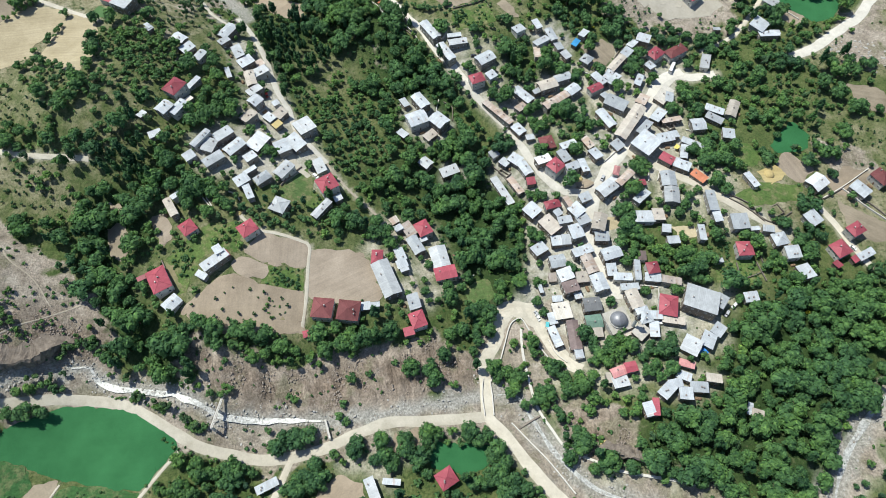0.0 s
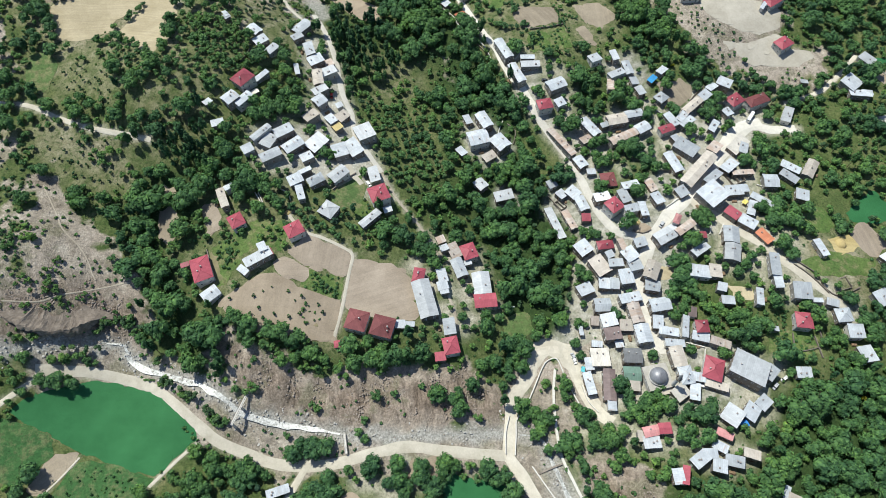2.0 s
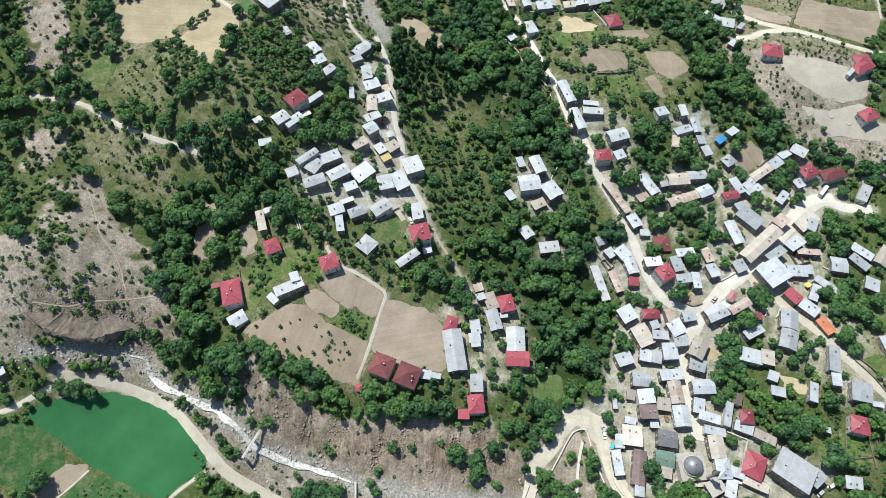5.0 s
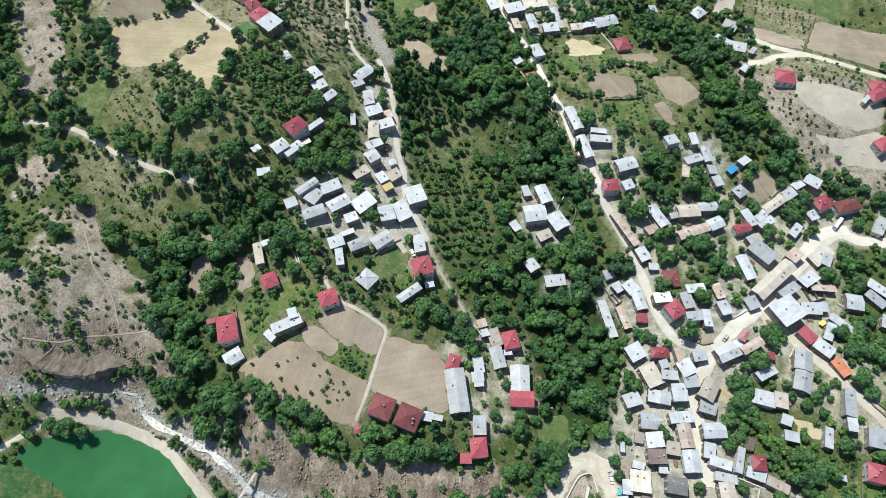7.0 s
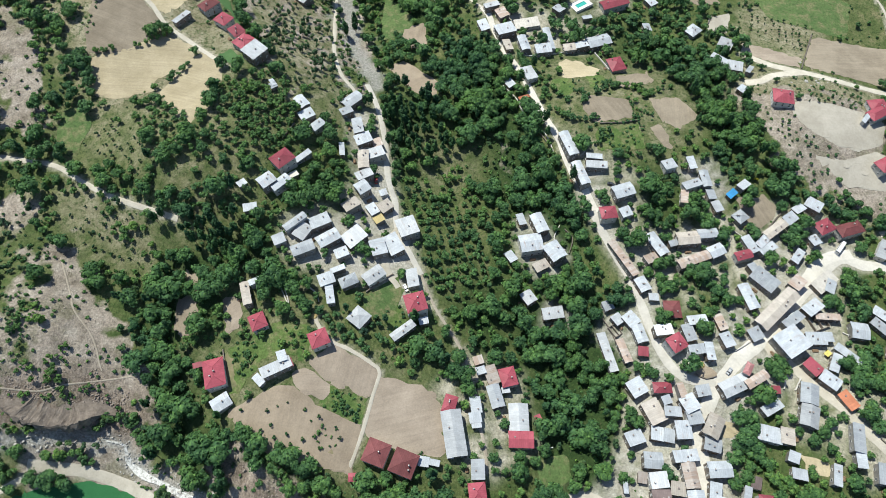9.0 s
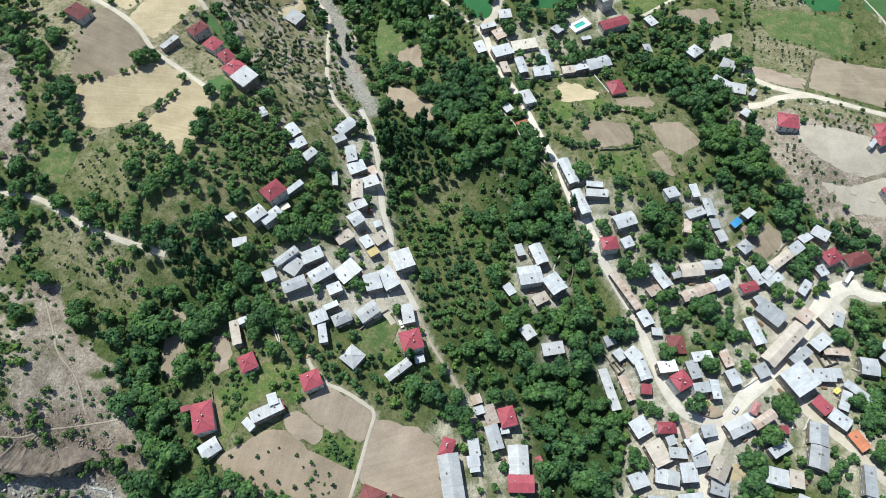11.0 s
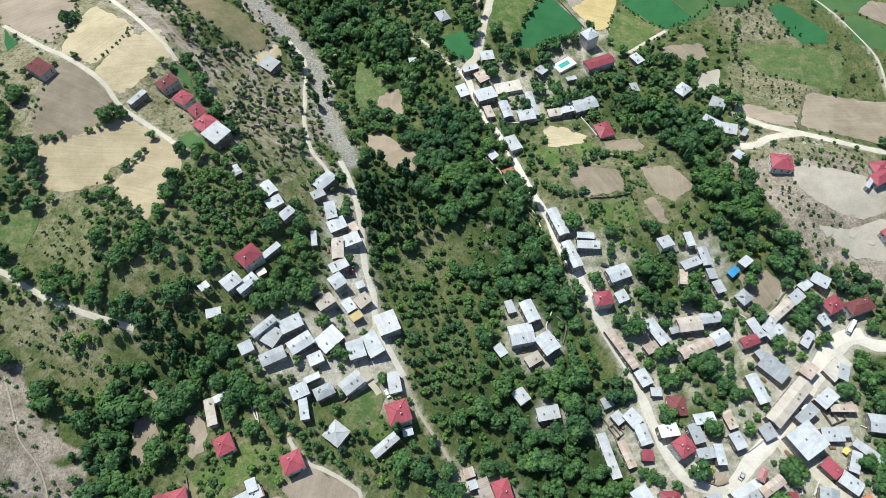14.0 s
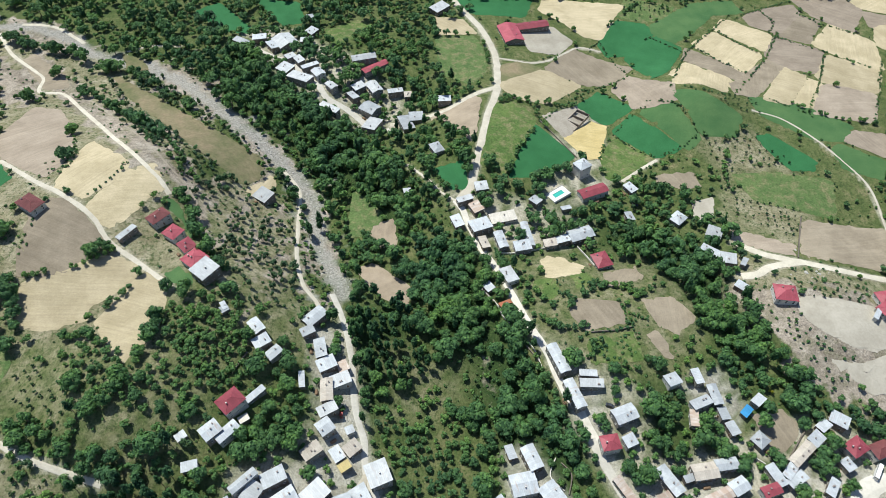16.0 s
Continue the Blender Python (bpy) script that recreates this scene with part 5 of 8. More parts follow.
house(158.8, 152.1, 68, 4.9, 4.4, 4, "F", "g")
house(196.5, 243.1, 65, 7.9, 4.7, 4, "F", "g")
house(104.8, 78.9, 8, 7.5, 4.6, 5, "G", "k")
house(111.4, 79.7, 0, 5.7, 4.9, 5, "G", "r")
house(104.2, 73.8, 0, 7.8, 5.4, 4, "F", "w")
house(99.7, 77.2, 84, 5.0, 2.5, 4, "F", "t")
house(124.1, 64.2, 31, 8.5, 5.3, 5, "F", "g")
house(129.4, 66.6, -1, 6.7, 3.9, 5, "F", "g")
house(132.7, 60.9, -17, 6.2, 6.2, 5, "F", "g")
house(112.3, 57.3, -89, 6.7, 4.6, 5, "F", "w")
house(115.8, 57.6, 74, 8.2, 2.7, 5, "F", "r")
house(140.8, 62.7, -15, 8.5, 4.9, 4.5, "F", "g")
house(149.8, 65.4, -21, 7.3, 4.2, 6, "F", "t")
house(139.8, 75.4, -29, 7.5, 3.3, 4, "F", "k")
house(135.7, 69.7, -33, 6.9, 4.3, 4, "F", "g")
house(163.4, 48.2, 59, 5.9, 2.3, 3, "F", "g")
house(165.9, 45.2, -29, 5.4, 3.8, 4, "F", "t")
house(89.9, 93.7, 85, 4.7, 4.1, 4, "F", "g")
house(25.1, 251.6, -54, 6.4, 4.7, 4, "F", "w")
house(35.2, 228.9, -54, 7.1, 6.2, 4.5, "G", "w")
house(9.2, 47.8, 21, 8.6, 8.0, 5, "H", "r")
house(-26.2, 50.3, -78, 10.9, 4.5, 4, "F", "w")
house(-16.6, 51.8, -16, 8.2, 2.5, 3, "F", "g")
house(-76.0, 63.2, 15, 10.7, 3.7, 4, "F", "g")
house(282.0, 280.4, -9, 13.1, 5.2, 4, "F", "g")
house(-72.2, 340.5, 48, 12.3, 7.1, 5, "G", "g")
house(-74.2, 330.7, 31, 6.7, 5.5, 4, "F", "w")
house(-47.8, 280.6, 26, 3.7, 3.4, 3, "F", "g")
house(-100.2, 283.4, 48, 10.7, 9.0, 7, "H", "r")
house(-106.2, 269.5, 46, 8.1, 7.3, 5.5, "G", "g")
house(-99.4, 269.8, 49, 10.7, 5.0, 5.5, "G", "g")
house(-91.3, 289.8, 48, 9.8, 2.8, 3.5, "F", "g")
house(-97.6, 326.1, -47, 8.8, 5.4, 4.5, "G", "g")
house(-93.7, 317.9, 37, 8.0, 5.8, 4.5, "F", "g")
house(-87.3, 313.1, 50, 7.7, 5.2, 4.5, "G", "g")
house(-114.0, 332.6, 38, 3.7, 3.4, 3, "F", "g")
house(-118.2, 266.2, 43, 4.2, 4.0, 3, "F", "g")
house(-48.1, 262.3, 37, 5.2, 4.0, 4, "F", "y")
house(-66.9, 213.6, -75, 10.0, 3.6, 4.5, "F", "g")
house(-24.3, 215.0, 20, 10.2, 10.1, 9, "H", "r")
house(-51.5, 203.7, -35, 8.9, 8.6, 5, "H", "w")
house(-99.7, 196.6, -60, 8.1, 7.4, 5.5, "H", "r")
house(-116.8, 171.2, -70, 13.7, 9.4, 6.5, "H", "r")
house(-126.5, 175.1, 20, 3.8, 2.2, 4, "F", "r")
house(-111.6, 158.3, 39, 8.5, 6.7, 4, "G", "g")
house(-86.9, 174.6, 30, 14.5, 4.9, 5.5, "F", "w")
house(-84.8, 179.9, -64, 5.1, 3.9, 6, "F", "w")
house(-94.7, 168.9, -40, 5.7, 3.1, 3.5, "F", "w")
house(-80.8, 177.4, -62, 3.9, 2.0, 4.5, "F", "r")
house(-68.9, 190.1, 28, 8.8, 8.1, 6, "H", "r")
house(-29.6, 200.5, 42, 13.3, 4.2, 4, "G", "w")
house(-19.7, 207.3, 17, 4.4, 3.3, 4, "F", "g")
house(-4.0, 165.9, 77, 8.3, 5.9, 6, "H", "r")
house(-1.3, 152.2, -78, 21.5, 9.3, 5.5, "G", "w")
house(8.7, 167.7, -79, 7.6, 4.9, 4, "F", "g")
house(8.6, 161.3, 12, 5.5, 4.6, 4, "F", "g")
house(9.4, 157.8, 10, 4.3, 2.4, 3.5, "F", "w")
house(16.3, 184.2, -69, 9.5, 5.7, 5, "F", "s")
house(18.4, 173.5, -72, 11.4, 6.2, 5, "G", "g")
house(9.2, 191.2, 21, 4.5, 4.0, 4, "F", "s")
house(10.7, 186.0, 20, 4.3, 3.8, 4, "F", "g")
house(24.7, 184.2, -73, 9.3, 7.9, 6.5, "H", "r")
house(23.7, 178.0, 11, 3.7, 3.1, 3.5, "F", "w")
house(30.2, 164.2, -87, 13.2, 9.3, 5.5, "G", "w")
house(31.3, 153.4, 2, 11.7, 7.6, 5.5, "G", "r")
house(-36.3, 140.5, -17, 10.5, 10.5, 6.5, "H", "m")
house(-23.4, 136.9, -18, 11.1, 10.7, 6.5, "H", "m")
house(-14.5, 138.6, -4, 4.5, 4.0, 3, "F", "w")
house(-9.7, 138.4, -8, 4.8, 2.5, 3.5, "F", "g")
house(-46.2, 129.8, 4, 3.8, 3.3, 3, "G", "r")
house(40.3, 165.8, 26, 2.7, 2.6, 3, "F", "r")
house(10.7, 137.2, -86, 8.7, 5.8, 4.5, "F", "g")
house(10.9, 126.8, -81, 8.8, 7.6, 6, "H", "r")
house(5.2, 121.5, 3, 5.1, 4.2, 4, "F", "r")
house(9.1, 435.9, 23, 10.0, 4.6, 4.5, "F", "w")
house(16.2, 429.2, -61, 8.5, 6.6, 4.5, "F", "s")
house(18.5, 414.4, 22, 12.3, 10.0, 5.5, "F", "g")
house(4.3, 418.6, -68, 9.6, 5.8, 4, "F", "g")
house(30.8, 403.0, -74, 12.9, 5.4, 5, "G", "g")
house(43.4, 398.2, 13, 9.9, 6.9, 5, "F", "g")
house(47.2, 408.4, -79, 19.2, 4.3, 4.5, "G", "g")
house(60.7, 402.4, 13, 7.6, 5.1, 4, "F", "t")
house(68.4, 405.8, 19, 9.0, 5.5, 4.5, "F", "g")
house(80.5, 411.5, 21, 15.5, 8.8, 5.5, "G", "g")
house(34.2, 376.2, -64, 10.6, 7.4, 4.5, "F", "w")
house(22.3, 368.8, -53, 5.4, 4.9, 3.5, "F", "g")
house(87.8, 467.8, 34, 9.3, 8.4, 10, "H", "g")
house(93.4, 449.1, 24, 19.3, 7.9, 5, "G", "r")
house(54.4, 436.8, -43, 6.3, 6.3, 4, "F", "g")
house(19.8, 446.4, 12, 8.0, 6.9, 4, "F", "w")
house(74.0, 433.7, 17, 6.2, 3.2, 3, "F", "w")
house(90.4, 390.8, -71, 10.7, 9.6, 5, "H", "r")
house(-28.0, 446.2, -75, 6.4, 4.9, 3.5, "F", "w")
house(31.7, 355.5, 24, 6.8, 5.6, 4, "G", "o")
house(56.9, 321.1, -69, 17.2, 5.6, 6, "G", "g")
house(63.7, 302.4, -70, 16.1, 5.3, 5.5, "G", "g")
house(71.2, 312.4, -3, 8.7, 3.6, 4.5, "F", "w")
house(72.5, 307.2, -1, 11.7, 4.2, 4.5, "F", "w")
house(113.9, 309.6, 21, 7.0, 6.5, 4.5, "F", "g")
house(127.2, 312.1, -80, 8.2, 3.8, 4.5, "F", "g")
house(126.6, 298.7, 23, 10.6, 4.9, 4.5, "F", "g")
house(134.7, 303.1, -82, 10.9, 4.8, 4.5, "G", "g")
house(137.3, 293.8, -80, 6.2, 4.6, 4, "F", "g")
house(140.2, 286.6, -72, 6.7, 4.4, 4, "F", "g")
house(121.8, 290.8, 82, 8.3, 3.7, 4, "F", "s")
house(149.9, 295.9, 43, 6.4, 3.4, 3, "F", "B")
house(156.8, 301.3, 39, 6.7, 4.4, 4.5, "F", "w")
house(152.9, 281.5, 38, 7.2, 6.5, 4.5, "H", "g")
house(171.7, 275.3, 39, 15.6, 5.0, 5, "G", "t")
house(181.6, 283.2, 38, 7.7, 5.6, 5, "F", "g")
house(188.2, 290.5, 34, 7.0, 4.5, 4, "F", "g")
house(197.3, 293.7, -34, 8.7, 6.6, 5, "F", "g")
house(201.1, 280.2, 29, 10.1, 7.7, 6.5, "H", "r")
house(216.1, 280.5, 20, 14.8, 7.3, 6.5, "H", "m")
house(194.4, 271.8, -63, 5.8, 5.8, 4, "F", "w")
house(163.1, 266.7, 46, 8.0, 4.1, 4.5, "F", "g")
house(165.3, 263.0, 30, 10.3, 4.6, 4.5, "F", "g")
house(155.8, 264.6, -67, 10.6, 4.5, 4.5, "F", "g")
house(151.1, 257.4, 19, 9.2, 4.9, 5, "G", "r")
house(121.6, 265.3, 9, 11.9, 7.4, 5.5, "G", "t")
house(132.6, 268.8, 9, 10.7, 5.3, 5.5, "G", "g")
house(123.7, 252.9, 24, 18.5, 5.1, 5, "G", "s")
house(136.4, 259.0, 28, 8.7, 6.6, 5, "G", "g")
house(114.0, 262.4, 18, 5.1, 3.0, 4, "F", "g")
house(78.4, 277.9, 10, 8.9, 7.4, 6.5, "H", "r")
house(88.2, 279.2, 25, 5.9, 5.5, 4.5, "F", "w")
house(86.1, 252.9, -59, 23.8, 4.1, 4.5, "F", "s")
house(160.4, 243.6, -44, 13.5, 9.1, 5.5, "G", "g")
house(155.4, 250.4, -62, 4.8, 4.4, 4.5, "F", "g")
house(182.2, 260.2, 53, 9.3, 4.1, 4, "F", "g")
house(247.3, 364.2, 9, 10.7, 8.5, 6, "H", "r")
house(119.6, 455.4, -57, 8.3, 5.4, 4, "F", "g")
house(114.6, 429.6, -77, 6.9, 4.7, 4, "F", "g")
house(-172.1, 615.2, -31, 17.2, 5.6, 5, "F", "g")
house(-159.9, 623.2, 12, 11.1, 9.3, 5, "F", "g")
house(-137.9, 618.2, -53, 17.3, 16.3, 6, "G", "w")
house(-147.0, 611.2, -53, 11.9, 6.2, 5, "F", "g")
house(-121.3, 589.4, -53, 9.1, 5.8, 5, "F", "w")
house(-111.3, 581.0, 32, 13.5, 5.3, 5, "F", "g")
house(-103.7, 572.5, -52, 9.4, 8.0, 5.5, "G", "g")
house(-129.2, 594.5, 36, 7.8, 7.8, 5, "F", "w")
house(-130.4, 578.1, 61, 10.9, 10.1, 5, "F", "w")
house(-117.0, 566.9, -25, 18.4, 10.0, 5, "F", "w")
house(-91.8, 558.2, -48, 9.1, 5.9, 6, "G", "w")
house(-75.1, 551.6, -49, 9.4, 5.4, 5, "F", "g")
house(-71.6, 561.1, 40, 9.7, 6.9, 5.5, "F", "w")
house(-59.9, 563.0, -59, 13.6, 8.7, 5.5, "G", "w")
house(-61.3, 540.4, -35, 12.9, 11.4, 7, "G", "g")
house(-58.4, 523.9, 65, 13.1, 10.9, 5, "F", "w")
house(-91.1, 536.3, -34, 16.6, 4.9, 4.5, "F", "w")
house(-43.5, 561.6, 13, 11.5, 5.9, 4.5, "F", "g")
house(-33.5, 557.9, 10, 5.7, 5.7, 4, "F", "t")
house(-33.1, 523.1, -68, 15.9, 8.6, 5, "F", "g")
house(-26.0, 528.9, 6, 10.2, 8.7, 5, "F", "g")
house(-5.2, 542.8, 5, 9.4, 7.6, 5, "F", "g")
house(-70.0, 591.9, 17, 19.1, 7.6, 6, "G", "w")
house(-60.8, 584.1, 39, 22.5, 6.4, 4.5, "G", "r")
house(-118.2, 634.8, -38, 8.5, 8.3, 5, "F", "g")
house(-120.2, 620.1, 7, 10.3, 7.9, 4.5, "F", "g")
house(-11.1, 681.4, 48, 16.5, 9.8, 5, "F", "w")
house(-123.5, 661.3, -60, 6.1, 5.5, 4, "F", "g")
house(50.4, 644.1, -76, 26.5, 16.5, 5, "G", "r")
house(67.9, 658.1, 15, 32.3, 10.0, 5, "G", "r")
house(-9.8, 484.4, -62, 9.8, 7.2, 4.5, "H", "g")
house(144.9, 427.8, 43, 9.6, 7.9, 4.5, "H", "g")
house(163.7, 414.2, -27, 8.8, 8.2, 4, "F", "w")
house(156.5, 397.1, -37, 11.8, 5.9, 4.5, "F", "g")
house(164.7, 390.5, -11, 8.8, 7.2, 4.5, "F", "w")
house(173.0, 387.6, 56, 6.2, 2.6, 4, "F", "w")
house(165.5, 369.1, -44, 6.0, 4.8, 4, "F", "g")
house(187.7, 363.0, -7, 11.9, 10.5, 5.5, "H", "r")
house(236.6, 352.2, 51, 7.4, 2.2, 3.5, "F", "w")
house(-233.3, 393.9, -31, 13.6, 8.9, 5.5, "H", "m")
house(-164.6, 392.5, 52, 11.0, 7.7, 6, "H", "m")
house(-153.7, 382.4, -31, 9.1, 8.2, 6, "H", "r")
house(-143.4, 372.7, -44, 8.9, 7.3, 6, "H", "r")
house(-135.8, 362.4, -36, 11.2, 10.4, 6, "H", "r")
house(-127.8, 353.8, 55, 11.2, 10.2, 7, "F", "w")
house(-177.5, 379.2, 57, 11.4, 3.9, 3.5, "F", "w")
house(-120.7, 439.4, -34, 11.0, 9.3, 4.5, "F", "w")
house(-114.6, 334.6, -52, 4.9, 2.3, 3, "F", "w")
house(-224.3, 123.1, 38, 6.9, 3.4, 3.5, "F", "g")
house(87.0, 158.4, 21, 8.2, 6.6, 5, "F", "g")
house(96.6, 170.9, -64, 11.3, 8.0, 5, "F", "t")
house(105.2, 171.0, -1, 7.8, 4.7, 5, "F", "g")
house(109.2, 162.2, 6, 7.2, 8.2, 6, "F", "g")
house(97.7, 160.7, -8, 5.6, 6.5, 4, "F", "g")
house(103.1, 159.8, -10, 4.8, 6.0, 4, "F", "g")
house(109.6, 150.5, 8, 11.4, 5.3, 5, "F", "g")
house(122.3, 156.0, -13, 7.6, 6.0, 5, "G", "g")
house(124.1, 144.8, 6, 10.7, 7.0, 6, "G", "g")
house(121.3, 135.4, -8, 5.1, 6.9, 5, "F", "g")
house(125.8, 129.9, -14, 9.8, 4.4, 5, "F", "g")
house(135.1, 132.1, 75, 12.1, 3.1, 4.5, "F", "g")
house(143.2, 131.1, 87, 6.6, 6.4, 6, "H", "r")
house(141.8, 126.1, -17, 8.4, 4.5, 4, "F", "g")
house(150.9, 122.0, -24, 10.0, 4.3, 4.5, "F", "s")
house(140.6, 140.0, -14, 4.1, 5.2, 3.5, "F", "n")
house(94.4, 147.8, -1, 8.5, 7.3, 6, "G", "g")
house(96.2, 138.9, 9, 8.1, 6.8, 6, "F", "W")
house(96.8, 131.1, 4, 8.4, 6.7, 6, "F", "n")
house(105.0, 135.7, -5, 6.3, 5.9, 4, "F", "t")
house(110.8, 141.9, -83, 11.8, 6.3, 5.5, "G", "s")
house(112.6, 129.9, -85, 10.0, 7.6, 5.5, "G", "g")
house(99.7, 125.7, 2, 3.8, 3.4, 3.5, "F", "w")
house(104.6, 118.3, -5, 9.0, 7.4, 6, "G", "d")
house(102.6, 108.8, -5, 8.4, 7.2, 5, "G", "v")
house(102.7, 102.5, -8, 4.9, 4.6, 4, "F", "t")
house(90.5, 104.3, 82, 16.1, 5.8, 5, "G", "n")
house(80.9, 106.2, -83, 11.5, 4.0, 4.5, "F", "g")
house(88.9, 119.7, -3, 9.3, 9.8, 3.5, "F", "c")
house(88.4, 127.0, -8, 5.2, 3.0, 3.5, "F", "g")
house(81.5, 135.6, -89, 5.4, 1.9, 3, "F", "g")
house(89.6, 140.2, -7, 3.9, 4.8, 3, "F", "s")
house(127.6, 123.5, -8, 9.6, 3.8, 4.5, "F", "g")
house(127.1, 115.7, -86, 10.6, 6.8, 6, "G", "t")
house(128.7, 105.8, -86, 9.2, 6.5, 6, "H", "g")
house(135.0, 104.5, -13, 6.5, 4.2, 4.5, "F", "g")
house(131.3, 97.2, 74, 8.4, 4.5, 4, "F", "g")
house(143.5, 108.3, 66, 11.7, 9.4, 6, "H", "r")
house(143.4, 100.1, -21, 11.5, 4.0, 3.5, "F", "t")
house(124.1, 97.3, 31, 7.9, 6.5, 4, "F", "c")
house(195.5, 130.1, 80, 8.4, 8.3, 6, "H", "r")
house(198.5, 145.7, -8, 9.2, 9.0, 5, "F", "g")
house(206.3, 140.9, -5, 5.3, 2.3, 3, "F", "g")
house(213.8, 139.1, -20, 5.9, 3.6, 4, "F", "g")
house(218.0, 132.3, 1, 7.9, 7.4, 5, "H", "g")
house(222.0, 123.5, -5, 7.9, 7.0, 5, "F", "g")
house(224.8, 111.7, 6, 7.3, 8.5, 4.5, "F", "g")
house(263.9, 129.8, 17, 9.0, 6.8, 7, "H", "r")
house(250.2, 120.6, 14, 9.3, 8.8, 6, "H", "r")
house(256.6, 113.7, 17, 3.7, 3.4, 3.5, "F", "r")
house(245.2, 112.7, 18, 3.5, 3.8, 3.5, "F", "r")
house(263.6, 115.1, 15, 10.6, 4.0, 4, "F", "g")
house(161.0, 107.0, -33, 17.3, 13.9, 8, "F", "w")
house(171.4, 104.5, -47, 5.6, 7.4, 6, "F", "g")
house(164.1, 89.9, -54, 5.6, 7.6, 5, "F", "g")
house(189.4, 104.0, -4, 7.3, 5.3, 4, "F", "w")
house(180.6, 127.5, -9, 3.7, 2.5, 3, "F", "w")
house(176.6, 144.8, 77, 9.6, 3.6, 4, "F", "g")
house(160.2, 144.6, -9, 6.5, 4.8, 4, "F", "g")
house(243.2, 141.4, 20, 8.1, 8.3, 5, "F", "g")
house(257.7, 163.8, 24, 10.6, 9.4, 5, "G", "W")
house(281.3, 154.6, -65, 10.2, 8.0, 5, "G", "g")
house(217.9, 171.2, -77, 10.4, 4.2, 3.5, "F", "g")
house(204.8, 217.6, -6, 8.4, 8.5, 5, "G", "g")
house(220.4, 207.1, -22, 6.9, 8.1, 4, "F", "g")
house(196.7, 202.8, -41, 17.1, 3.7, 4, "F", "g")
house(187.7, 199.1, 64, 10.0, 3.9, 4, "F", "g")
house(188.4, 161.7, 80, 13.3, 5.2, 4.5, "F", "g")
house(187.6, 151.6, 85, 6.9, 4.0, 4.5, "F", "g")
house(231.7, 225.6, 53, 13.2, 6.1, 4.5, "G", "t")
house(220.4, 227.5, -38, 11.4, 5.7, 4, "F", "g")
house(217.2, 220.7, -47, 10.5, 4.6, 4, "F", "g")
house(233.0, 269.2, 60, 12.7, 5.2, 4, "F", "w")
house(278.9, 289.2, 36, 11.0, 10.1, 5, "F", "g")
house(286.9, 281.1, -13, 6.3, 4.2, 3.5, "F", "w")
house(296.7, 308.9, -58, 9.2, 6.6, 4, "F", "w")
house(251.0, 294.0, -14, 4.4, 3.0, 3, "F", "w")
house(35.9, 259.7, 13, 12.1, 10.3, 7, "G", "g")
house(40.6, 272.2, -67, 12.0, 6.6, 7, "G", "g")
house(49.0, 255.0, -56, 10.5, 8.9, 7, "G", "g")
house(30.8, 276.3, -71, 7.0, 4.0, 4, "F", "g")
house(41.9, 247.7, 32, 8.0, 5.1, 3.5, "F", "t")
house(87.1, 291.7, 22, 11.6, 8.0, 5, "G", "g")
house(104.5, 261.2, -59, 14.4, 5.9, 5, "G", "g")
house(101.2, 253.2, 26, 6.9, 5.1, 4, "F", "s")
house(48.3, 221.1, 12, 10.9, 6.1, 5, "F", "w")
house(76.6, 201.9, -74, 21.4, 4.5, 3, "F", "w")
house(108.6, 204.0, 32, 8.3, 8.1, 8, "H", "r")
house(103.7, 211.9, 10, 8.9, 5.7, 5, "F", "W")
house(115.6, 210.1, -75, 8.8, 5.1, 5, "F", "g")
house(120.5, 217.1, 10, 9.7, 4.8, 5, "F", "g")
house(117.9, 200.8, 11, 7.7, 4.5, 6, "F", "g")
house(124.7, 200.6, -86, 9.0, 4.1, 4.5, "F", "g")
house(132.8, 217.1, -71, 8.3, 4.1, 3, "F", "s")
house(134.1, 207.0, -69, 7.4, 5.7, 4.5, "F", "g")
house(163.0, 226.1, 44, 29.2, 7.5, 7, "G", "t")
house(177.9, 243.2, 44, 8.1, 6.3, 5, "F", "s")
house(166.0, 207.7, -57, 13.0, 13.2, 8, "F", "g")
house(170.3, 220.7, 37, 11.8, 4.7, 6, "F", "g")
house(149.8, 232.7, -73, 14.5, 5.7, 5, "G", "g")
house(-89.5, 250.3, 46, 12.9, 3.7, 5, "G", "g")
house(-85.2, 246.2, 63, 8.9, 6.7, 4, "F", "w")
house(-77.4, 253.2, 30, 10.3, 7.2, 5, "F", "g")
house(-83.7, 236.7, 28, 11.4, 6.0, 5, "G", "g")
house(-72.1, 244.5, 37, 11.6, 6.9, 5, "G", "g")
house(-59.3, 247.9, 47, 11.7, 8.6, 5, "F", "W")
house(-64.5, 237.8, 28, 6.6, 5.7, 4, "F", "g")
house(-96.2, 240.0, 30, 5.9, 5.3, 4, "F", "g")
house(-46.4, 244.4, -68, 9.2, 7.9, 5, "F", "g")
house(-38.9, 248.2, -59, 11.9, 7.6, 4.5, "F", "g")
house(-32.6, 260.2, 24, 10.3, 11.7, 6, "F", "w")
house(-46.9, 227.7, 42, 10.8, 7.0, 5, "G", "w")
house(-58.9, 222.3, 29, 8.8, 5.7, 5, "H", "g")
house(-69.7, 221.4, 26, 7.7, 6.0, 5, "F", "g")
house(-65.1, 228.2, 28, 7.2, 2.7, 4, "F", "w")
house(-27.3, 230.0, -76, 10.1, 5.6, 4.5, "F", "w")
house(-63.2, 267.0, 39, 8.9, 6.3, 5, "F", "t")
house(-58.7, 279.3, 40, 6.9, 7.5, 6, "G", "g")
house(-52.0, 267.6, 37, 5.0, 7.4, 4, "F", "g")
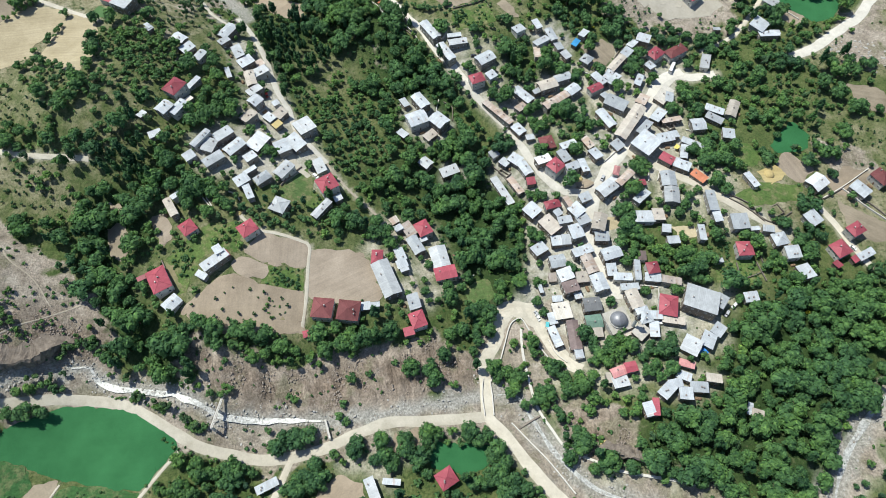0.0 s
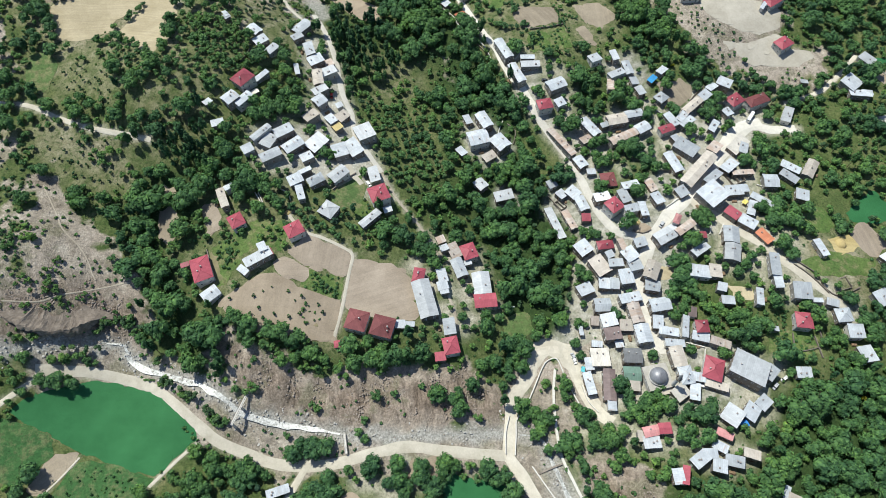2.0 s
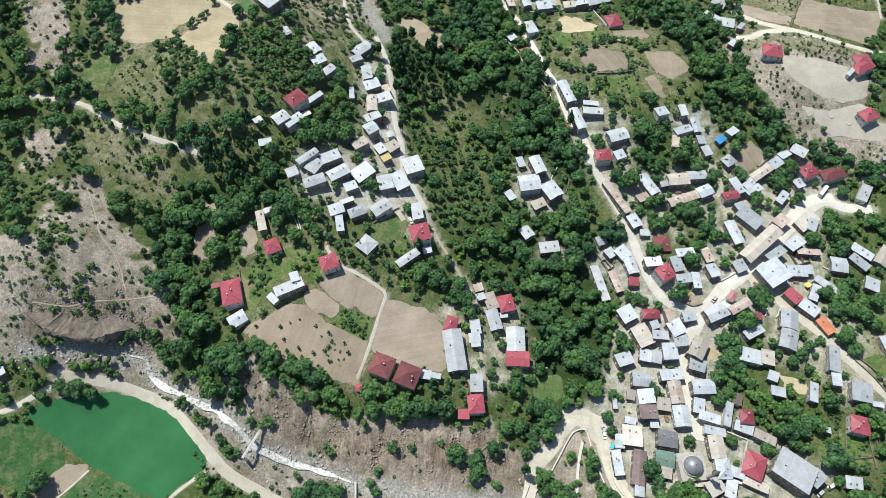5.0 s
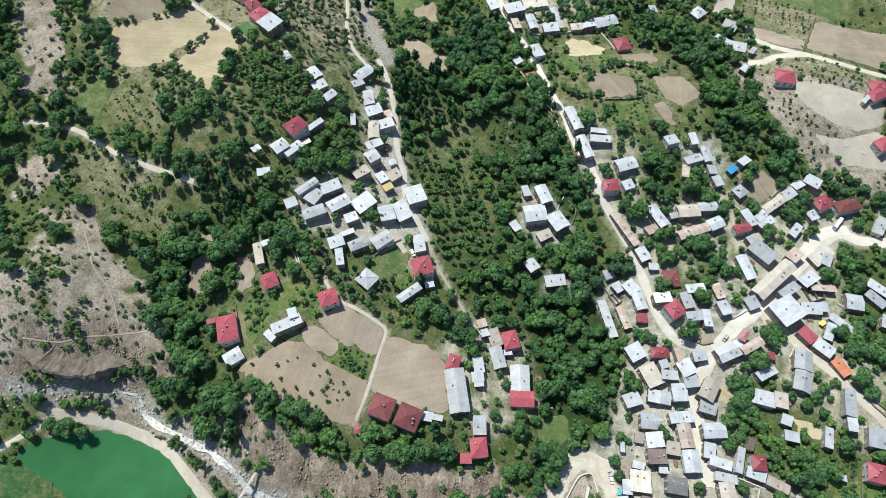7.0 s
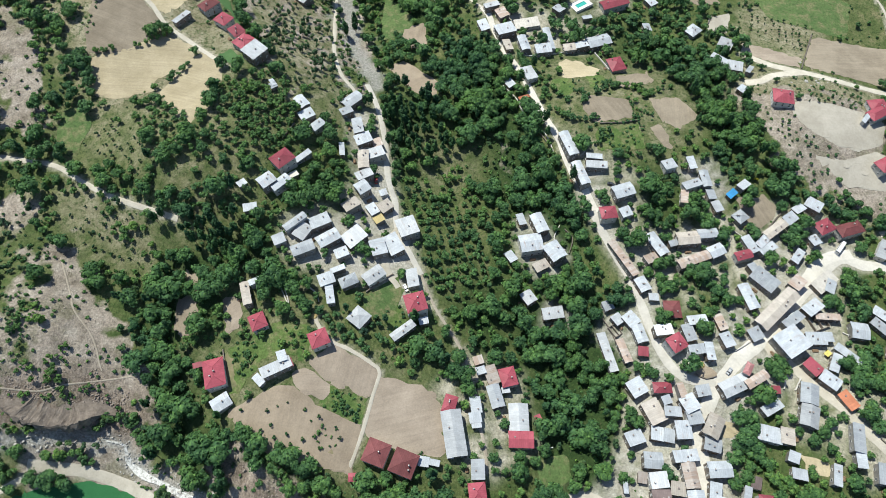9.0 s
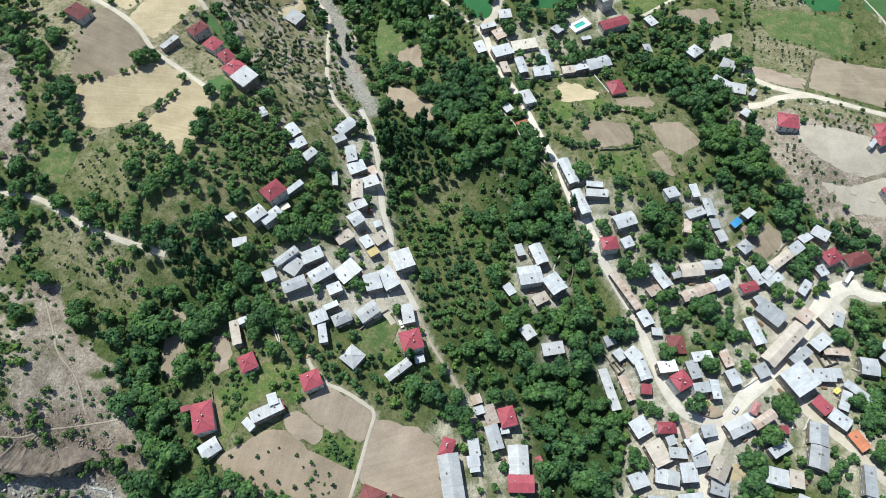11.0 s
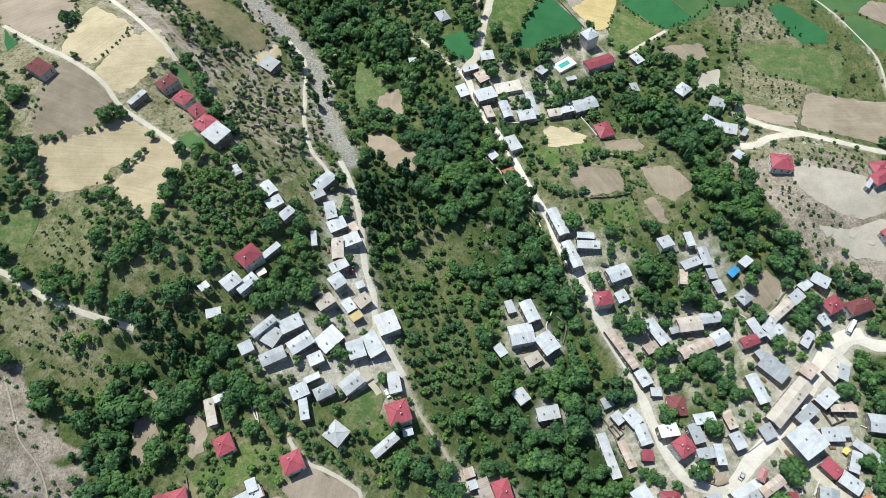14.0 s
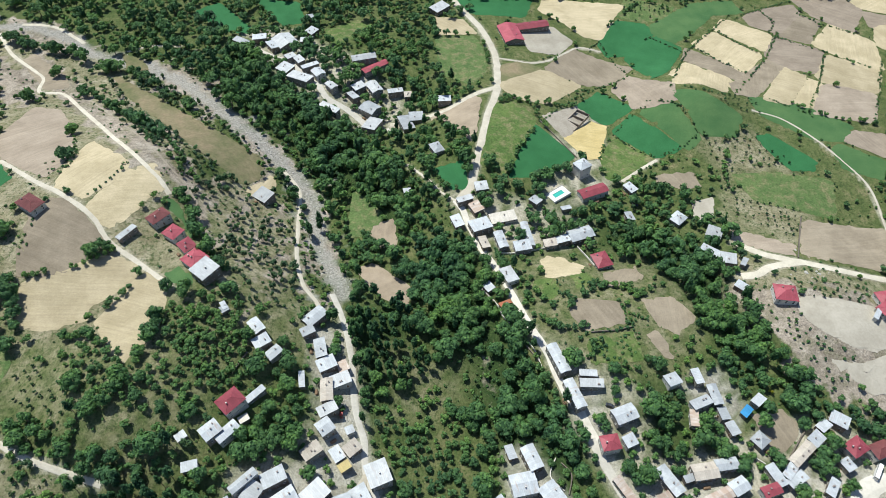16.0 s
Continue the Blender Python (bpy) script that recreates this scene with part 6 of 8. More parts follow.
house(-45.6, 271.5, 43, 7.3, 5.9, 4, "F", "t")
house(-59.0, 288.8, 31, 9.1, 5.8, 4.5, "F", "w")
house(-60.6, 298.9, -81, 12.0, 5.9, 4.5, "G", "t")
house(-54.8, 305.9, 25, 9.6, 7.2, 4.5, "F", "w")
house(-62.5, 313.4, 29, 9.1, 6.6, 4.5, "F", "g")
house(-54.9, 314.4, 28, 5.3, 6.3, 3, "F", "s")
house(-66.6, 321.8, -74, 10.8, 5.6, 4.5, "F", "g")
house(-72.8, 302.4, -79, 8.6, 2.5, 3, "F", "w")
house(-112.7, 254.7, 15, 6.6, 4.1, 3, "F", "g")
house(-94.1, 277.4, 36, 4.2, 3.4, 3, "F", "c")
house(-108.0, 210.3, -69, 12.3, 3.9, 5, "G", "t")
house(-104.2, 217.2, 32, 6.7, 3.1, 4.5, "F", "g")
house(32.9, 422.4, 16, 16.3, 7.4, 3, "F", "c")
house(20.6, 402.1, -71, 9.0, 4.7, 3.5, "F", "t")

# ---- trees ----
def crown_mesh(r, radius, height, base, lumps, cards, size):
    """Leaf cards spread over a few overlapping lumps, round a dark core. Returns vertices, faces."""
    verts, faces = [], []
    centres = []
    for i in range(lumps):
        a, rr = r.uniform(0, 6.28), radius * 0.64 * math.sqrt(r.random())
        hz = base + height * (0.25 + 0.5 * r.random()) * (1.0 - 0.35 * rr / radius) + 0.1 * height
        centres.append((rr * math.cos(a), rr * math.sin(a), hz, radius * r.uniform(0.30, 0.50), height * r.uniform(0.18, 0.32)))
    for k in range(cards):
        cx, cy, cz, sr, sh = centres[k % lumps]
        d = Vector((r.gauss(0, 1), r.gauss(0, 1), r.gauss(0.35, 0.9))).normalized()
        q = r.uniform(0.82, 1.14)
        p = Vector((cx + d.x * sr * q, cy + d.y * sr * q, cz + d.z * sh * q))
        nrm = (d + Vector((r.gauss(0, 0.26), r.gauss(0, 0.26), r.gauss(0.2, 0.26)))).normalized()
        u = nrm.orthogonal().normalized()
        u = (Matrix.Rotation(r.uniform(0, 6.28), 3, nrm) @ u) * size * r.uniform(0.7, 1.3)
        v = nrm.cross(u) * r.uniform(0.6, 0.95)
        n = len(verts)
        verts += [p - u * 0.55 - v * 0.4, p + u * 0.6 - v * 0.2, p - u * 0.05 + v * 0.65]
        faces.append((n, n + 1, n + 2))
    for cx, cy, cz, sr, sh in centres:
        n = len(verts)
        verts.append(Vector((cx, cy, cz + sh * 0.78)))
        for up, out in ((0.55, 0.55), (-0.15, 0.78)):
            for j in range(5):
                a, q = j * 1.2566 + (0.6 if up > 0 else 0), r.uniform(0.88, 1.08)
                verts.append(Vector((cx + math.cos(a) * sr * out * q, cy + math.sin(a) * sr * out * q, cz + sh * up)))
        for j in range(5):
            k = (j + 1) % 5
            faces += [(n, n + 1 + j, n + 1 + k), (n + 1 + j, n + 6 + j, n + 6 + k, n + 1 + k)]
    return [tuple(v) for v in verts], faces


def trunk_mesh(r, radius, height, spread):
    """A tapered trunk with a few limbs."""
    verts, faces = [], []

    def limb(a, b, ra, rb):
        n = len(verts)
        ax = (Vector(b) - Vector(a)).normalized()
        u = ax.orthogonal().normalized()
        v = ax.cross(u)
        for c, rad in ((Vector(a), ra), (Vector(b), rb)):
            for j in range(5):
                verts.append(tuple(c + (u * math.cos(j * 1.2566) + v * math.sin(j * 1.2566)) * rad))
        for j in range(5):
            faces.append((n + j, n + (j + 1) % 5, n + 5 + (j + 1) % 5, n + 5 + j))

    limb((0, 0, -0.6), (0.1, 0, height * 0.45), radius, radius * 0.7)
    for j in range(3):
        a = j * 2.1 + r.random()
        limb((0.1, 0, height * 0.42), (math.cos(a) * spread, math.sin(a) * spread, height * 0.8), radius * 0.55, radius * 0.15)
    return verts, faces


TREES = []
KINDS = {}


def tree_kind(sort, leaf, radius, height, base, lumps, cards, size, count):
    for _ in range(count):
        r = random.Random(len(TREES) * 13 + 1)
        KINDS.setdefault(sort, []).append(len(TREES))
        TREES.append((crown_mesh(r, radius, height, base, lumps, cards, size), ([], []) if sort in ("weed", "shrub") else trunk_mesh(r, radius * 0.07, base + height * 0.8, radius * 0.5), leaf, radius))


tree_kind("walnut", LEAF, 5.0, 7.0, 1.4, 12, 360, 1.2, 6)
tree_kind("fruit", LEAF_LIGHT, 2.6, 3.4, 0.7, 5, 125, 0.92, 5)
tree_kind("poplar", LEAF_DARK, 2.4, 12.0, 1.2, 9, 240, 1.05, 3)
tree_kind("willow", LEAF_GREY, 2.6, 5.5, 0.8, 5, 150, 0.9, 3)
tree_kind("shrub", LEAF, 1.3, 1.5, 0.1, 3, 40, 0.7, 3)
tree_kind("young", LEAF_DARK, 1.2, 1.8, 0.4, 3, 40, 0.65, 2)
tree_kind("golden", LEAF_YELLOW, 2.4, 3.4, 0.9, 6, 90, 0.85, 1)
tree_kind("weed", LEAF_LIGHT, 1.0, 0.9, 0.0, 1, 20, 0.7, 3)
tree_kind("walnut_far", LEAF, 5.0, 7.0, 1.4, 7, 190, 1.75, 4)
tree_kind("fruit_far", LEAF_LIGHT, 2.6, 3.4, 0.7, 4, 70, 1.25, 3)

TREE_WORDS = {
    "walnut": ("broad dark green leafy tree with a rounded crown", "tree"), "fruit": ("small bright green fruit tree in a garden", "tree"),
    "poplar": ("tall narrow dark green poplar", "tree"), "willow": ("grey-green willow on stony ground", "tree"),
    "shrub": ("low green shrub on dry ground", "shrub"), "young": ("young dark green sapling in an orchard", "tree"),
    "golden": ("small tree with yellow-green leaves", "tree"),
}
PLANTED = []


def plant(sort, x, y, scale=1.0):
    PLANTED.append((sort, x, y, scale))


class Grid:
    """Keeps planted places apart."""

    def __init__(self, cell):
        self.cell, self.seen = cell, {}

    def free(self, x, y, gap):
        i, j = int(x // self.cell), int(y // self.cell)
        for a in (i - 1, i, i + 1):
            for b in (j - 1, j, j + 1):
                for u, v, g in self.seen.get((a, b), ()):
                    if math.hypot(u - x, v - y) < (gap + g) * 0.5:
                        return False
        return True

    def put(self, x, y, gap):
        self.seen.setdefault((int(x // self.cell), int(y // self.cell)), []).append((x, y, gap))


def blocked(xs, ys, margin):
    """Where houses, ways, streams and fields leave no room for a tree."""
    out = np.zeros(xs.shape, bool)
    for x, y, turn, w, d in HOUSES:
        near = (np.abs(xs - x) < 30) & (np.abs(ys - y) < 30)
        i = np.nonzero(near)[0]
        if not len(i):
            continue
        c, s = math.cos(radians(turn)), math.sin(radians(turn))
        u, v = (xs[i] - x) * c + (ys[i] - y) * s, -(xs[i] - x) * s + (ys[i] - y) * c
        out[i] |= (np.abs(u) < w / 2 + margin[i]) & (np.abs(v) < d / 2 + margin[i])
    for width, pts in WAYS + STREAMS:
        out |= edge_distance(xs, ys, pts) < width / 2 + margin * (0.6 if width > 3 else 0.3)
    for sort, poly in FIELDS:
        out |= inside(xs, ys, poly) | (edge_distance(xs, ys, poly, True) < margin * 0.3)
    return out


def grow_woods():
    r = np.random.RandomState(5)
    n = 95000
    xs, ys = r.uniform(-400, 430, n), r.uniform(-30, 740, n)
    d = zone_mask(xs, ys, [p for s, p in ZONES if s == "dust"], 4)
    bare = zone_mask(xs, ys, [p for s, p in ZONES if s in ("bare", "cliff")], 6)
    open_ = zone_mask(xs, ys, [p for s, p in ZONES if s == "open"], 6)
    scrub = zone_mask(xs, ys, [p for s, p in ZONES if s == "scrub"], 6)
    wood = zone_mask(xs, ys, [p for s, p in ZONES if s == "wood"], 6)
    patch = wobble(xs, ys, 60, 9)
    glade, clump = wobble(xs, ys, 34, 14), wobble(xs, ys, 20, 15)
    clear = zone_mask(xs, ys, [p for s, p in ZONES if s == "clear"], 2)
    yard = zone_mask(xs, ys, [p for s, p in ZONES if s == "yard"], 2)
    paved = zone_mask(xs, ys, [p for s, p in ZONES if s == "paved"], 4)
    roll = r.rand(n)
    pick = r.rand(n)
    sorts, gaps, sizes = [], np.zeros(n), np.zeros(n)
    for i in range(n):
        if paved[i] > 0.5:
            s, gap, keep = ("fruit" if pick[i] < 0.7 else "walnut"), 5.0, 0.16
        elif yard[i] > 0.5:
            s, gap, keep = ("fruit" if pick[i] < 0.75 else "shrub"), 4.2, 0.75
        elif bare[i] > 0.5:
            s, gap, keep = ("shrub" if pick[i] < 0.88 else "fruit"), 2.6, 0.45 if clump[i] > 0.42 else 0.03
        elif scrub[i] > 0.5:
            s, gap, keep = ("willow" if pick[i] < 0.4 else "fruit" if pick[i] < 0.5 else "shrub"), 2.9, 0.8 if clump[i] > -0.3 else 0.25
        elif open_[i] > 0.5:
            s, gap, keep = ("fruit" if pick[i] < 0.6 else "shrub"), 5.0, 0.05
        elif d[i] > 0.5:
            s, gap, keep = ("fruit" if pick[i] < 0.5 else "walnut"), 5.0, 0.5
        else:
            dense = wood[i] > 0.5
            s = "walnut" if pick[i] < (0.84 if dense else 0.50 + 0.25 * patch[i]) else ("fruit" if pick[i] < 0.9 else ("willow" if pick[i] < 0.95 else "poplar"))
            gap, keep = {"walnut": 6.5 if dense else 6.4, "fruit": 4.1, "willow": 4.6, "poplar": 4.5}[s], 0.97 if dense or glade[i] < 0.30 else 0.12
        sizes[i] = {"walnut": 0.58 + 0.25 * roll[i] * roll[i], "fruit": 0.75, "poplar": 0.8, "willow": 0.7, "shrub": 0.7}[s] + 0.5 * roll[i]
        if s == "walnut" and wood[i] > 0.5:
            sizes[i] *= 1.2
        if scrub[i] > 0.5:
            sizes[i] *= 0.75
        gaps[i] = gap * (0.75 + 0.4 * roll[i]) if r.rand() < keep and clear[i] < 0.5 else -1
        sorts.append(s)
    base = {"walnut": 4.2, "fruit": 2.3, "poplar": 1.8, "willow": 2.5, "shrub": 1.2}
    margin = np.array([base[s] for s in sorts]) * sizes * 0.75
    gaps = np.where((xs < -235 - 0.24 * ys) | (xs > 300 + 0.16 * ys), np.where(r.rand(n) < 0.08, gaps, -1), gaps)
    ok = (gaps > 0) & ~blocked(xs, ys, margin)
    grid = Grid(9)
    for sort, x, y, scale in PLANTED:
        grid.put(x, y, 3.0)
    for i in np.nonzero(ok)[0]:
        if grid.free(xs[i], ys[i], gaps[i]):
            grid.put(xs[i], ys[i], gaps[i])
            plant(sorts[i], xs[i], ys[i], sizes[i])


def orchard(sort, step, keep, *poly):
    """Trees in rows over a plot."""
    r = random.Random(len(PLANTED))
    loose = 0.9 if sort in ("fruit", "walnut") else 0.4
    p = np.array(poly, float)
    u = (p[1] - p[0]) / np.linalg.norm(p[1] - p[0])
    v = np.array([-u[1], u[0]])
    c = p.mean(axis=0)
    for i in range(-30, 31):
        for j in range(-30, 31):
            q = c + u * (i * step + r.gauss(0, loose)) + v * (j * step * 1.15 + r.gauss(0, loose))
            if r.random() < keep and inside(q[0], q[1], poly):
                plant(sort, q[0], q[1], r.uniform(0.55, 1.25))


def hedge(sort, *pts):
    """A row of growth along a line."""
    r = random.Random(len(PLANTED) + 1)
    for x, y in smooth_line(pts, {"shrub": 2.4, "fruit": 3.6, "walnut": 6.0}[sort]):
        if r.random() < 0.8:
            plant(sort, x + r.gauss(0, 0.6), y + r.gauss(0, 0.6), r.uniform(0.6, 1.25))


def cluster(sort, spread, count, x, y):
    """A group of trees round a place."""
    r = random.Random(len(PLANTED) + 2)
    for _ in range(count):
        px, py = x + r.gauss(0, 0.5) * spread, y + r.gauss(0, 0.5) * spread
        if not any(k in "oGwegh" and inside(px, py, p) for k, p in FIELDS):
            plant(sort, px, py, r.uniform(0.6, 1.1))


orchard("young", 5.5, 0.7, (-106, 154), (-83, 166), (-71, 160), (-49, 152), (-51, 135), (-69, 138), (-88, 142))
orchard("young", 4.6, 0.9, (186, 454), (233, 444), (218, 413), (183, 432))
orchard("young", 5.5, 0.8, (179, 507), (219, 516), (239, 499), (238, 482), (192, 474))
orchard("young", 4.5, 0.8, (191, 544), (231, 559), (239, 540), (213, 531))
orchard("young", 5.0, 0.75, (-216, 258), (-176, 247), (-155, 223), (-182, 224), (-204, 234))
orchard("young", 5, 0.6, (201, 378), (245, 375), (235, 356), (198, 363))
orchard("fruit", 5.0, 0.85, (-23, 230), (2, 242), (19, 206), (-5, 202))
orchard("fruit", 5.0, 0.9, (-195, 315), (-163, 316), (-149, 299), (-172, 288))
orchard("fruit", 5.0, 0.9, (-133, 296), (-114, 310), (-99, 304), (-116, 286))
orchard("fruit", 5.0, 0.8, (-196, 253), (-171, 249), (-157, 235), (-183, 235))
orchard("young", 4.5, 0.8, (296, 212), (319, 194), (310, 178), (284, 192))
hedge("shrub", (-254, 483), (-229, 441), (-229, 423))
hedge("fruit", (-164, 353), (-171, 335), (-179, 327))
hedge("fruit", (-223, 349), (-204, 354), (-181, 368))
hedge("shrub", (-193, 432), (-197, 418), (-207, 401))
hedge("shrub", (64, 518), (87, 549), (108, 571), (123, 581))
hedge("shrub", (104, 573), (128, 584), (150, 602))
hedge("shrub", (129, 649), (121, 641), (105, 635), (76, 614))
hedge("shrub", (168, 559), (186, 549), (215, 551))
hedge("shrub", (147, 552), (167, 536), (179, 509))
hedge("shrub", (174, 576), (197, 624), (221, 654), (253, 689))
hedge("fruit", (154, 683), (167, 701), (184, 708), (197, 696))
hedge("shrub", (240, 559), (258, 547), (272, 538))
hedge("shrub", (104, 486), (115, 513), (136, 539), (146, 544))
hedge("fruit", (59, 506), (45, 480), (39, 462))
hedge("shrub", (256, 684), (276, 698), (321, 721))
hedge("shrub", (289, 663), (255, 608), (217, 558))
hedge("shrub", (367, 626), (339, 572), (317, 533))
hedge("shrub", (269, 541), (294, 583), (322, 639))
hedge("fruit", (36, 538), (56, 543), (64, 521))
hedge("fruit", (187, 463), (189, 479), (196, 498))
hedge("walnut", (20, 471), (38, 462), (57, 456), (71, 466))
hedge("shrub", (120, 520), (142, 494), (164, 500), (177, 509))
hedge("shrub", (144, 604), (129, 647))
hedge("shrub", (174, 655), (196, 632))
hedge("fruit", (25, 669), (29, 607), (36, 580))
hedge("fruit", (48, 350), (60, 341), (75, 340))
hedge("fruit", (77, 362), (90, 371), (106, 364))
hedge("shrub", (-150, 124), (-135, 117), (-118, 106))
hedge("shrub", (-124, 96), (-108, 84), (-98, 79))
hedge("fruit", (-108, 141), (-87, 134), (-66, 121), (-44, 117), (-26, 119), (-5, 123))
cluster("walnut", 9, 6, 15, 101)
cluster("poplar", 6, 5, -108, 123)
cluster("walnut", 6, 4, -70, 82)
cluster("walnut", 6, 4, -60, 82)
cluster("walnut", 6, 4, -29, 69)
cluster("walnut", 6, 4, -21, 75)
cluster("fruit", 4, 4, -96, 84)
cluster("fruit", 4, 4, -137, 119)
cluster("fruit", 4, 4, -124, 112)
cluster("fruit", 4, 4, -110, 99)
cluster("fruit", 4, 4, -186, 132)
cluster("fruit", 4, 4, -179, 132)
cluster("fruit", 4, 4, 76, 62)
cluster("fruit", 4, 4, 61, 95)
cluster("fruit", 4, 4, -35, 87)
cluster("fruit", 4, 4, -107, 97)
cluster("fruit", 4, 4, -90, 111)
cluster("walnut", 9, 7, 22, 66)
cluster("walnut", 9, 7, 8, 71)
cluster("walnut", 9, 7, 33, 52)
cluster("walnut", 9, 7, 52, 91)
cluster("walnut", 9, 7, -8, 62)
cluster("fruit", 4, 3, 68, 110)
cluster("fruit", 4, 3, 68, 104)
cluster("fruit", 4, 3, 73, 95)
cluster("walnut", 6, 4, 64, 77)
cluster("walnut", 6, 4, 77, 52)
cluster("walnut", 6, 4, 77, 88)
cluster("walnut", 8, 6, 46, 117)
cluster("walnut", 8, 6, 47, 127)
cluster("walnut", 8, 6, 87, 79)
cluster("walnut", 8, 6, 102, 97)
cluster("walnut", 8, 6, 109, 92)
cluster("poplar", 9, 7, -53, 334)
cluster("poplar", 9, 7, -48, 316)
cluster("poplar", 9, 7, -33, 322)
cluster("poplar", 9, 7, -24, 314)
cluster("poplar", 9, 7, -123, 237)
cluster("poplar", 9, 7, -130, 242)
cluster("golden", 1, 1, 166, 307)
cluster("golden", 1, 1, 217, 90)
cluster("shrub", 14, 9, -217, 178)
cluster("shrub", 14, 9, -193, 169)
cluster("shrub", 14, 9, -204, 156)
cluster("shrub", 14, 9, -180, 163)
cluster("shrub", 14, 9, -213, 142)
cluster("shrub", 16, 10, 212, 388)
cluster("shrub", 16, 10, 226, 367)
cluster("shrub", 16, 10, 209, 373)
cluster("shrub", 16, 10, 171, 366)
cluster("shrub", 16, 10, -234, 426)
cluster("shrub", 16, 10, -233, 370)
cluster("poplar", 12, 9, -51, 346)
cluster("poplar", 12, 9, -44, 328)
cluster("poplar", 12, 9, -31, 340)
cluster("poplar", 12, 9, -23, 323)
cluster("poplar", 12, 9, -20, 356)
cluster("poplar", 10, 7, -124, 234)
cluster("poplar", 10, 7, -119, 246)
cluster("poplar", 10, 7, -135, 239)
cluster("poplar", 10, 7, -86, 418)
orchard("shrub", 1.7, 0.8, (-60, 168), (-45, 165), (-47, 154), (-64, 159))
orchard("shrub", 2.2, 0.6, (-112, 182), (-104, 185), (-100, 176), (-105, 164))
orchard("shrub", 2.4, 0.5, (76, 331), (97, 336), (100, 323), (77, 320))
orchard("shrub", 1.8, 0.7, (184, 138), (191, 138), (186, 118), (179, 120))
orchard("shrub", 2, 0.6, (191, 124), (201, 123), (200, 114), (190, 114))
cluster("willow", 14, 12, -237, 557)
cluster("willow", 14, 12, -210, 539)
cluster("willow", 14, 12, -175, 494)
cluster("willow", 14, 12, -149, 462)
cluster("willow", 14, 12, -132, 447)
cluster("willow", 14, 12, -191, 487)
cluster("willow", 14, 12, -148, 434)
cluster("willow", 14, 12, -114, 400)
cluster("willow", 14, 12, -95, 372)
cluster("willow", 14, 12, -121, 382)
cluster("willow", 14, 12, -163, 448)
cluster("walnut", 8, 5, -88, 72)
cluster("walnut", 8, 5, -96, 68)
cluster("walnut", 8, 5, -106, 73)
cluster("walnut", 8, 5, -53, 58)
cluster("walnut", 8, 5, -14, 58)
cluster("walnut", 8, 5, 4, 65)
cluster("walnut", 8, 5, 33, 43)
cluster("walnut", 8, 5, 36, 34)
cluster("walnut", 8, 5, -55, 64)
hedge("shrub", (94, 358), (100, 337), (103, 321))
hedge("shrub", (74, 336), (95, 339))
cluster("fruit", 4, 3, 65, 362)
cluster("fruit", 4, 3, 68, 359)
cluster("fruit", 4, 3, 81, 367)
cluster("fruit", 4, 3, 85, 370)
cluster("fruit", 4, 3, 56, 358)
cluster("fruit", 4, 3, 72, 342)
cluster("fruit", 4, 3, 104, 364)
cluster("fruit", 4, 3, 109, 367)
cluster("fruit", 4, 3, 119, 373)
cluster("fruit", 4, 3, 79, 330)
cluster("fruit", 4, 3, 73, 327)
cluster("fruit", 4, 3, 53, 360)
cluster("fruit", 4, 3, 49, 365)
cluster("fruit", 4, 3, 101, 368)
cluster("shrub", 6, 8, 62, 369)
cluster("shrub", 6, 8, 99, 345)
cluster("shrub", 6, 8, 105, 348)
cluster("shrub", 6, 8, 79, 371)
cluster("shrub", 7, 12, -215, 190)
cluster("shrub", 7, 12, -208, 186)
cluster("shrub", 7, 12, -206, 193)
cluster("shrub", 7, 12, -214, 180)
cluster("shrub", 7, 12, -210, 200)
cluster("shrub", 7, 12, -228, 223)
cluster("shrub", 7, 12, -232, 220)
cluster("shrub", 7, 12, -219, 222)
cluster("shrub", 7, 12, -216, 198)
cluster("shrub", 7, 12, -210, 194)
cluster("shrub", 4, 6, -190, 178)
cluster("shrub", 4, 6, -204, 167)
cluster("shrub", 4, 6, -195, 166)
cluster("shrub", 4, 6, -179, 162)
cluster("shrub", 4, 6, -175, 165)
cluster("shrub", 4, 6, -189, 158)
cluster("shrub", 4, 6, -194, 155)
cluster("shrub", 4, 6, -204, 155)
cluster("shrub", 4, 6, -193, 202)
cluster("shrub", 4, 6, -187, 152)
cluster("fruit", 5, 4, -195, 164)
cluster("fruit", 5, 4, -194, 168)
cluster("fruit", 5, 4, -211, 184)
cluster("fruit", 5, 4, -208, 190)
cluster("fruit", 5, 4, -165, 152)
cluster("fruit", 5, 4, -157, 150)
cluster("fruit", 5, 4, -169, 148)
cluster("fruit", 5, 4, -153, 152)
cluster("fruit", 6, 3, -110, 189)
cluster("fruit", 6, 3, -102, 192)
cluster("fruit", 6, 3, -87, 190)
cluster("fruit", 6, 3, -119, 178)
cluster("fruit", 6, 3, -75, 194)
cluster("fruit", 6, 3, -63, 195)
cluster("fruit", 6, 3, -125, 162)
orchard("young", 4.5, 0.75, (-215, 291), (-202, 304), (-174, 287), (-169, 273), (-195, 280))
cluster("walnut", 7, 4, -241, 374)
cluster("walnut", 7, 4, -246, 368)
cluster("walnut", 7, 4, -236, 290)
cluster("walnut", 7, 4, -225, 339)
cluster("walnut", 7, 4, -157, 279)
cluster("walnut", 7, 4, -150, 286)
cluster("walnut", 7, 4, -189, 367)
orchard("shrub", 2.0, 0.6, (-110, 187), (-101, 188), (-96, 179), (-101, 173), (-107, 176))
orchard("shrub", 2.2, 0.5, (-87, 196), (-78, 198), (-72, 191), (-78, 185), (-86, 187))
orchard("shrub", 2.2, 0.5, (-40, 212), (-31, 215), (-28, 201), (-36, 193))
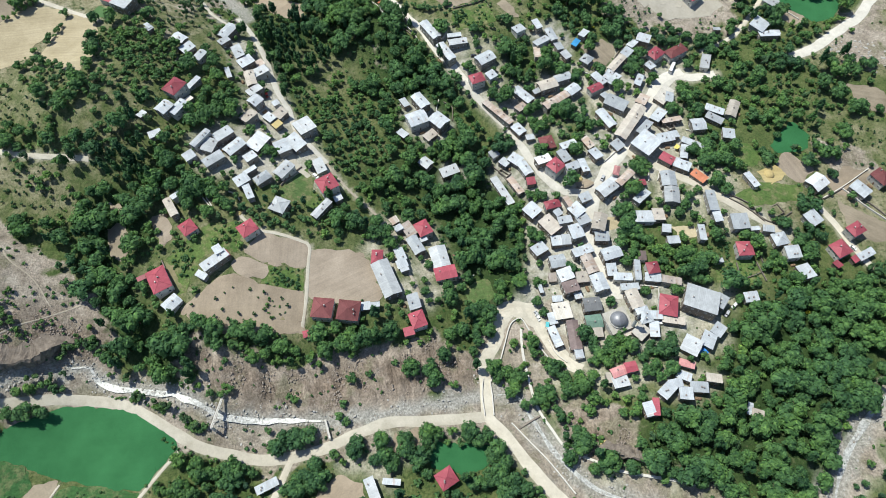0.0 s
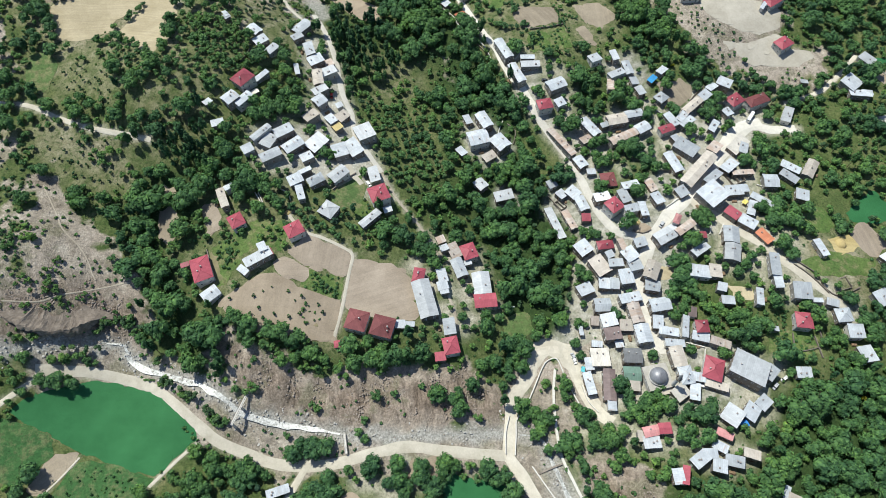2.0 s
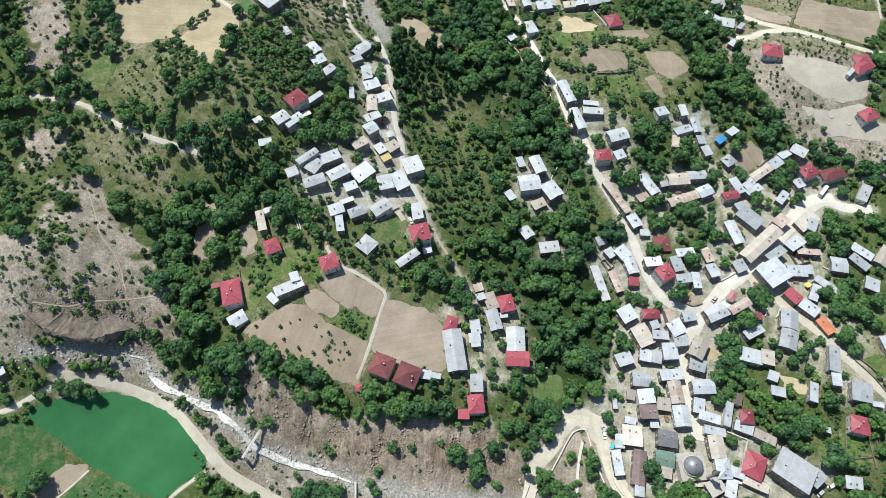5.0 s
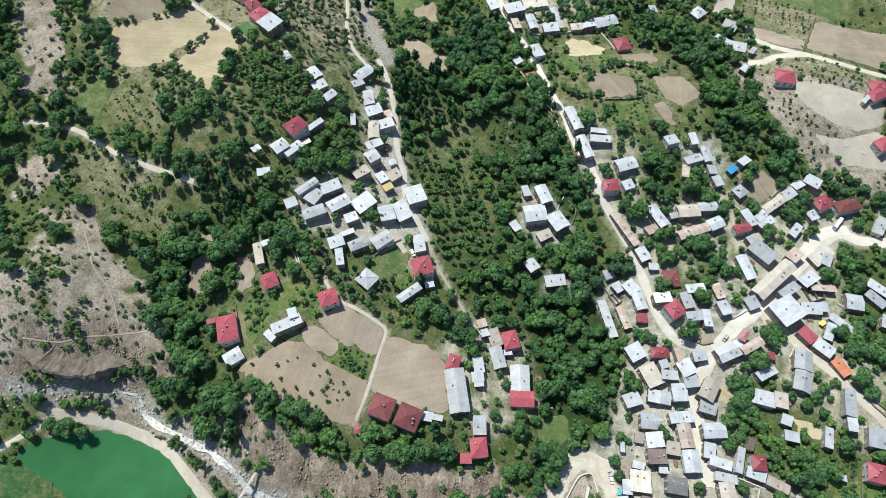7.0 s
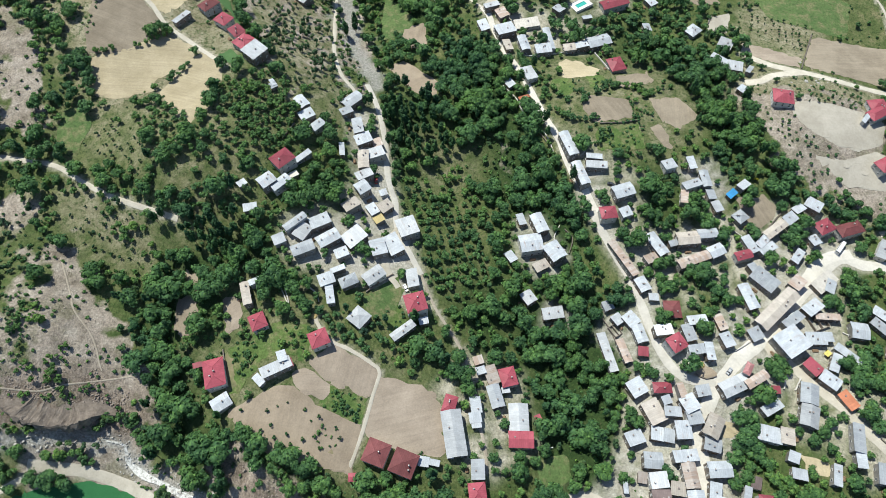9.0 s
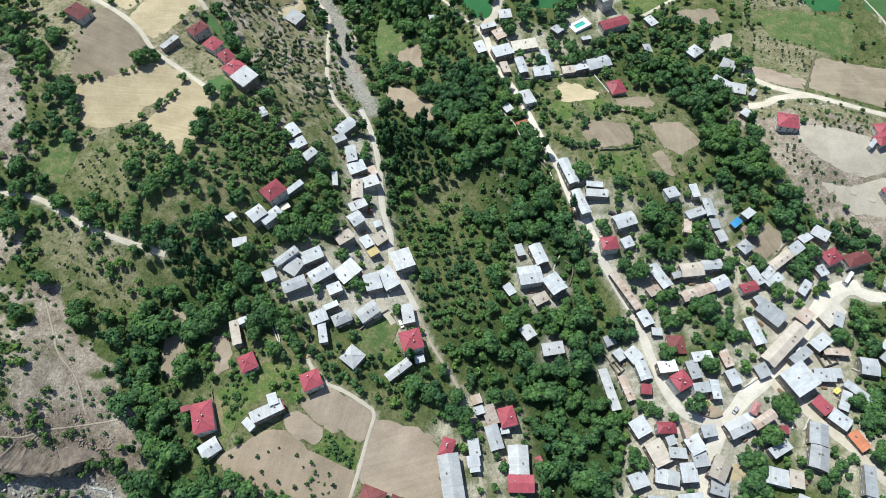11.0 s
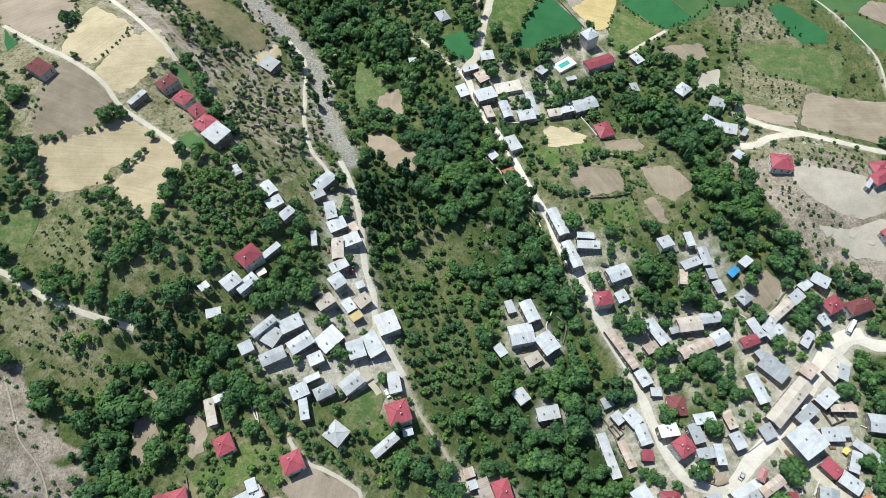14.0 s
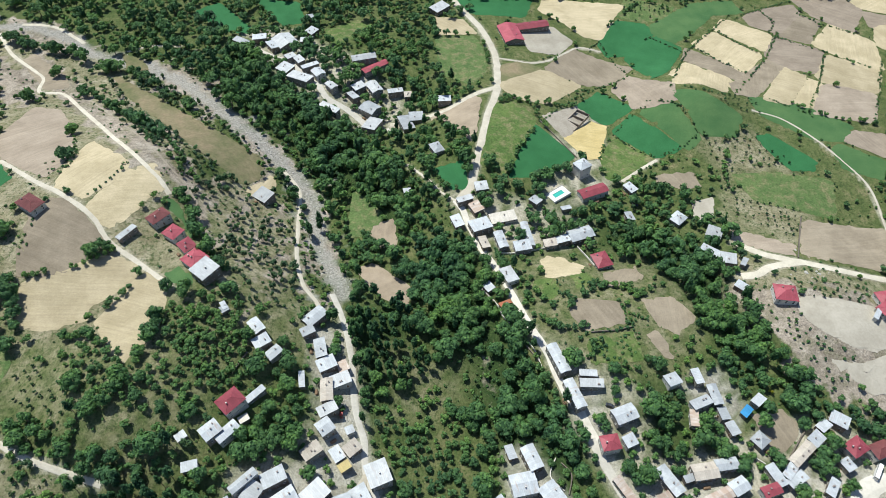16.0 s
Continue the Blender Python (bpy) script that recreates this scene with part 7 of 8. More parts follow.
orchard("shrub", 3, 0.6, (-68, 155), (-54, 152), (-54, 140), (-66, 142))
orchard("young", 4.5, 0.8, (163, 710), (201, 702), (189, 683), (152, 686))
hedge("shrub", (280, 710), (290, 682), (280, 661))
hedge("shrub", (232, 665), (249, 641), (261, 627))
hedge("shrub", (208, 641), (222, 615), (238, 594))
hedge("shrub", (281, 662), (296, 649), (319, 637))
hedge("shrub", (319, 699), (335, 685), (360, 670))
hedge("fruit", (260, 552), (274, 541), (297, 534), (317, 535))
hedge("shrub", (323, 634), (341, 623), (358, 610))
hedge("fruit", (183, 509), (200, 508), (216, 523))
hedge("fruit", (26, 537), (43, 545), (51, 542))
hedge("fruit", (75, 545), (91, 547), (102, 559))
hedge("walnut", (71, 466), (82, 471), (91, 482))
orchard("fruit", 4.6, 0.7, (-33, 292), (-7, 313), (-3, 307), (-12, 280), (-25, 284))
orchard("fruit", 4.8, 0.8, (-136, 323), (-118, 351), (-101, 334), (-108, 305), (-124, 302))
orchard("young", 4.4, 0.8, (-172, 313), (-153, 299), (-139, 293), (-151, 284), (-170, 297))
cluster("shrub", 8, 7, 190, 343)
cluster("shrub", 8, 7, 202, 333)
cluster("shrub", 8, 7, 214, 327)
cluster("shrub", 8, 7, 195, 329)
cluster("shrub", 8, 7, 189, 354)
cluster("shrub", 8, 7, 197, 373)
cluster("shrub", 8, 7, 212, 378)
cluster("shrub", 8, 7, 229, 376)
cluster("shrub", 8, 7, 246, 371)
hedge("walnut", (-209, 113), (-204, 116), (-196, 121), (-188, 121), (-182, 121))
hedge("fruit", (-192, 132), (-186, 132), (-180, 132), (-174, 131))
hedge("fruit", (-222, 100), (-218, 103), (-211, 105))
orchard("weed", 2.2, 0.5, (-170, 80), (-154, 77), (-143, 72), (-147, 62), (-183, 59), (-175, 74))
cluster("shrub", 6, 9, -225, 163)
cluster("shrub", 6, 9, -217, 156)
cluster("shrub", 6, 9, -222, 146)
cluster("shrub", 6, 9, -213, 170)
cluster("shrub", 6, 9, -229, 174)
for spot in ((78, 162), (70, 153), (63, 140), (114, 119), (119, 118), (120, 115), (139, 161), (136, 156), (145, 149), (151, 142), (153, 136), (158, 140), (153, 152), (133, 143), (132, 138), (104, 142), (136, 118), (98, 130), (94, 123), (82, 141), (78, 130), (79, 122), (153, 117), (166, 103)):
    cluster("walnut", 2.5, 1, *spot)
    cluster("fruit", 5, 1, *spot)
for spot in ((228, 141), (211, 123), (213, 120), (206, 119), (208, 137), (204, 131), (231, 132), (237, 134), (242, 132), (233, 124), (199, 145), (200, 138), (179, 145), (166, 135), (170, 127), (160, 133), (201, 196), (200, 187), (209, 194), (210, 187), (201, 178), (196, 174), (195, 192), (202, 168)):
    cluster("walnut", 2.5, 1, *spot)
    cluster("fruit", 5, 1, *spot)
for spot in ((244, 156), (251, 157), (250, 150), (243, 149), (224, 142), (255, 148), (169, 162), (175, 164), (176, 157), (236, 185), (238, 192), (250, 190), (256, 193), (272, 167), (294, 192), (292, 198), (263, 177), (277, 180), (189, 185), (219, 196), (79, 74), (85, 75), (90, 71), (78, 80)):
    cluster("walnut", 2.5, 1, *spot)
    cluster("fruit", 5, 1, *spot)
for spot in ((85, 66), (79, 93), (76, 90), (106, 94), (111, 95), (101, 91), (114, 91), (124, 93), (125, 85), (125, 77), (110, 71), (118, 75), (67, 107), (67, 102), (52, 93), (53, 86), (45, 91), (56, 75), (75, 52), (71, 47), (76, 47), (75, 290), (78, 288), (107, 293)):
    cluster("walnut", 2.5, 1, *spot)
    cluster("fruit", 5, 1, *spot)
for spot in ((102, 282), (99, 278), (109, 286), (89, 267), (92, 262), (84, 268), (109, 250), (105, 247), (118, 240), (123, 246), (127, 243), (114, 275), (130, 280), (134, 279), (176, 308), (183, 307), (187, 315), (177, 302), (160, 272), (178, 272), (181, 269), (185, 275), (190, 283), (147, 286)):
    cluster("walnut", 2.5, 1, *spot)
    cluster("fruit", 5, 1, *spot)
for spot in ((155, 290), (207, 292), (212, 289), (218, 291), (191, 263), (183, 250), (222, 270), (226, 268), (217, 266), (85, 233), (81, 230), (84, 237), (71, 222), (103, 220), (107, 234), (111, 237), (96, 189), (115, 194), (124, 210), (106, 218), (134, 234), (139, 231), (139, 241), (160, 198)):
    cluster("walnut", 2.5, 1, *spot)
    cluster("fruit", 5, 1, *spot)
for spot in ((158, 193), (155, 196), (194, 234), (198, 232), (192, 235), (208, 228), (205, 240), (139, 227), (146, 231), (122, 214), (193, 200), (196, 197), (203, 201), (203, 189), (196, 189), (87, 168), (88, 165), (86, 172), (102, 140), (141, 169), (141, 164), (138, 159), (144, 156), (146, 162)):
    cluster("walnut", 2.5, 1, *spot)
    cluster("fruit", 5, 1, *spot)
for spot in ((134, 156), (98, 136), (-65, 256), (-55, 242), (-52, 240), (-56, 245), (-71, 320), (-69, 301), (-52, 295), (-109, 241), (-107, 237), (-111, 239), (-94, 270), (-87, 269), (-82, 272), (-77, 279), (-71, 277), (-79, 269)):
    cluster("walnut", 2.5, 1, *spot)
    cluster("fruit", 5, 1, *spot)
hedge("walnut", (-367, 614), (-343, 602), (-322, 596), (-304, 594), (-282, 580), (-266, 574))
hedge("fruit", (-365, 621), (-336, 606), (-315, 599), (-294, 591))
hedge("walnut", (-275, 543), (-252, 525), (-229, 506), (-206, 488), (-192, 476))
hedge("fruit", (-279, 552), (-252, 530), (-223, 501), (-200, 484), (-184, 469), (-166, 446), (-156, 434))
hedge("fruit", (-269, 543), (-233, 510), (-205, 480), (-182, 456), (-166, 438))
hedge("walnut", (-267, 578), (-247, 570), (-229, 556), (-210, 539), (-188, 524), (-178, 518))
hedge("fruit", (-165, 510), (-150, 494), (-135, 478), (-125, 470))
hedge("walnut", (-164, 420), (-152, 406), (-143, 388), (-132, 372), (-120, 355), (-115, 346))
hedge("fruit", (-161, 419), (-150, 402), (-139, 384), (-126, 365))
hedge("walnut", (-145, 344), (-135, 341), (-128, 340), (-118, 336))
hedge("fruit", (-142, 327), (-143, 316), (-144, 307), (-145, 299))
hedge("walnut", (-144, 332), (-143, 313), (-145, 302))
hedge("walnut", (-175, 316), (-187, 315), (-203, 319))
hedge("walnut", (-228, 345), (-222, 334), (-216, 322))
hedge("walnut", (-60, 405), (-40, 398), (-22, 383), (-2, 379), (8, 367))
hedge("walnut", (-13, 418), (-2, 404), (5, 391), (8, 375))
hedge("fruit", (-49, 351), (-31, 357), (-11, 352))
hedge("walnut", (1, 360), (11, 346), (17, 332))
hedge("walnut", (-30, 406), (-20, 405), (-9, 396))
hedge("walnut", (21, 378), (33, 351), (41, 333))
orchard("fruit", 4.4, 0.9, (-142, 334), (-116, 333), (-103, 319), (-95, 293), (-120, 285), (-139, 300))
orchard("fruit", 4.5, 0.9, (-27, 287), (7, 297), (14, 232), (-17, 226), (-27, 265))
orchard("walnut", 7.5, 0.85, (-108, 275), (-83, 275), (-72, 286), (-67, 269), (-86, 261), (-101, 265))
orchard("walnut", 7, 0.8, (-123, 237), (-101, 239), (-101, 224), (-75, 221), (-79, 208), (-118, 217))
orchard("fruit", 5, 0.85, (-138, 200), (-120, 212), (-113, 189), (-133, 186))
cluster("walnut", 2, 3, -305, 565)
cluster("walnut", 2, 3, -248, 474)
cluster("walnut", 2, 3, -306, 528)
cluster("walnut", 2, 3, -232, 438)
for spot in ((-136, 119), (-133, 117.5), (-126, 114), (-122, 111), (-119.5, 110), (-112, 103), (-110.4, 100.9), (-107.5, 98.5)):
    plant("willow", *spot, 0.95)
for spot in ((-107.1, 123), (-106, 120.5), (-108, 126), (-109.4, 129.2), (-116.4, 127.8), (-115, 125.5)):
    plant("walnut", *spot, 0.55)
for spot in ((-89.1, 111.1), (-57.3, 100.8), (-59.5, 101.5), (-94.4, 83.7), (-197.5, 128.8), (-191.6, 131.3), (-205.6, 139.7), (-198.9, 140.9), (-177, 131.5), (-153.8, 145)):
    plant("fruit", *spot, 1.05)
for spot in ((-208.3, 141.6), (-200, 141.2), (-206.5, 139.7), (-186.3, 137.1), (-182.8, 138), (-177.2, 136.8), (-171.6, 137.3), (-170.1, 147.5), (-166.2, 148.6), (-158.1, 150)):
    plant("willow", *spot, 0.8)
for spot in ((-203.7, 168.4), (-201, 167), (-195, 165.7), (-193.6, 162.6), (-189.9, 179.3), (-203.5, 154.9), (-193.3, 156.1), (-188.3, 159.8), (-187.7, 157), (-178.3, 162.9), (-174.3, 165.5)):
    plant("fruit", *spot, 0.7)
hedge("walnut", (-91.3, 140.6), (-80.4, 137.3), (-68.2, 131.8), (-59.5, 125.8), (-45.5, 122.7), (-29.5, 120.2), (-11.6, 122.8), (2.7, 120.7))
hedge("fruit", (-88, 138), (-75, 133.5), (-64, 127), (-53, 123), (-37, 120), (-20, 120), (-4, 120))
grow_woods()


def grow_undergrowth():
    """Low growth in the gaps between the trees."""
    r = np.random.RandomState(8)
    n = 15000
    xs, ys = r.uniform(-300, 330, n), r.uniform(0, 520, n)
    hard = zone_mask(xs, ys, [p for s, p in ZONES if s in ("paved", "bare", "cliff", "clear", "dust", "dry")], 4)
    thin = zone_mask(xs, ys, [p for s, p in ZONES if s in ("meadow", "open", "olive")], 4)
    seen = (xs > -235 - 0.24 * ys) & (xs < 300 + 0.16 * ys)
    keep = seen & (r.rand(n) < np.where(hard > 0.5, 0.05, np.where(thin > 0.5, 0.18, 0.62))) & ~blocked(xs, ys, np.full(n, 0.8))
    for x, y in zip(xs[keep], ys[keep]):
        plant("weed" if r.rand() < 0.8 else "shrub", x, y, 0.6 + 0.9 * r.rand())


grow_undergrowth()


def settle():
    """Takes out growth that would stand in a house or on a road."""
    xs, ys = np.array([p[1] for p in PLANTED]), np.array([p[2] for p in PLANTED])
    reach = np.array([{"walnut": 1.7, "poplar": 1.3, "fruit": 1.4, "willow": 1.4}.get(p[0], 0.6) * p[3] for p in PLANTED])
    out = np.zeros(len(xs), bool)
    for x, y, turn, w, d in HOUSES:
        c, s = math.cos(radians(turn)), math.sin(radians(turn))
        u, v = (xs - x) * c + (ys - y) * s, -(xs - x) * s + (ys - y) * c
        out |= (np.abs(u) < w / 2 + reach) & (np.abs(v) < d / 2 + reach)
    for width, pts in WAYS:
        out |= edge_distance(xs, ys, pts) < width / 2 + reach * 0.35
    PLANTED[:] = [p for p, o in zip(PLANTED, out) if not o]


settle()

SHARED = {}


def tree_parts(k):
    if k not in SHARED:
        (cv, cf), (tv, tf), leaf, rad = TREES[k]
        SHARED[k] = (mesh("crown", cv, cf, [leaf]), mesh("trunk", tv, tf, [BARK], smooth=True))
    return SHARED[k]


def raise_trees():
    r = random.Random(11)
    single, woods = [], {}
    for n, (sort, x, y, scale) in enumerate(PLANTED):
        k = r.choice(KINDS[sort + "_far" if y > 390 and sort in ("walnut", "fruit") else sort])
        row = (k, x, y, gz(x, y), scale, r.uniform(0, 360), r.uniform(0.85, 1.2))
        near = -60 < x < 130 and 90 < y < 300
        if sort == "golden" or (near and len(single) < 290 and sort in ("walnut", "poplar", "fruit")):
            single.append((sort, row))
        else:
            where = ("west" if x < -20 else "east") + ("_south" if y < 230 else "_north")
            woods.setdefault((where, "low" if sort in ("shrub", "young", "weed") else "high"), []).append(row)
    for sort, (k, x, y, z, scale, turn, tall) in single:
        root = new("tree", None)
        root.empty_display_size = 0.5
        root.matrix_basis = pose(x, y, z, 0, 0, turn) @ Matrix.Diagonal((scale, scale, scale * tall, 1))
        words, cat = TREE_WORDS[sort]
        tagged(root, words, cat, group="trees of the village")
        crown, trunk = tree_parts(k)
        part("trunk", trunk, root)
        part("crown", crown, root)
    for (where, height), rows in woods.items():
        mats, all_v, loops, starts, picks = [BARK], [], [], [], []
        nv = nl = 0
        for k, x, y, z, scale, turn, tall in rows:
            (cv, cf), (tv, tf), leaf, rad = TREES[k]
            if leaf not in mats:
                mats.append(leaf)
            c, s = math.cos(radians(turn)), math.sin(radians(turn))
            for vs, fs, mi in ((cv, cf, mats.index(leaf)), (tv, tf, 0)):
                if not vs:
                    continue
                v = np.array(vs)
                v = np.stack([(v[:, 0] * c - v[:, 1] * s) * scale + x, (v[:, 0] * s + v[:, 1] * c) * scale + y, v[:, 2] * scale * tall + z], 1)
                all_v.append(v)
                for f in fs:
                    starts.append(nl)
                    loops.extend([i + nv for i in f])
                    nl += len(f)
                    picks.append(mi)
                nv += len(v)
        me = bpy.data.meshes.new("woodland")
        v = np.concatenate(all_v)
        me.vertices.add(len(v))
        me.vertices.foreach_set("co", v.ravel())
        me.loops.add(nl)
        me.loops.foreach_set("vertex_index", np.array(loops, "i"))
        me.polygons.add(len(starts))
        me.polygons.foreach_set("loop_start", np.array(starts, "i"))
        me.polygons.foreach_set("material_index", np.array(picks, "i"))
        for m in mats:
            me.materials.append(m)
        me.update(calc_edges=True)
        low = height == "low"
        tagged(new("shrubs" if low else "woodland", me), "scattered low green shrubs and saplings" if low else "dense green valley woodland of mixed leafy trees", "shrubs" if low else "woods", kind="stuff")


raise_trees()

# ---- streams: water and stones ----
def water_material():
    m, t, b = material("rippled_stream_water", 0.4, spec=0.5)
    p = place_of(t)
    c = ramp(t, noise_of(t, p, 0.75, 6, 0.75), (0.38, (0.20, 0.20, 0.185)), (0.48, (0.36, 0.36, 0.345)), (0.60, (0.56, 0.56, 0.54)))
    t.links.new(c, b.inputs["Base Color"])
    bump(t, b, noise_of(t, p, 2.0, 4), 0.5, 0.15)
    return m


WATER = water_material()
for n, (w, pts) in enumerate(STREAMS[:3]):
    wet = strip("water", pts[3:16] if n == 0 else pts, (3.9, 2.2, 3.2)[n], WATER, -0.16, 2.2, 40 + n, True)
    tagged(wet, "shallow stream threading between pale stones", "stream", kind="structure")


def blocked_here(x, y):
    """Whether a place lies in a field or on a road."""
    return any(inside(x, y, p) for k, p in FIELDS) or any(edge_distance(x, y, p) < w * 0.6 for w, p in WAYS)


def stones(name, label, count, spots, lo, hi, mat, seed):
    """Many small angular stones spread round the given spots."""
    r = random.Random(seed)
    ball, tri = [], []
    for i, (up, out, n) in enumerate(((1, 0.0, 1), (0.45, 0.85, 5), (-0.4, 0.95, 5))):
        ball += [Vector((out * math.cos(j * 1.2566 + i), out * math.sin(j * 1.2566 + i), up)) for j in range(n)]
    for j in range(5):
        k = (j + 1) % 5
        tri += [(0, 1 + j, 1 + k), (1 + j, 6 + j, 6 + k, 1 + k)]
    verts, faces = [], []
    for _ in range(count):
        x, y, spread = r.choice(spots)
        x, y = x + r.gauss(0, spread), y + r.gauss(0, spread)
        if blocked_here(x, y):
            continue
        s, z, n, a = r.uniform(lo, hi) * r.uniform(0.5, 1.0), gz(x, y), len(verts), r.uniform(0, 6.28)
        for v in ball:
            q = v * s * r.uniform(0.75, 1.2)
            verts.append((x + q.x * math.cos(a) * 1.3 - q.y * math.sin(a), y + q.x * math.sin(a) * 1.3 + q.y * math.cos(a), z + 0.1 + q.z * 0.6))
        faces += [tuple(i + n for i in f) for f in tri]
    tagged(new(name, mesh(name, verts, faces, [mat])), label, "stones", kind="stuff")


ROCK_STONE = plain("pale_river_stone", (0.42, 0.40, 0.37), 0.95)
BROWN_STONE = plain("brown_cliff_stone", (0.30, 0.25, 0.21), 0.95)
stones("stones", "pale stones scattered along the stream beds", 1100, [(x, y, 4.5) for w, pts in STREAMS for x, y in smooth_line(pts, 12)], 0.3, 0.85, ROCK_STONE, 1)
def spots_in(sort, count, seed):
    """Places spread evenly over the zones of a sort."""
    r = random.Random(seed)
    out = []
    for poly in [p for s, p in ZONES if s == sort]:
        (x0, y0), (x1, y1) = np.min(poly, axis=0), np.max(poly, axis=0)
        for _ in range(int(count * (x1 - x0) * (y1 - y0) / 1000)):
            x, y = r.uniform(x0, x1), r.uniform(y0, y1)
            if inside(x, y, poly):
                out.append((x, y, 2.0))
    return out


stones("rocks", "brown rocks scattered on the bare slopes", 1000, spots_in("bare", 40, 3), 0.2, 0.55, BROWN_STONE, 2)
stones("rocks", "broken brown rock on the steep stream banks", 2600, spots_in("cliff", 40, 4), 0.2, 0.6, BROWN_STONE, 6)
stones("boulders", "white boulders dumped on the bare building ground", 90, [(333.6, 257.3, 7), (345.3, 252.2, 6), (321.2, 265.1, 5), (214.4, 385.8, 6)], 0.5, 1.4, ROCK_STONE, 3)


# ---- walls, bridge and parapets ----
def wall_line(name, label, pts, thick, height, mat, below=1.5, category="wall", kind=""):
    """A wall of even height that follows the land."""
    line = smooth_line(pts, 2.0)
    tan = np.gradient(line, axis=0)
    tan /= np.linalg.norm(tan, axis=1)[:, None] + 1e-9
    side = np.stack([-tan[:, 1], tan[:, 0]], 1) * thick / 2
    z = ground_z(line[:, 0], line[:, 1])
    verts, faces = [], []
    for (x, y), (sx, sy), h in zip(line, side, z):
        verts += [(x - sx, y - sy, h - below), (x + sx, y + sy, h - below), (x + sx, y + sy, h + height), (x - sx, y - sy, h + height)]
    for i in range(len(line) - 1):
        a, b = i * 4, i * 4 + 4
        faces += [(a + j, a + (j + 1) % 4, b + (j + 1) % 4, b + j) for j in range(4)]
    e = len(verts) - 4
    faces += [(3, 2, 1, 0), (e, e + 1, e + 2, e + 3)]
    return tagged(new(name, mesh(name, verts, [f[::-1] for f in faces], [mat])), label, category, kind=kind)


PALE_WALL = plain("pale_cement_wall", (0.60, 0.57, 0.52), 0.9)
wall_line("parapet", "pale concrete parapet curving round the hairpin road", [(39.2, 73.3), (40.9, 83.5), (41.8, 90.4), (44.7, 93.6), (47.9, 97.7), (53.9, 108.5), (58.7, 117.4), (61.9, 121.0), (66.7, 122.0), (68.5, 117.3), (71.4, 106.3), (75.7, 94.7)], 0.6, 1.0, PALE_WALL, 4, "parapet")
wall_line("retaining_wall", "narrow pale concrete channel wall down the gully", [(65.4, 116.3), (63.4, 107.5), (62.0, 94.9), (61.7, 73.9), (65.6, 59.7), (70.3, 49.0), (81.8, 40.3), (92.1, 33.4), (125.3, 20.3)], 1.3, 0.7, PALE_WALL, 2)
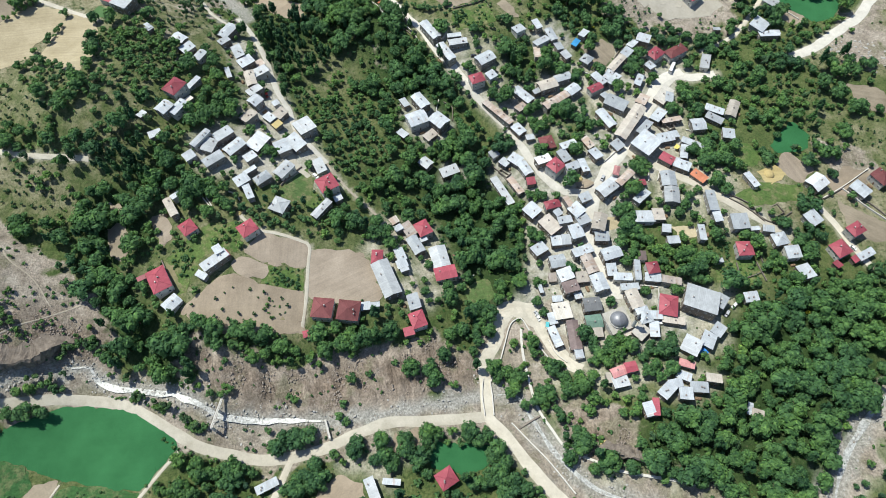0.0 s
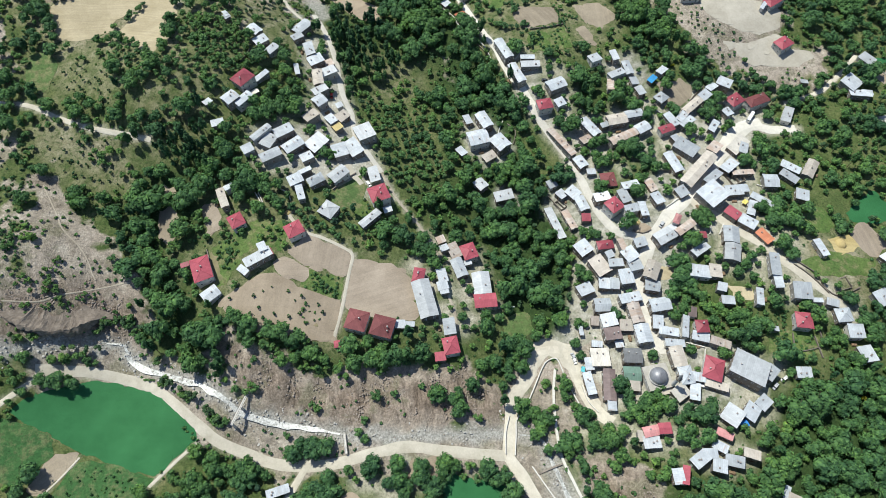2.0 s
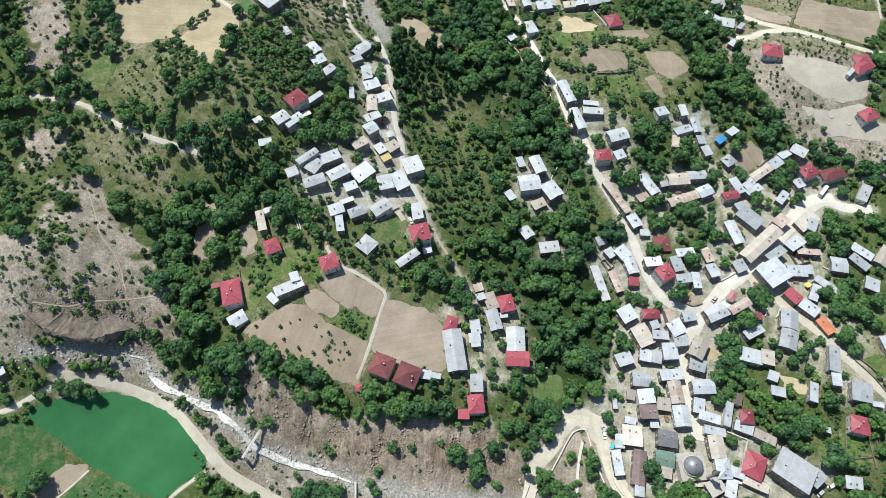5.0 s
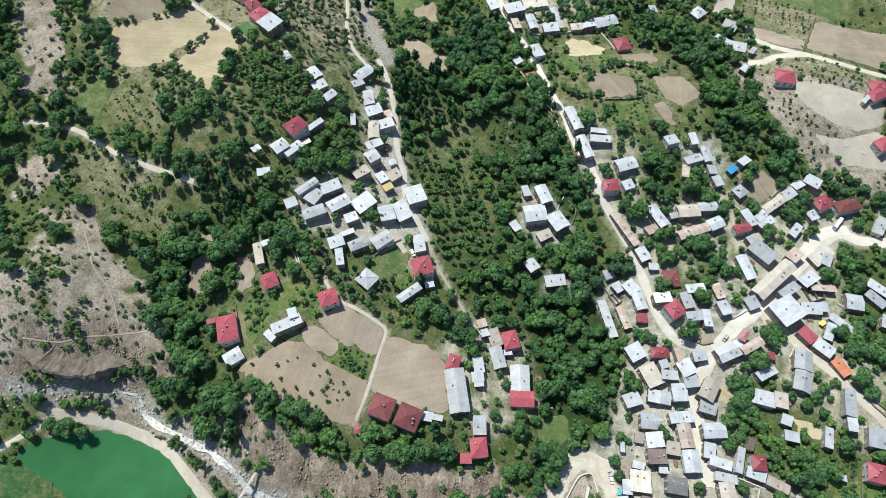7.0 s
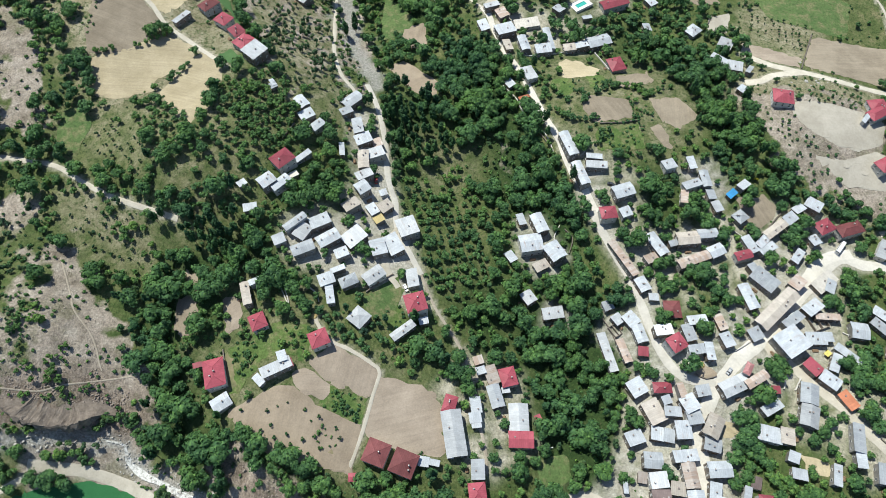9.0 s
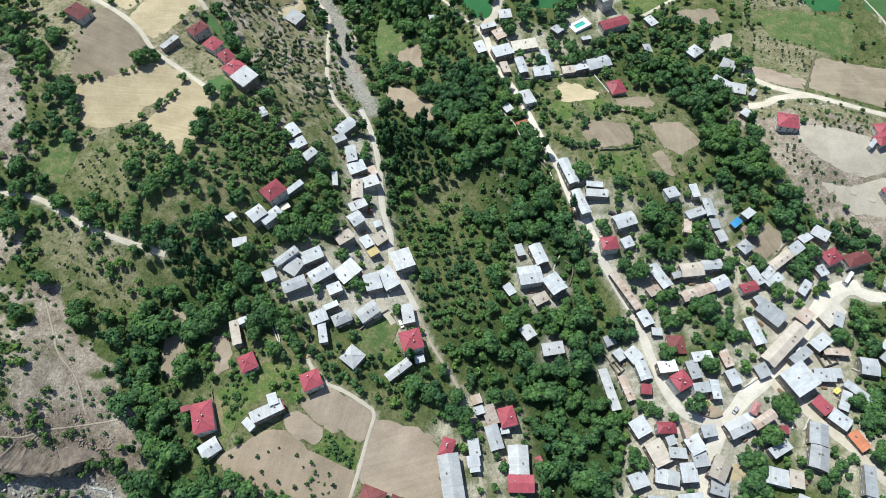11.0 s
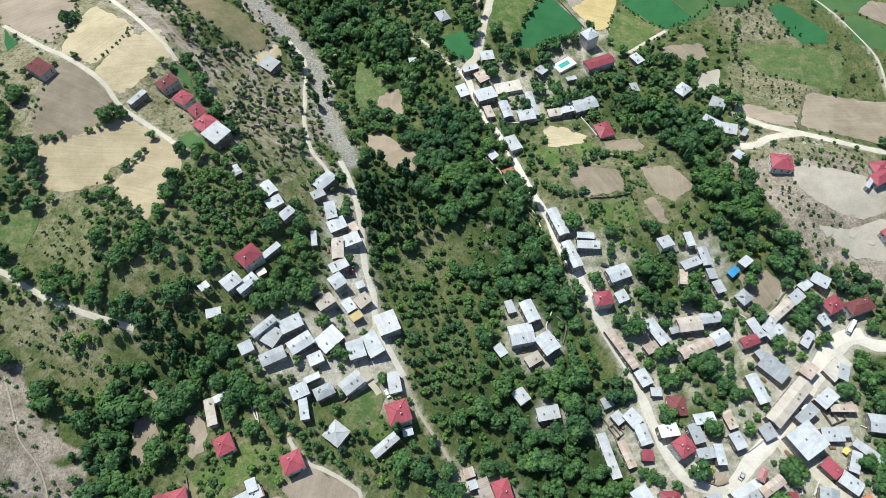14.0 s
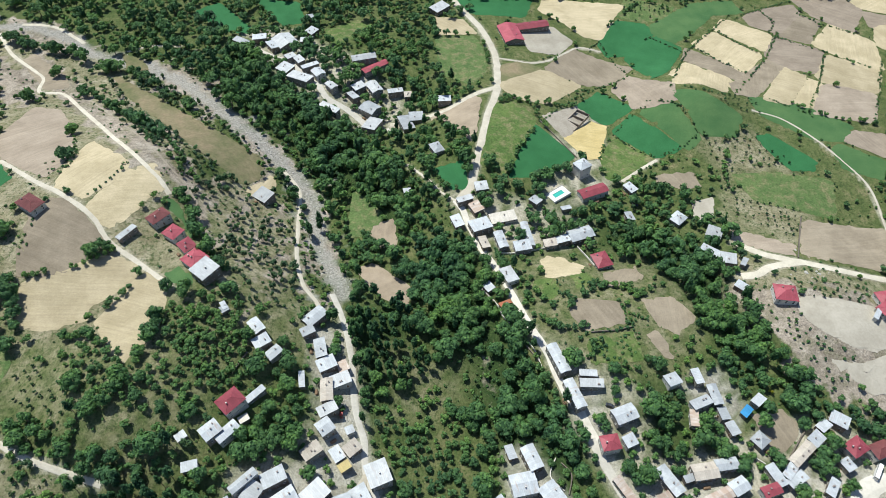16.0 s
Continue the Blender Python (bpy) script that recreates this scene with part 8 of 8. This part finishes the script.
for sort, pts in (
    ("s", [(-37.6, 232.0), (-44.0, 226.1), (-50.1, 219.1)]),
    ("p", [(-91.7, 215.2), (-89.3, 210.9), (-87.0, 206.9)]),
    ("p", [(78.2, 403.8), (82.8, 395.5), (86.1, 387.7)]),
    ("s", [(78.3, 404.8), (90.2, 409.7)]),
    ("s", [(75.9, 336.8), (88.7, 337.8), (98.1, 340.4)]),
    ("p", [(64.1, 315.7), (67.3, 319.1), (65.4, 325.8)]),
    ("s", [(208.8, 394.7), (218.9, 415.8), (228.2, 435.7)]),
    ("s", [(161.6, 446.9), (154.9, 433.7)]),
    ("p", [(38.6, 151.3), (47.7, 152.2)]),
    ("s", [(-103.7, 299.2), (-99.5, 311.9)]),
    ("s", [(200.5, 162.5), (207.9, 155.1), (215.3, 145.4)]),
    ("s", [(259.1, 154.2), (273.9, 159.0)]),
    ("s", [(276.5, 156.9), (285.2, 145.7), (289.9, 137.1)]),
    ("s", [(118.0, 190.2), (122.7, 187.8), (128.0, 189.4)]),
    ("s", [(74.9, 220.8), (79.4, 213.6), (83.0, 202.9)]),
    ("s", [(55.2, 270.9), (59.6, 265.4), (57.6, 256.5)]),
    ("s", [(-116.1, 183.7), (-112.9, 174.2), (-110.7, 165.0)]),
    ("s", [(28.6, 358.0), (38.2, 338.2), (47.5, 323.2)]),
    ("s", [(81.8, 264.9), (89.8, 250.0), (92.0, 241.0)]),
    ("s", [(185.6, 114.8), (203.4, 117.8), (204.9, 125.8)]),
    ("s", [(64.1, 518.3), (75.0, 502.1), (87.2, 484.0)]),
    ("p", [(18, 369.8), (27, 358.1), (30.2, 350.1), (41.4, 336.1), (46, 328.5), (49, 319.7)]),
    ("p", [(29.2, 395.5), (41.5, 395.7), (65, 402.7)]),
    ("s", [(166.3, 273.9), (176.3, 285.7), (184.1, 293)]),
    ("p", [(146.6, 276.6), (150.1, 273.4), (153.6, 271)]),
    ("p", [(197.8, 217.5), (201.6, 215.5), (206.8, 213.4)]),
    ("p", [(138.8, 202.7), (145.3, 206.9), (153.9, 213.3)]),
    ("p", [(164.9, 196.1), (160.5, 184.8)]),
    ("p", [(170.1, 191.1), (166, 184.5)]),
    ("s", [(201.6, 165.1), (211.7, 155.7), (213.9, 148.1), (221.2, 143.9), (234.8, 148.8)]),
    ("p", [(258.6, 154.7), (269.7, 158.2), (279, 161.6), (295.7, 168.5)]),
    ("p", [(273.7, 158.7), (281.3, 145.3), (289, 134.2)]),
    ("s", [(190.3, 125.4), (189.2, 114.1)]),
    ("s", [(201.4, 123.1), (203, 111.9)]),
    ("p", [(143.7, 120.2), (139.6, 108)]),
    ("p", [(134.6, 124.4), (143.5, 121.3)]),
    ("p", [(299.4, 308.2), (305.3, 300.1), (310.5, 291.7)]),
    ("p", [(77.8, 106.6), (79.7, 97.8), (83.3, 91.9)]),
    ("p", [(38.5, 93.1), (35.8, 84.5), (34.7, 74.2)]),
    ("p", [(-72.4, 210.5), (-74.4, 214.8), (-78.1, 217.4)]),
    ("p", [(-89.9, 214.7), (-87.8, 210.4), (-86.6, 206.1)]),
    ("p", [(52.6, 273.4), (49.4, 264.8), (55.6, 258.1)]),
):
    wall_line("garden_wall", "low rough stone wall edging a plot" if sort == "s" else "low pale cement wall edging a plot", pts, 0.5, 1.1, STONE if sort == "s" else PALE_WALL)


wall_line("bank_wall", "low pale concrete wall edging the stony stream bed", [(46.9, 67.7), (53.7, 55.8), (59.8, 45.3), (67.8, 28.5)], 0.6, 1.0, PALE_WALL, 2)
wall_line("weir", "low brown sill laid across the stream bed", [(49.4, 63.9), (55.5, 66.1), (62.0, 68.1)], 0.8, 0.6, STONE, 2)


def crag(label, pts, depth, seed):
    """A craggy face that stands out of the slope above its foot."""
    line = smooth_line(pts, 0.9)
    tan = np.gradient(line, axis=0)
    tan /= np.linalg.norm(tan, axis=1)[:, None] + 1e-9
    n, rows = len(line), 18
    run = np.arange(n) * 0.9
    end = np.clip(4.0 * np.minimum(np.arange(n), n - 1 - np.arange(n)) / n + 0.05, 0, 1)
    far = depth * end
    low = ground_z(line[:, 0], line[:, 1])
    top = ground_z(line[:, 0] - tan[:, 1] * far, line[:, 1] + tan[:, 0] * far)
    rise = np.maximum(top - low + 0.6, 7.0 * end)
    verts = []
    for k in range(rows):
        u = k / (rows - 1)
        out = np.interp(u, [0, 0.15, 0.5, 0.7, 1.0], [0.12, 0.07, 0.03, 0.10, 1.05])
        up = np.interp(u, [0, 0.15, 0.5, 0.7, 1.0], [-0.25, 0.15, 0.78, 1.0, 1.0])
        rough = 1.1 * wobble(run, run * 0 + k * 1.3, 7, seed) + 0.5 * wobble(run, run * 0 + k * 0.8, 2.6, seed + 1) + 0.3 * wobble(run, run * 0 + k * 1.1, 1.3, seed + 2)
        o = out * far + rough * end * (1 - 0.6 * u)
        x, y = line[:, 0] - tan[:, 1] * o, line[:, 1] + tan[:, 0] * o
        z = low + rise * up + 0.5 * rough * end
        if u > 0.65:
            m = (u - 0.65) / 0.35
            z = z * (1 - m) + (ground_z(x, y) - 0.5 * m) * m
        verts += list(zip(x, y, z))
    faces = [(k * n + i, k * n + i + 1, (k + 1) * n + i + 1, (k + 1) * n + i) for k in range(rows - 1) for i in range(n - 1)]
    tagged(new("crag", mesh("crag", verts, faces, [CRAG])), label, "rock face")


CRAG = soil("dark_slope_rock", (0.13, 0.106, 0.088), (0.27, 0.225, 0.185), 0.3, 1.1, 0.9)
crag("dark overhanging rock face above the stream bed", [(-216, 152), (-210.1, 147.4), (-203.9, 143.6), (-196.9, 142), (-190.8, 141.9), (-183.8, 142.3), (-177.5, 144.2), (-171, 149.8), (-162.7, 151.6)], 15, 4)
crag("brown crumbling rock face below the trees", [(79.1, 45.7), (86.1, 43.3), (92.4, 39.4), (99.6, 36.1), (108.3, 33.1)], 7, 5)


def beam(name, a, b, width, z0, z1, mat, parent):
    """A level slab between two places."""
    (ax, ay), (bx, by) = a, b
    n = math.hypot(bx - ax, by - ay)
    v, f = box(-width / 2, 0, z0, width / 2, n, z1)
    c, s = (by - ay) / n, (bx - ax) / n
    return part(name, mesh(name, [(ax + x * c + y * s, ay - x * s + y * c, z) for x, y, z in v], f, [mat]), parent)


def footbridge(a, b):
    root = new("footbridge", None)
    tagged(root, "narrow grey footbridge with thin rails across the stream", "footbridge")
    z = max(gz(*a), gz(*b)) + 1.0
    beam("deck", a, b, 1.2, z - 0.35, z, CONCRETE, root)
    d = Vector((b[0] - a[0], b[1] - a[1])).normalized()
    for s in (-0.55, 0.55):
        off = (d.y * s, -d.x * s)
        beam("rail", (a[0] + off[0], a[1] + off[1]), (b[0] + off[0], b[1] + off[1]), 0.1, z + 0.85, z + 0.95, STONE, root)
    for u in (0.02, 0.5, 0.95):
        x, y = a[0] + (b[0] - a[0]) * u, a[1] + (b[1] - a[1]) * u
        v, f = box(x - 0.5, y - 0.5, gz(x, y) - 1, x + 0.5, y + 0.5, z - 0.3)
        part("pier", mesh("pier", v, f, [CONCRETE]), root)


footbridge((-98.8, 94.2), (-91.6, 111.4))
footbridge((-43.1, 78.4), (-44.3, 88.1))


# ---- mosque ----
def lathe(profile, seg):
    """A turned shape from radius and height pairs."""
    verts = [(r * math.cos(6.28318 * j / seg), r * math.sin(6.28318 * j / seg), z) for r, z in profile for j in range(seg)]
    faces = [(i * seg + j, i * seg + (j + 1) % seg, (i + 1) * seg + (j + 1) % seg, (i + 1) * seg + j) for i in range(len(profile) - 1) for j in range(seg)]
    return verts, faces


LEAD = sheet_metal("grey_lead_dome", (0.36, 0.36, 0.38), (0.26, 0.26, 0.28), 0.0, 0.45, 0.3)


def mosque(x, y, turn, side):
    root = new("mosque", None)
    root.matrix_basis = pose(x, y, gz(x, y), 0, 0, turn)
    tagged(root, "small pale stone mosque with a grey lead dome", "mosque")
    a = side / 2
    part("wall", mesh("wall", *joined(box(-a, -a, -2, a, a, 5.0)), [WALL["white"]]), root)
    part("terrace_roof", mesh("roof", *joined(box(-a - 0.4, -a - 0.4, 5.0, a + 0.4, a + 0.4, 5.25)), [ROOF["c"]]), root)
    part("drum", mesh("drum", *lathe([(4.75, 5.2), (4.75, 6.2), (4.95, 6.25), (4.95, 6.45), (4.4, 6.5)], 24), [WALL["white"]]), root)
    part("dome", mesh("dome", *lathe([(4.6 * math.cos(k * 0.157), 6.4 + 3.9 * math.sin(k * 0.157)) for k in range(11)], 28), [LEAD], smooth=True), root)
    part("finial", mesh("finial", *lathe([(0.12, 10.2), (0.25, 10.6), (0.08, 10.9), (0.03, 11.6)], 8), [LEAD]), root)
    v, f = box(-a, -a - 2.6, -2, a, -a, 3.2)
    part("porch", mesh("porch", v, f, [WALL["white"]]), root)
    v, f = box(-a - 0.4, -a - 3.0, 3.2, a + 0.4, -a + 0.1, 3.4)
    part("porch_roof", mesh("porch_roof", v, f, [ROOF["t"]]), root)
    for s in (0, 90, 180, 270):
        for u in (-0.28, 0, 0.28):
            part("window", WINDOW_MESH, root, m=pose(0, 0, 0, 0, 0, s) @ pose(u * side, -a - 0.01, 3.9))


mosque(114.4, 105.8, 8, 12.0)


def minaret(x, y):
    root = new("minaret", None)
    root.matrix_basis = pose(x, y, gz(x, y))
    tagged(root, "slender pale stone minaret with a grey pointed cap", "minaret")
    part("base", mesh("base", *joined(box(-1.2, -1.2, -2, 1.2, 1.2, 4)), [STONE]), root)
    part("shaft", mesh("shaft", *lathe([(1.0, 4), (0.9, 13.0), (1.5, 13.8)], 12), [WALL["white"]]), root)
    part("balcony", mesh("balcony", *lathe([(1.5, 13.8), (1.55, 14.8), (1.4, 14.8), (1.38, 13.9), (0.8, 13.9)], 12), [STONE]), root)
    part("upper_shaft", mesh("shaft", *lathe([(0.75, 13.9), (0.72, 16.6)], 12), [WALL["white"]]), root)
    part("cap", mesh("cap", *lathe([(0.95, 16.6), (0.5, 18.6), (0.03, 20.5)], 12), [LEAD]), root)


minaret(120.9, 101.4)


# ---- vehicles ----
CAR_PAINT = {"white": plain("white_car_paint", (0.75, 0.75, 0.74), 0.3), "red": plain("red_tractor_paint", (0.45, 0.05, 0.04), 0.4), "dark": plain("dark_car_paint", (0.05, 0.055, 0.07), 0.3), "silver": plain("silver_car_paint", (0.45, 0.46, 0.48), 0.3)}
RUBBER = plain("black_rubber", (0.02, 0.02, 0.02), 0.9)


def wheel_mesh(radius, width):
    v, f = lathe([(radius * 0.5, -width / 2), (radius, -width / 2), (radius, width / 2), (radius * 0.5, width / 2), (0.02, width / 2)], 12)
    return mesh("wheel", [(z, x, y) for x, y, z in v], f, [RUBBER])


RIM = mesh("rim", *box(-0.13, -0.14, -0.14, 0.13, 0.14, 0.14), [CAR_PAINT["silver"]])


def vehicle(sort, colour, x, y, turn):
    length, width, height, hood, roof0, roof1 = {"car": (4.3, 1.75, 1.45, 0.85, -0.9, 0.9), "van": (5.2, 2.0, 2.1, 1.15, -2.3, 1.2), "bus": (9.0, 2.4, 2.9, 2.6, -4.4, 4.3), "tractor": (3.6, 1.6, 2.3, 1.3, -1.5, -0.2)}[sort]
    words = {"car": f"parked {colour} car on the dusty street", "van": f"parked {colour} van beside the houses", "bus": "parked white bus on the village square", "tractor": "parked red farm tractor beside a house"}[sort]
    root = new(sort, None)
    root.matrix_basis = pose(x, y, gz(x, y) + 0.24, 0, 0, turn)
    tagged(root, words, sort)
    w, n = width / 2, length / 2
    v, f = box(-w, -n, 0.35, w, n, hood)
    for i, (px, py, pz) in enumerate(v):
        v[i] = (px * (0.94 if pz > 0.5 else 1), py * (0.97 if pz > 0.5 else 1), pz)
    part("body", mesh("body", v, f, [CAR_PAINT[colour]]), root)
    v, f = box(-w * 0.92, roof0 - 0.35, hood, w * 0.92, roof1 + 0.5, height - 0.06)
    for i in range(4, 8):
        px, py, pz = v[i]
        v[i] = (px * 0.88, py + (0.3 if py < 0 else -0.45) * (0.3 if sort == "bus" else 1), pz)
    part("cabin_glass", mesh("cabin", v, f, [GLASS]), root, "dark glazed cabin")
    v, f = box(-w * 0.84, roof0, height - 0.07, w * 0.84, roof1, height)
    part("cabin_roof", mesh("roof", v, f, [CAR_PAINT[colour]]), root)
    wm = wheel_mesh(0.34 if sort in ("car", "van") else 0.5, 0.24)
    for sx in (-1, 1):
        for sy in (-0.62, 0.62):
            at = part("wheel", wm, root, m=pose(sx * (w - 0.1), sy * n, 0.34 if sort in ("car", "van") else 0.5))
            part("rim", RIM, at, "pale metal rim")


vehicle("bus", "white", 210.1, 269.9, -38)
vehicle("car", "white", 137.0, 100.7, 80)
vehicle("van", "white", 172.1, 225.2, -48)
vehicle("car", "white", -30.5, 225.1, 30)
vehicle("car", "silver", 75.9, 122.2, 20)
vehicle("car", "white", 76.0, 120.1, 12)
vehicle("car", "dark", 44.8, 96.4, -30)
vehicle("car", "dark", 81.1, 297.3, 70)
vehicle("car", "white", 180.1, 102.2, -60)
vehicle("car", "silver", 174.4, 98.7, -50)
vehicle("car", "white", 260.6, 121.3, 35)
vehicle("tractor", "red", 149.6, 184.8, 10)
vehicle("tractor", "red", -52.7, 288.5, 5)
vehicle("car", "silver", 134.4, 192.0, -40)
vehicle("car", "dark", 120.9, 442.4, 60)


# ---- swimming pool, foundations, tarpaulins ----
def pool(a, b, c):
    """A pool in a pale raised deck over three corners."""
    A, B, C = (Vector(q) for q in (a, b, c))
    mid = (A + C) / 2
    w, d = (B - A).length, (C - B).length
    turn = math.degrees(math.atan2(B.y - A.y, B.x - A.x))
    root = new("swimming_pool", None)
    root.matrix_basis = pose(mid.x, mid.y, gz(*mid), 0, 0, turn)
    tagged(root, "turquoise swimming pool set in a white raised deck", "pool")
    pw, pd = w * 0.28, d * 0.2
    pieces = [box(-w / 2, -d / 2, -0.6, w / 2, -pd, 0.9), box(-w / 2, pd, -0.6, w / 2, d / 2, 0.9), box(-w / 2, -pd, -0.6, -pw, pd, 0.9), box(pw, -pd, -0.6, w / 2, pd, 0.9)]
    part("deck", mesh("deck", *joined(*pieces), [plain("white_pool_deck", (0.80, 0.78, 0.73), 0.7)]), root)
    v, f = box(-pw, -pd, -0.6, pw, pd, 0.6)
    part("water", mesh("water", v, f, [plain("turquoise_pool_water", (0.06, 0.42, 0.36), 0.1)]), root)
    for s in (-1, 1):
        v, f = box(-w / 2, s * d / 2 - 0.1, 0.9, w / 2, s * d / 2 + 0.1, 1.35)
        part("parapet", mesh("parapet", v, f, [WALL["white"]]), root)


pool((62.1, 445.5), (73.6, 454.2), (79.0, 447.4))


def foundation(name, label, a, b, c, height, rooms):
    """Bare walls of an unroofed building over three corners."""
    A, B, C = (Vector(q) for q in (a, b, c))
    mid, w, d = (A + C) / 2, (B - A).length, (C - B).length
    turn = math.degrees(math.atan2(B.y - A.y, B.x - A.x))
    root = new(name, None)
    root.matrix_basis = pose(mid.x, mid.y, gz(*mid), 0, 0, turn)
    tagged(root, label, "foundation")
    k = 0.3
    rows = [(-w / 2, -d / 2, w / 2, -d / 2 + k), (-w / 2, d / 2 - k, w / 2, d / 2), (-w / 2, -d / 2 + k, -w / 2 + k, d / 2 - k), (w / 2 - k, -d / 2 + k, w / 2, d / 2 - k)]
    rows += [(-w / 2 + w * (i + 1) / (rooms + 1), -d / 2 + k, -w / 2 + w * (i + 1) / (rooms + 1) + k, d / 2 - k) for i in range(rooms)]
    for x0, y0, x1, y1 in rows:
        v, f = box(x0, y0, -1.0, x1, y1, height)
        part("wall", mesh("wall", v, f, [STONE]), root)


foundation("building_foundation", "unfinished grey stone foundation walls on dug soil", (76.6, 516.3), (95.1, 541.6), (104.2, 536.2), 1.2, 3)
foundation("foundation_slab", "square outline of a low pale concrete foundation", (217.9, 152.3), (227.8, 154.9), (230.2, 148.7), 0.5, 0)
foundation("ruined_shed", "roofless ruined shed with rough stone walls", (77.9, 215.4), (81.7, 218.0), (84.6, 212.1), 1.6, 1)
foundation("unroofed_yard", "roofless stone enclosure on a dusty slope", (182.2, 228.2), (190.3, 231.5), (188.6, 219.9), 2.0, 1)


def tarpaulin(label, colour, x, y, turn, w, d):
    """A sagging sheet on four thin posts."""
    root = new("tarpaulin", None)
    root.matrix_basis = pose(x, y, gz(x, y), 0, 0, turn)
    tagged(root, label, "tarpaulin")
    n = 7
    verts = [((i / (n - 1) - 0.5) * w, (j / (n - 1) - 0.5) * d, 2.2 + 0.25 * math.cos(i * 1.3) * math.sin(j * 1.1) + k) for k in (0, 0.05) for j in range(n) for i in range(n)]
    faces = [(j * n + i, j * n + i + 1, (j + 1) * n + i + 1, (j + 1) * n + i) for j in range(n - 1) for i in range(n - 1)]
    faces += [tuple(i + n * n for i in f) for f in faces]
    part("sheet", mesh("sheet", verts, faces, [plain("tarpaulin_" + label.split()[0], colour, 0.6)], smooth=True), root)
    for sx in (-0.47, 0.47):
        for sy in (-0.47, 0.47):
            v, f = box(sx * w - 0.06, sy * d - 0.06, -0.3, sx * w + 0.06, sy * d + 0.06, 2.2)
            part("post", mesh("post", v, f, [DOOR]), root)


tarpaulin("blue tarpaulin stretched over a yard beside a house", (0.03, 0.20, 0.55), 152.2, 80.3, 25, 4.0, 3.4)
tarpaulin("yellow awning sheet over a dusty yard", (0.70, 0.58, 0.16), 186.0, 204.6, 40, 3.4, 2.6)
tarpaulin("turquoise tarpaulin hung beside a low house", (0.10, 0.45, 0.50), 79.4, 114.5, 70, 3.0, 2.0)


# ---- yard clutter ----
WOOD = plain("stacked_firewood", (0.24, 0.16, 0.10), 0.95)
HAY = plain("dry_hay", (0.48, 0.37, 0.17), 0.95)


def woodpile(x, y, turn, length):
    r = random.Random(int(x * 10) + int(y))
    n = max(5, int(length / 0.35))
    verts, faces = [], []
    for i in range(n + 1):
        for py, pz in ((-0.9, -0.5), (-0.8, 0.55), (-0.35, 0.95), (0.2, 1.05), (0.7, 0.6), (0.9, -0.5)):
            k = 0.75 if i in (0, n) else 1.0
            verts.append((-length / 2 + i * length / n + r.uniform(-0.08, 0.08), py * k + r.uniform(-0.12, 0.12), pz * (k if pz > 0 else 1) + r.uniform(-0.12, 0.12)))
    for i in range(n):
        faces += [(i * 6 + j, i * 6 + 6 + j, i * 6 + 7 + j, i * 6 + 1 + j) for j in range(5)]
    faces += [(0, 1, 2, 3, 4, 5), tuple(n * 6 + j for j in (5, 4, 3, 2, 1, 0))]
    ob = new("woodpile", mesh("woodpile", verts, faces, [WOOD]))
    ob.matrix_basis = pose(x, y, gz(x, y) + 0.15, 0, 0, turn)
    tagged(ob, "stack of split brown firewood in a yard", "woodpile", group="woodpiles in the yards")


def haystack(x, y, size):
    r = random.Random(int(x * 7))
    v, f = lathe([(0.05, 1.0), (0.45, 0.92), (0.8, 0.6), (1.0, 0.15), (1.05, -0.3)], 12)
    v = [(px * size * r.uniform(0.9, 1.1), py * size * r.uniform(0.9, 1.1), pz * size * 0.55) for px, py, pz in v]
    ob = new("haystack", mesh("haystack", v, [q[::-1] for q in f], [HAY], smooth=True))
    ob.matrix_basis = pose(x, y, gz(x, y))
    tagged(ob, "rounded heap of dry straw on bare ground", "haystack", group="straw heaps")


def yards():
    r = random.Random(21)
    done = 0
    for k, (x, y, turn, w, d) in enumerate(HOUSES):
        if k % 4 or w * d < 30:
            continue
        a = radians(turn)
        off = d / 2 + 2.2
        px, py = x + math.sin(a) * off, y - math.cos(a) * off
        if not blocked(np.array([px]), np.array([py]), np.array([1.2]))[0]:
            woodpile(px, py, turn, r.uniform(1.8, 3.6))
            done += 1


yards()
for x, y, s in ((233.0, 175.5, 3.2), (219.3, 167.6, 2.2), (121.1, 194.9, 2.0), (87.9, 46.9, 2.6), (-73.8, 202.8, 1.6)):
    haystack(x, y, s)
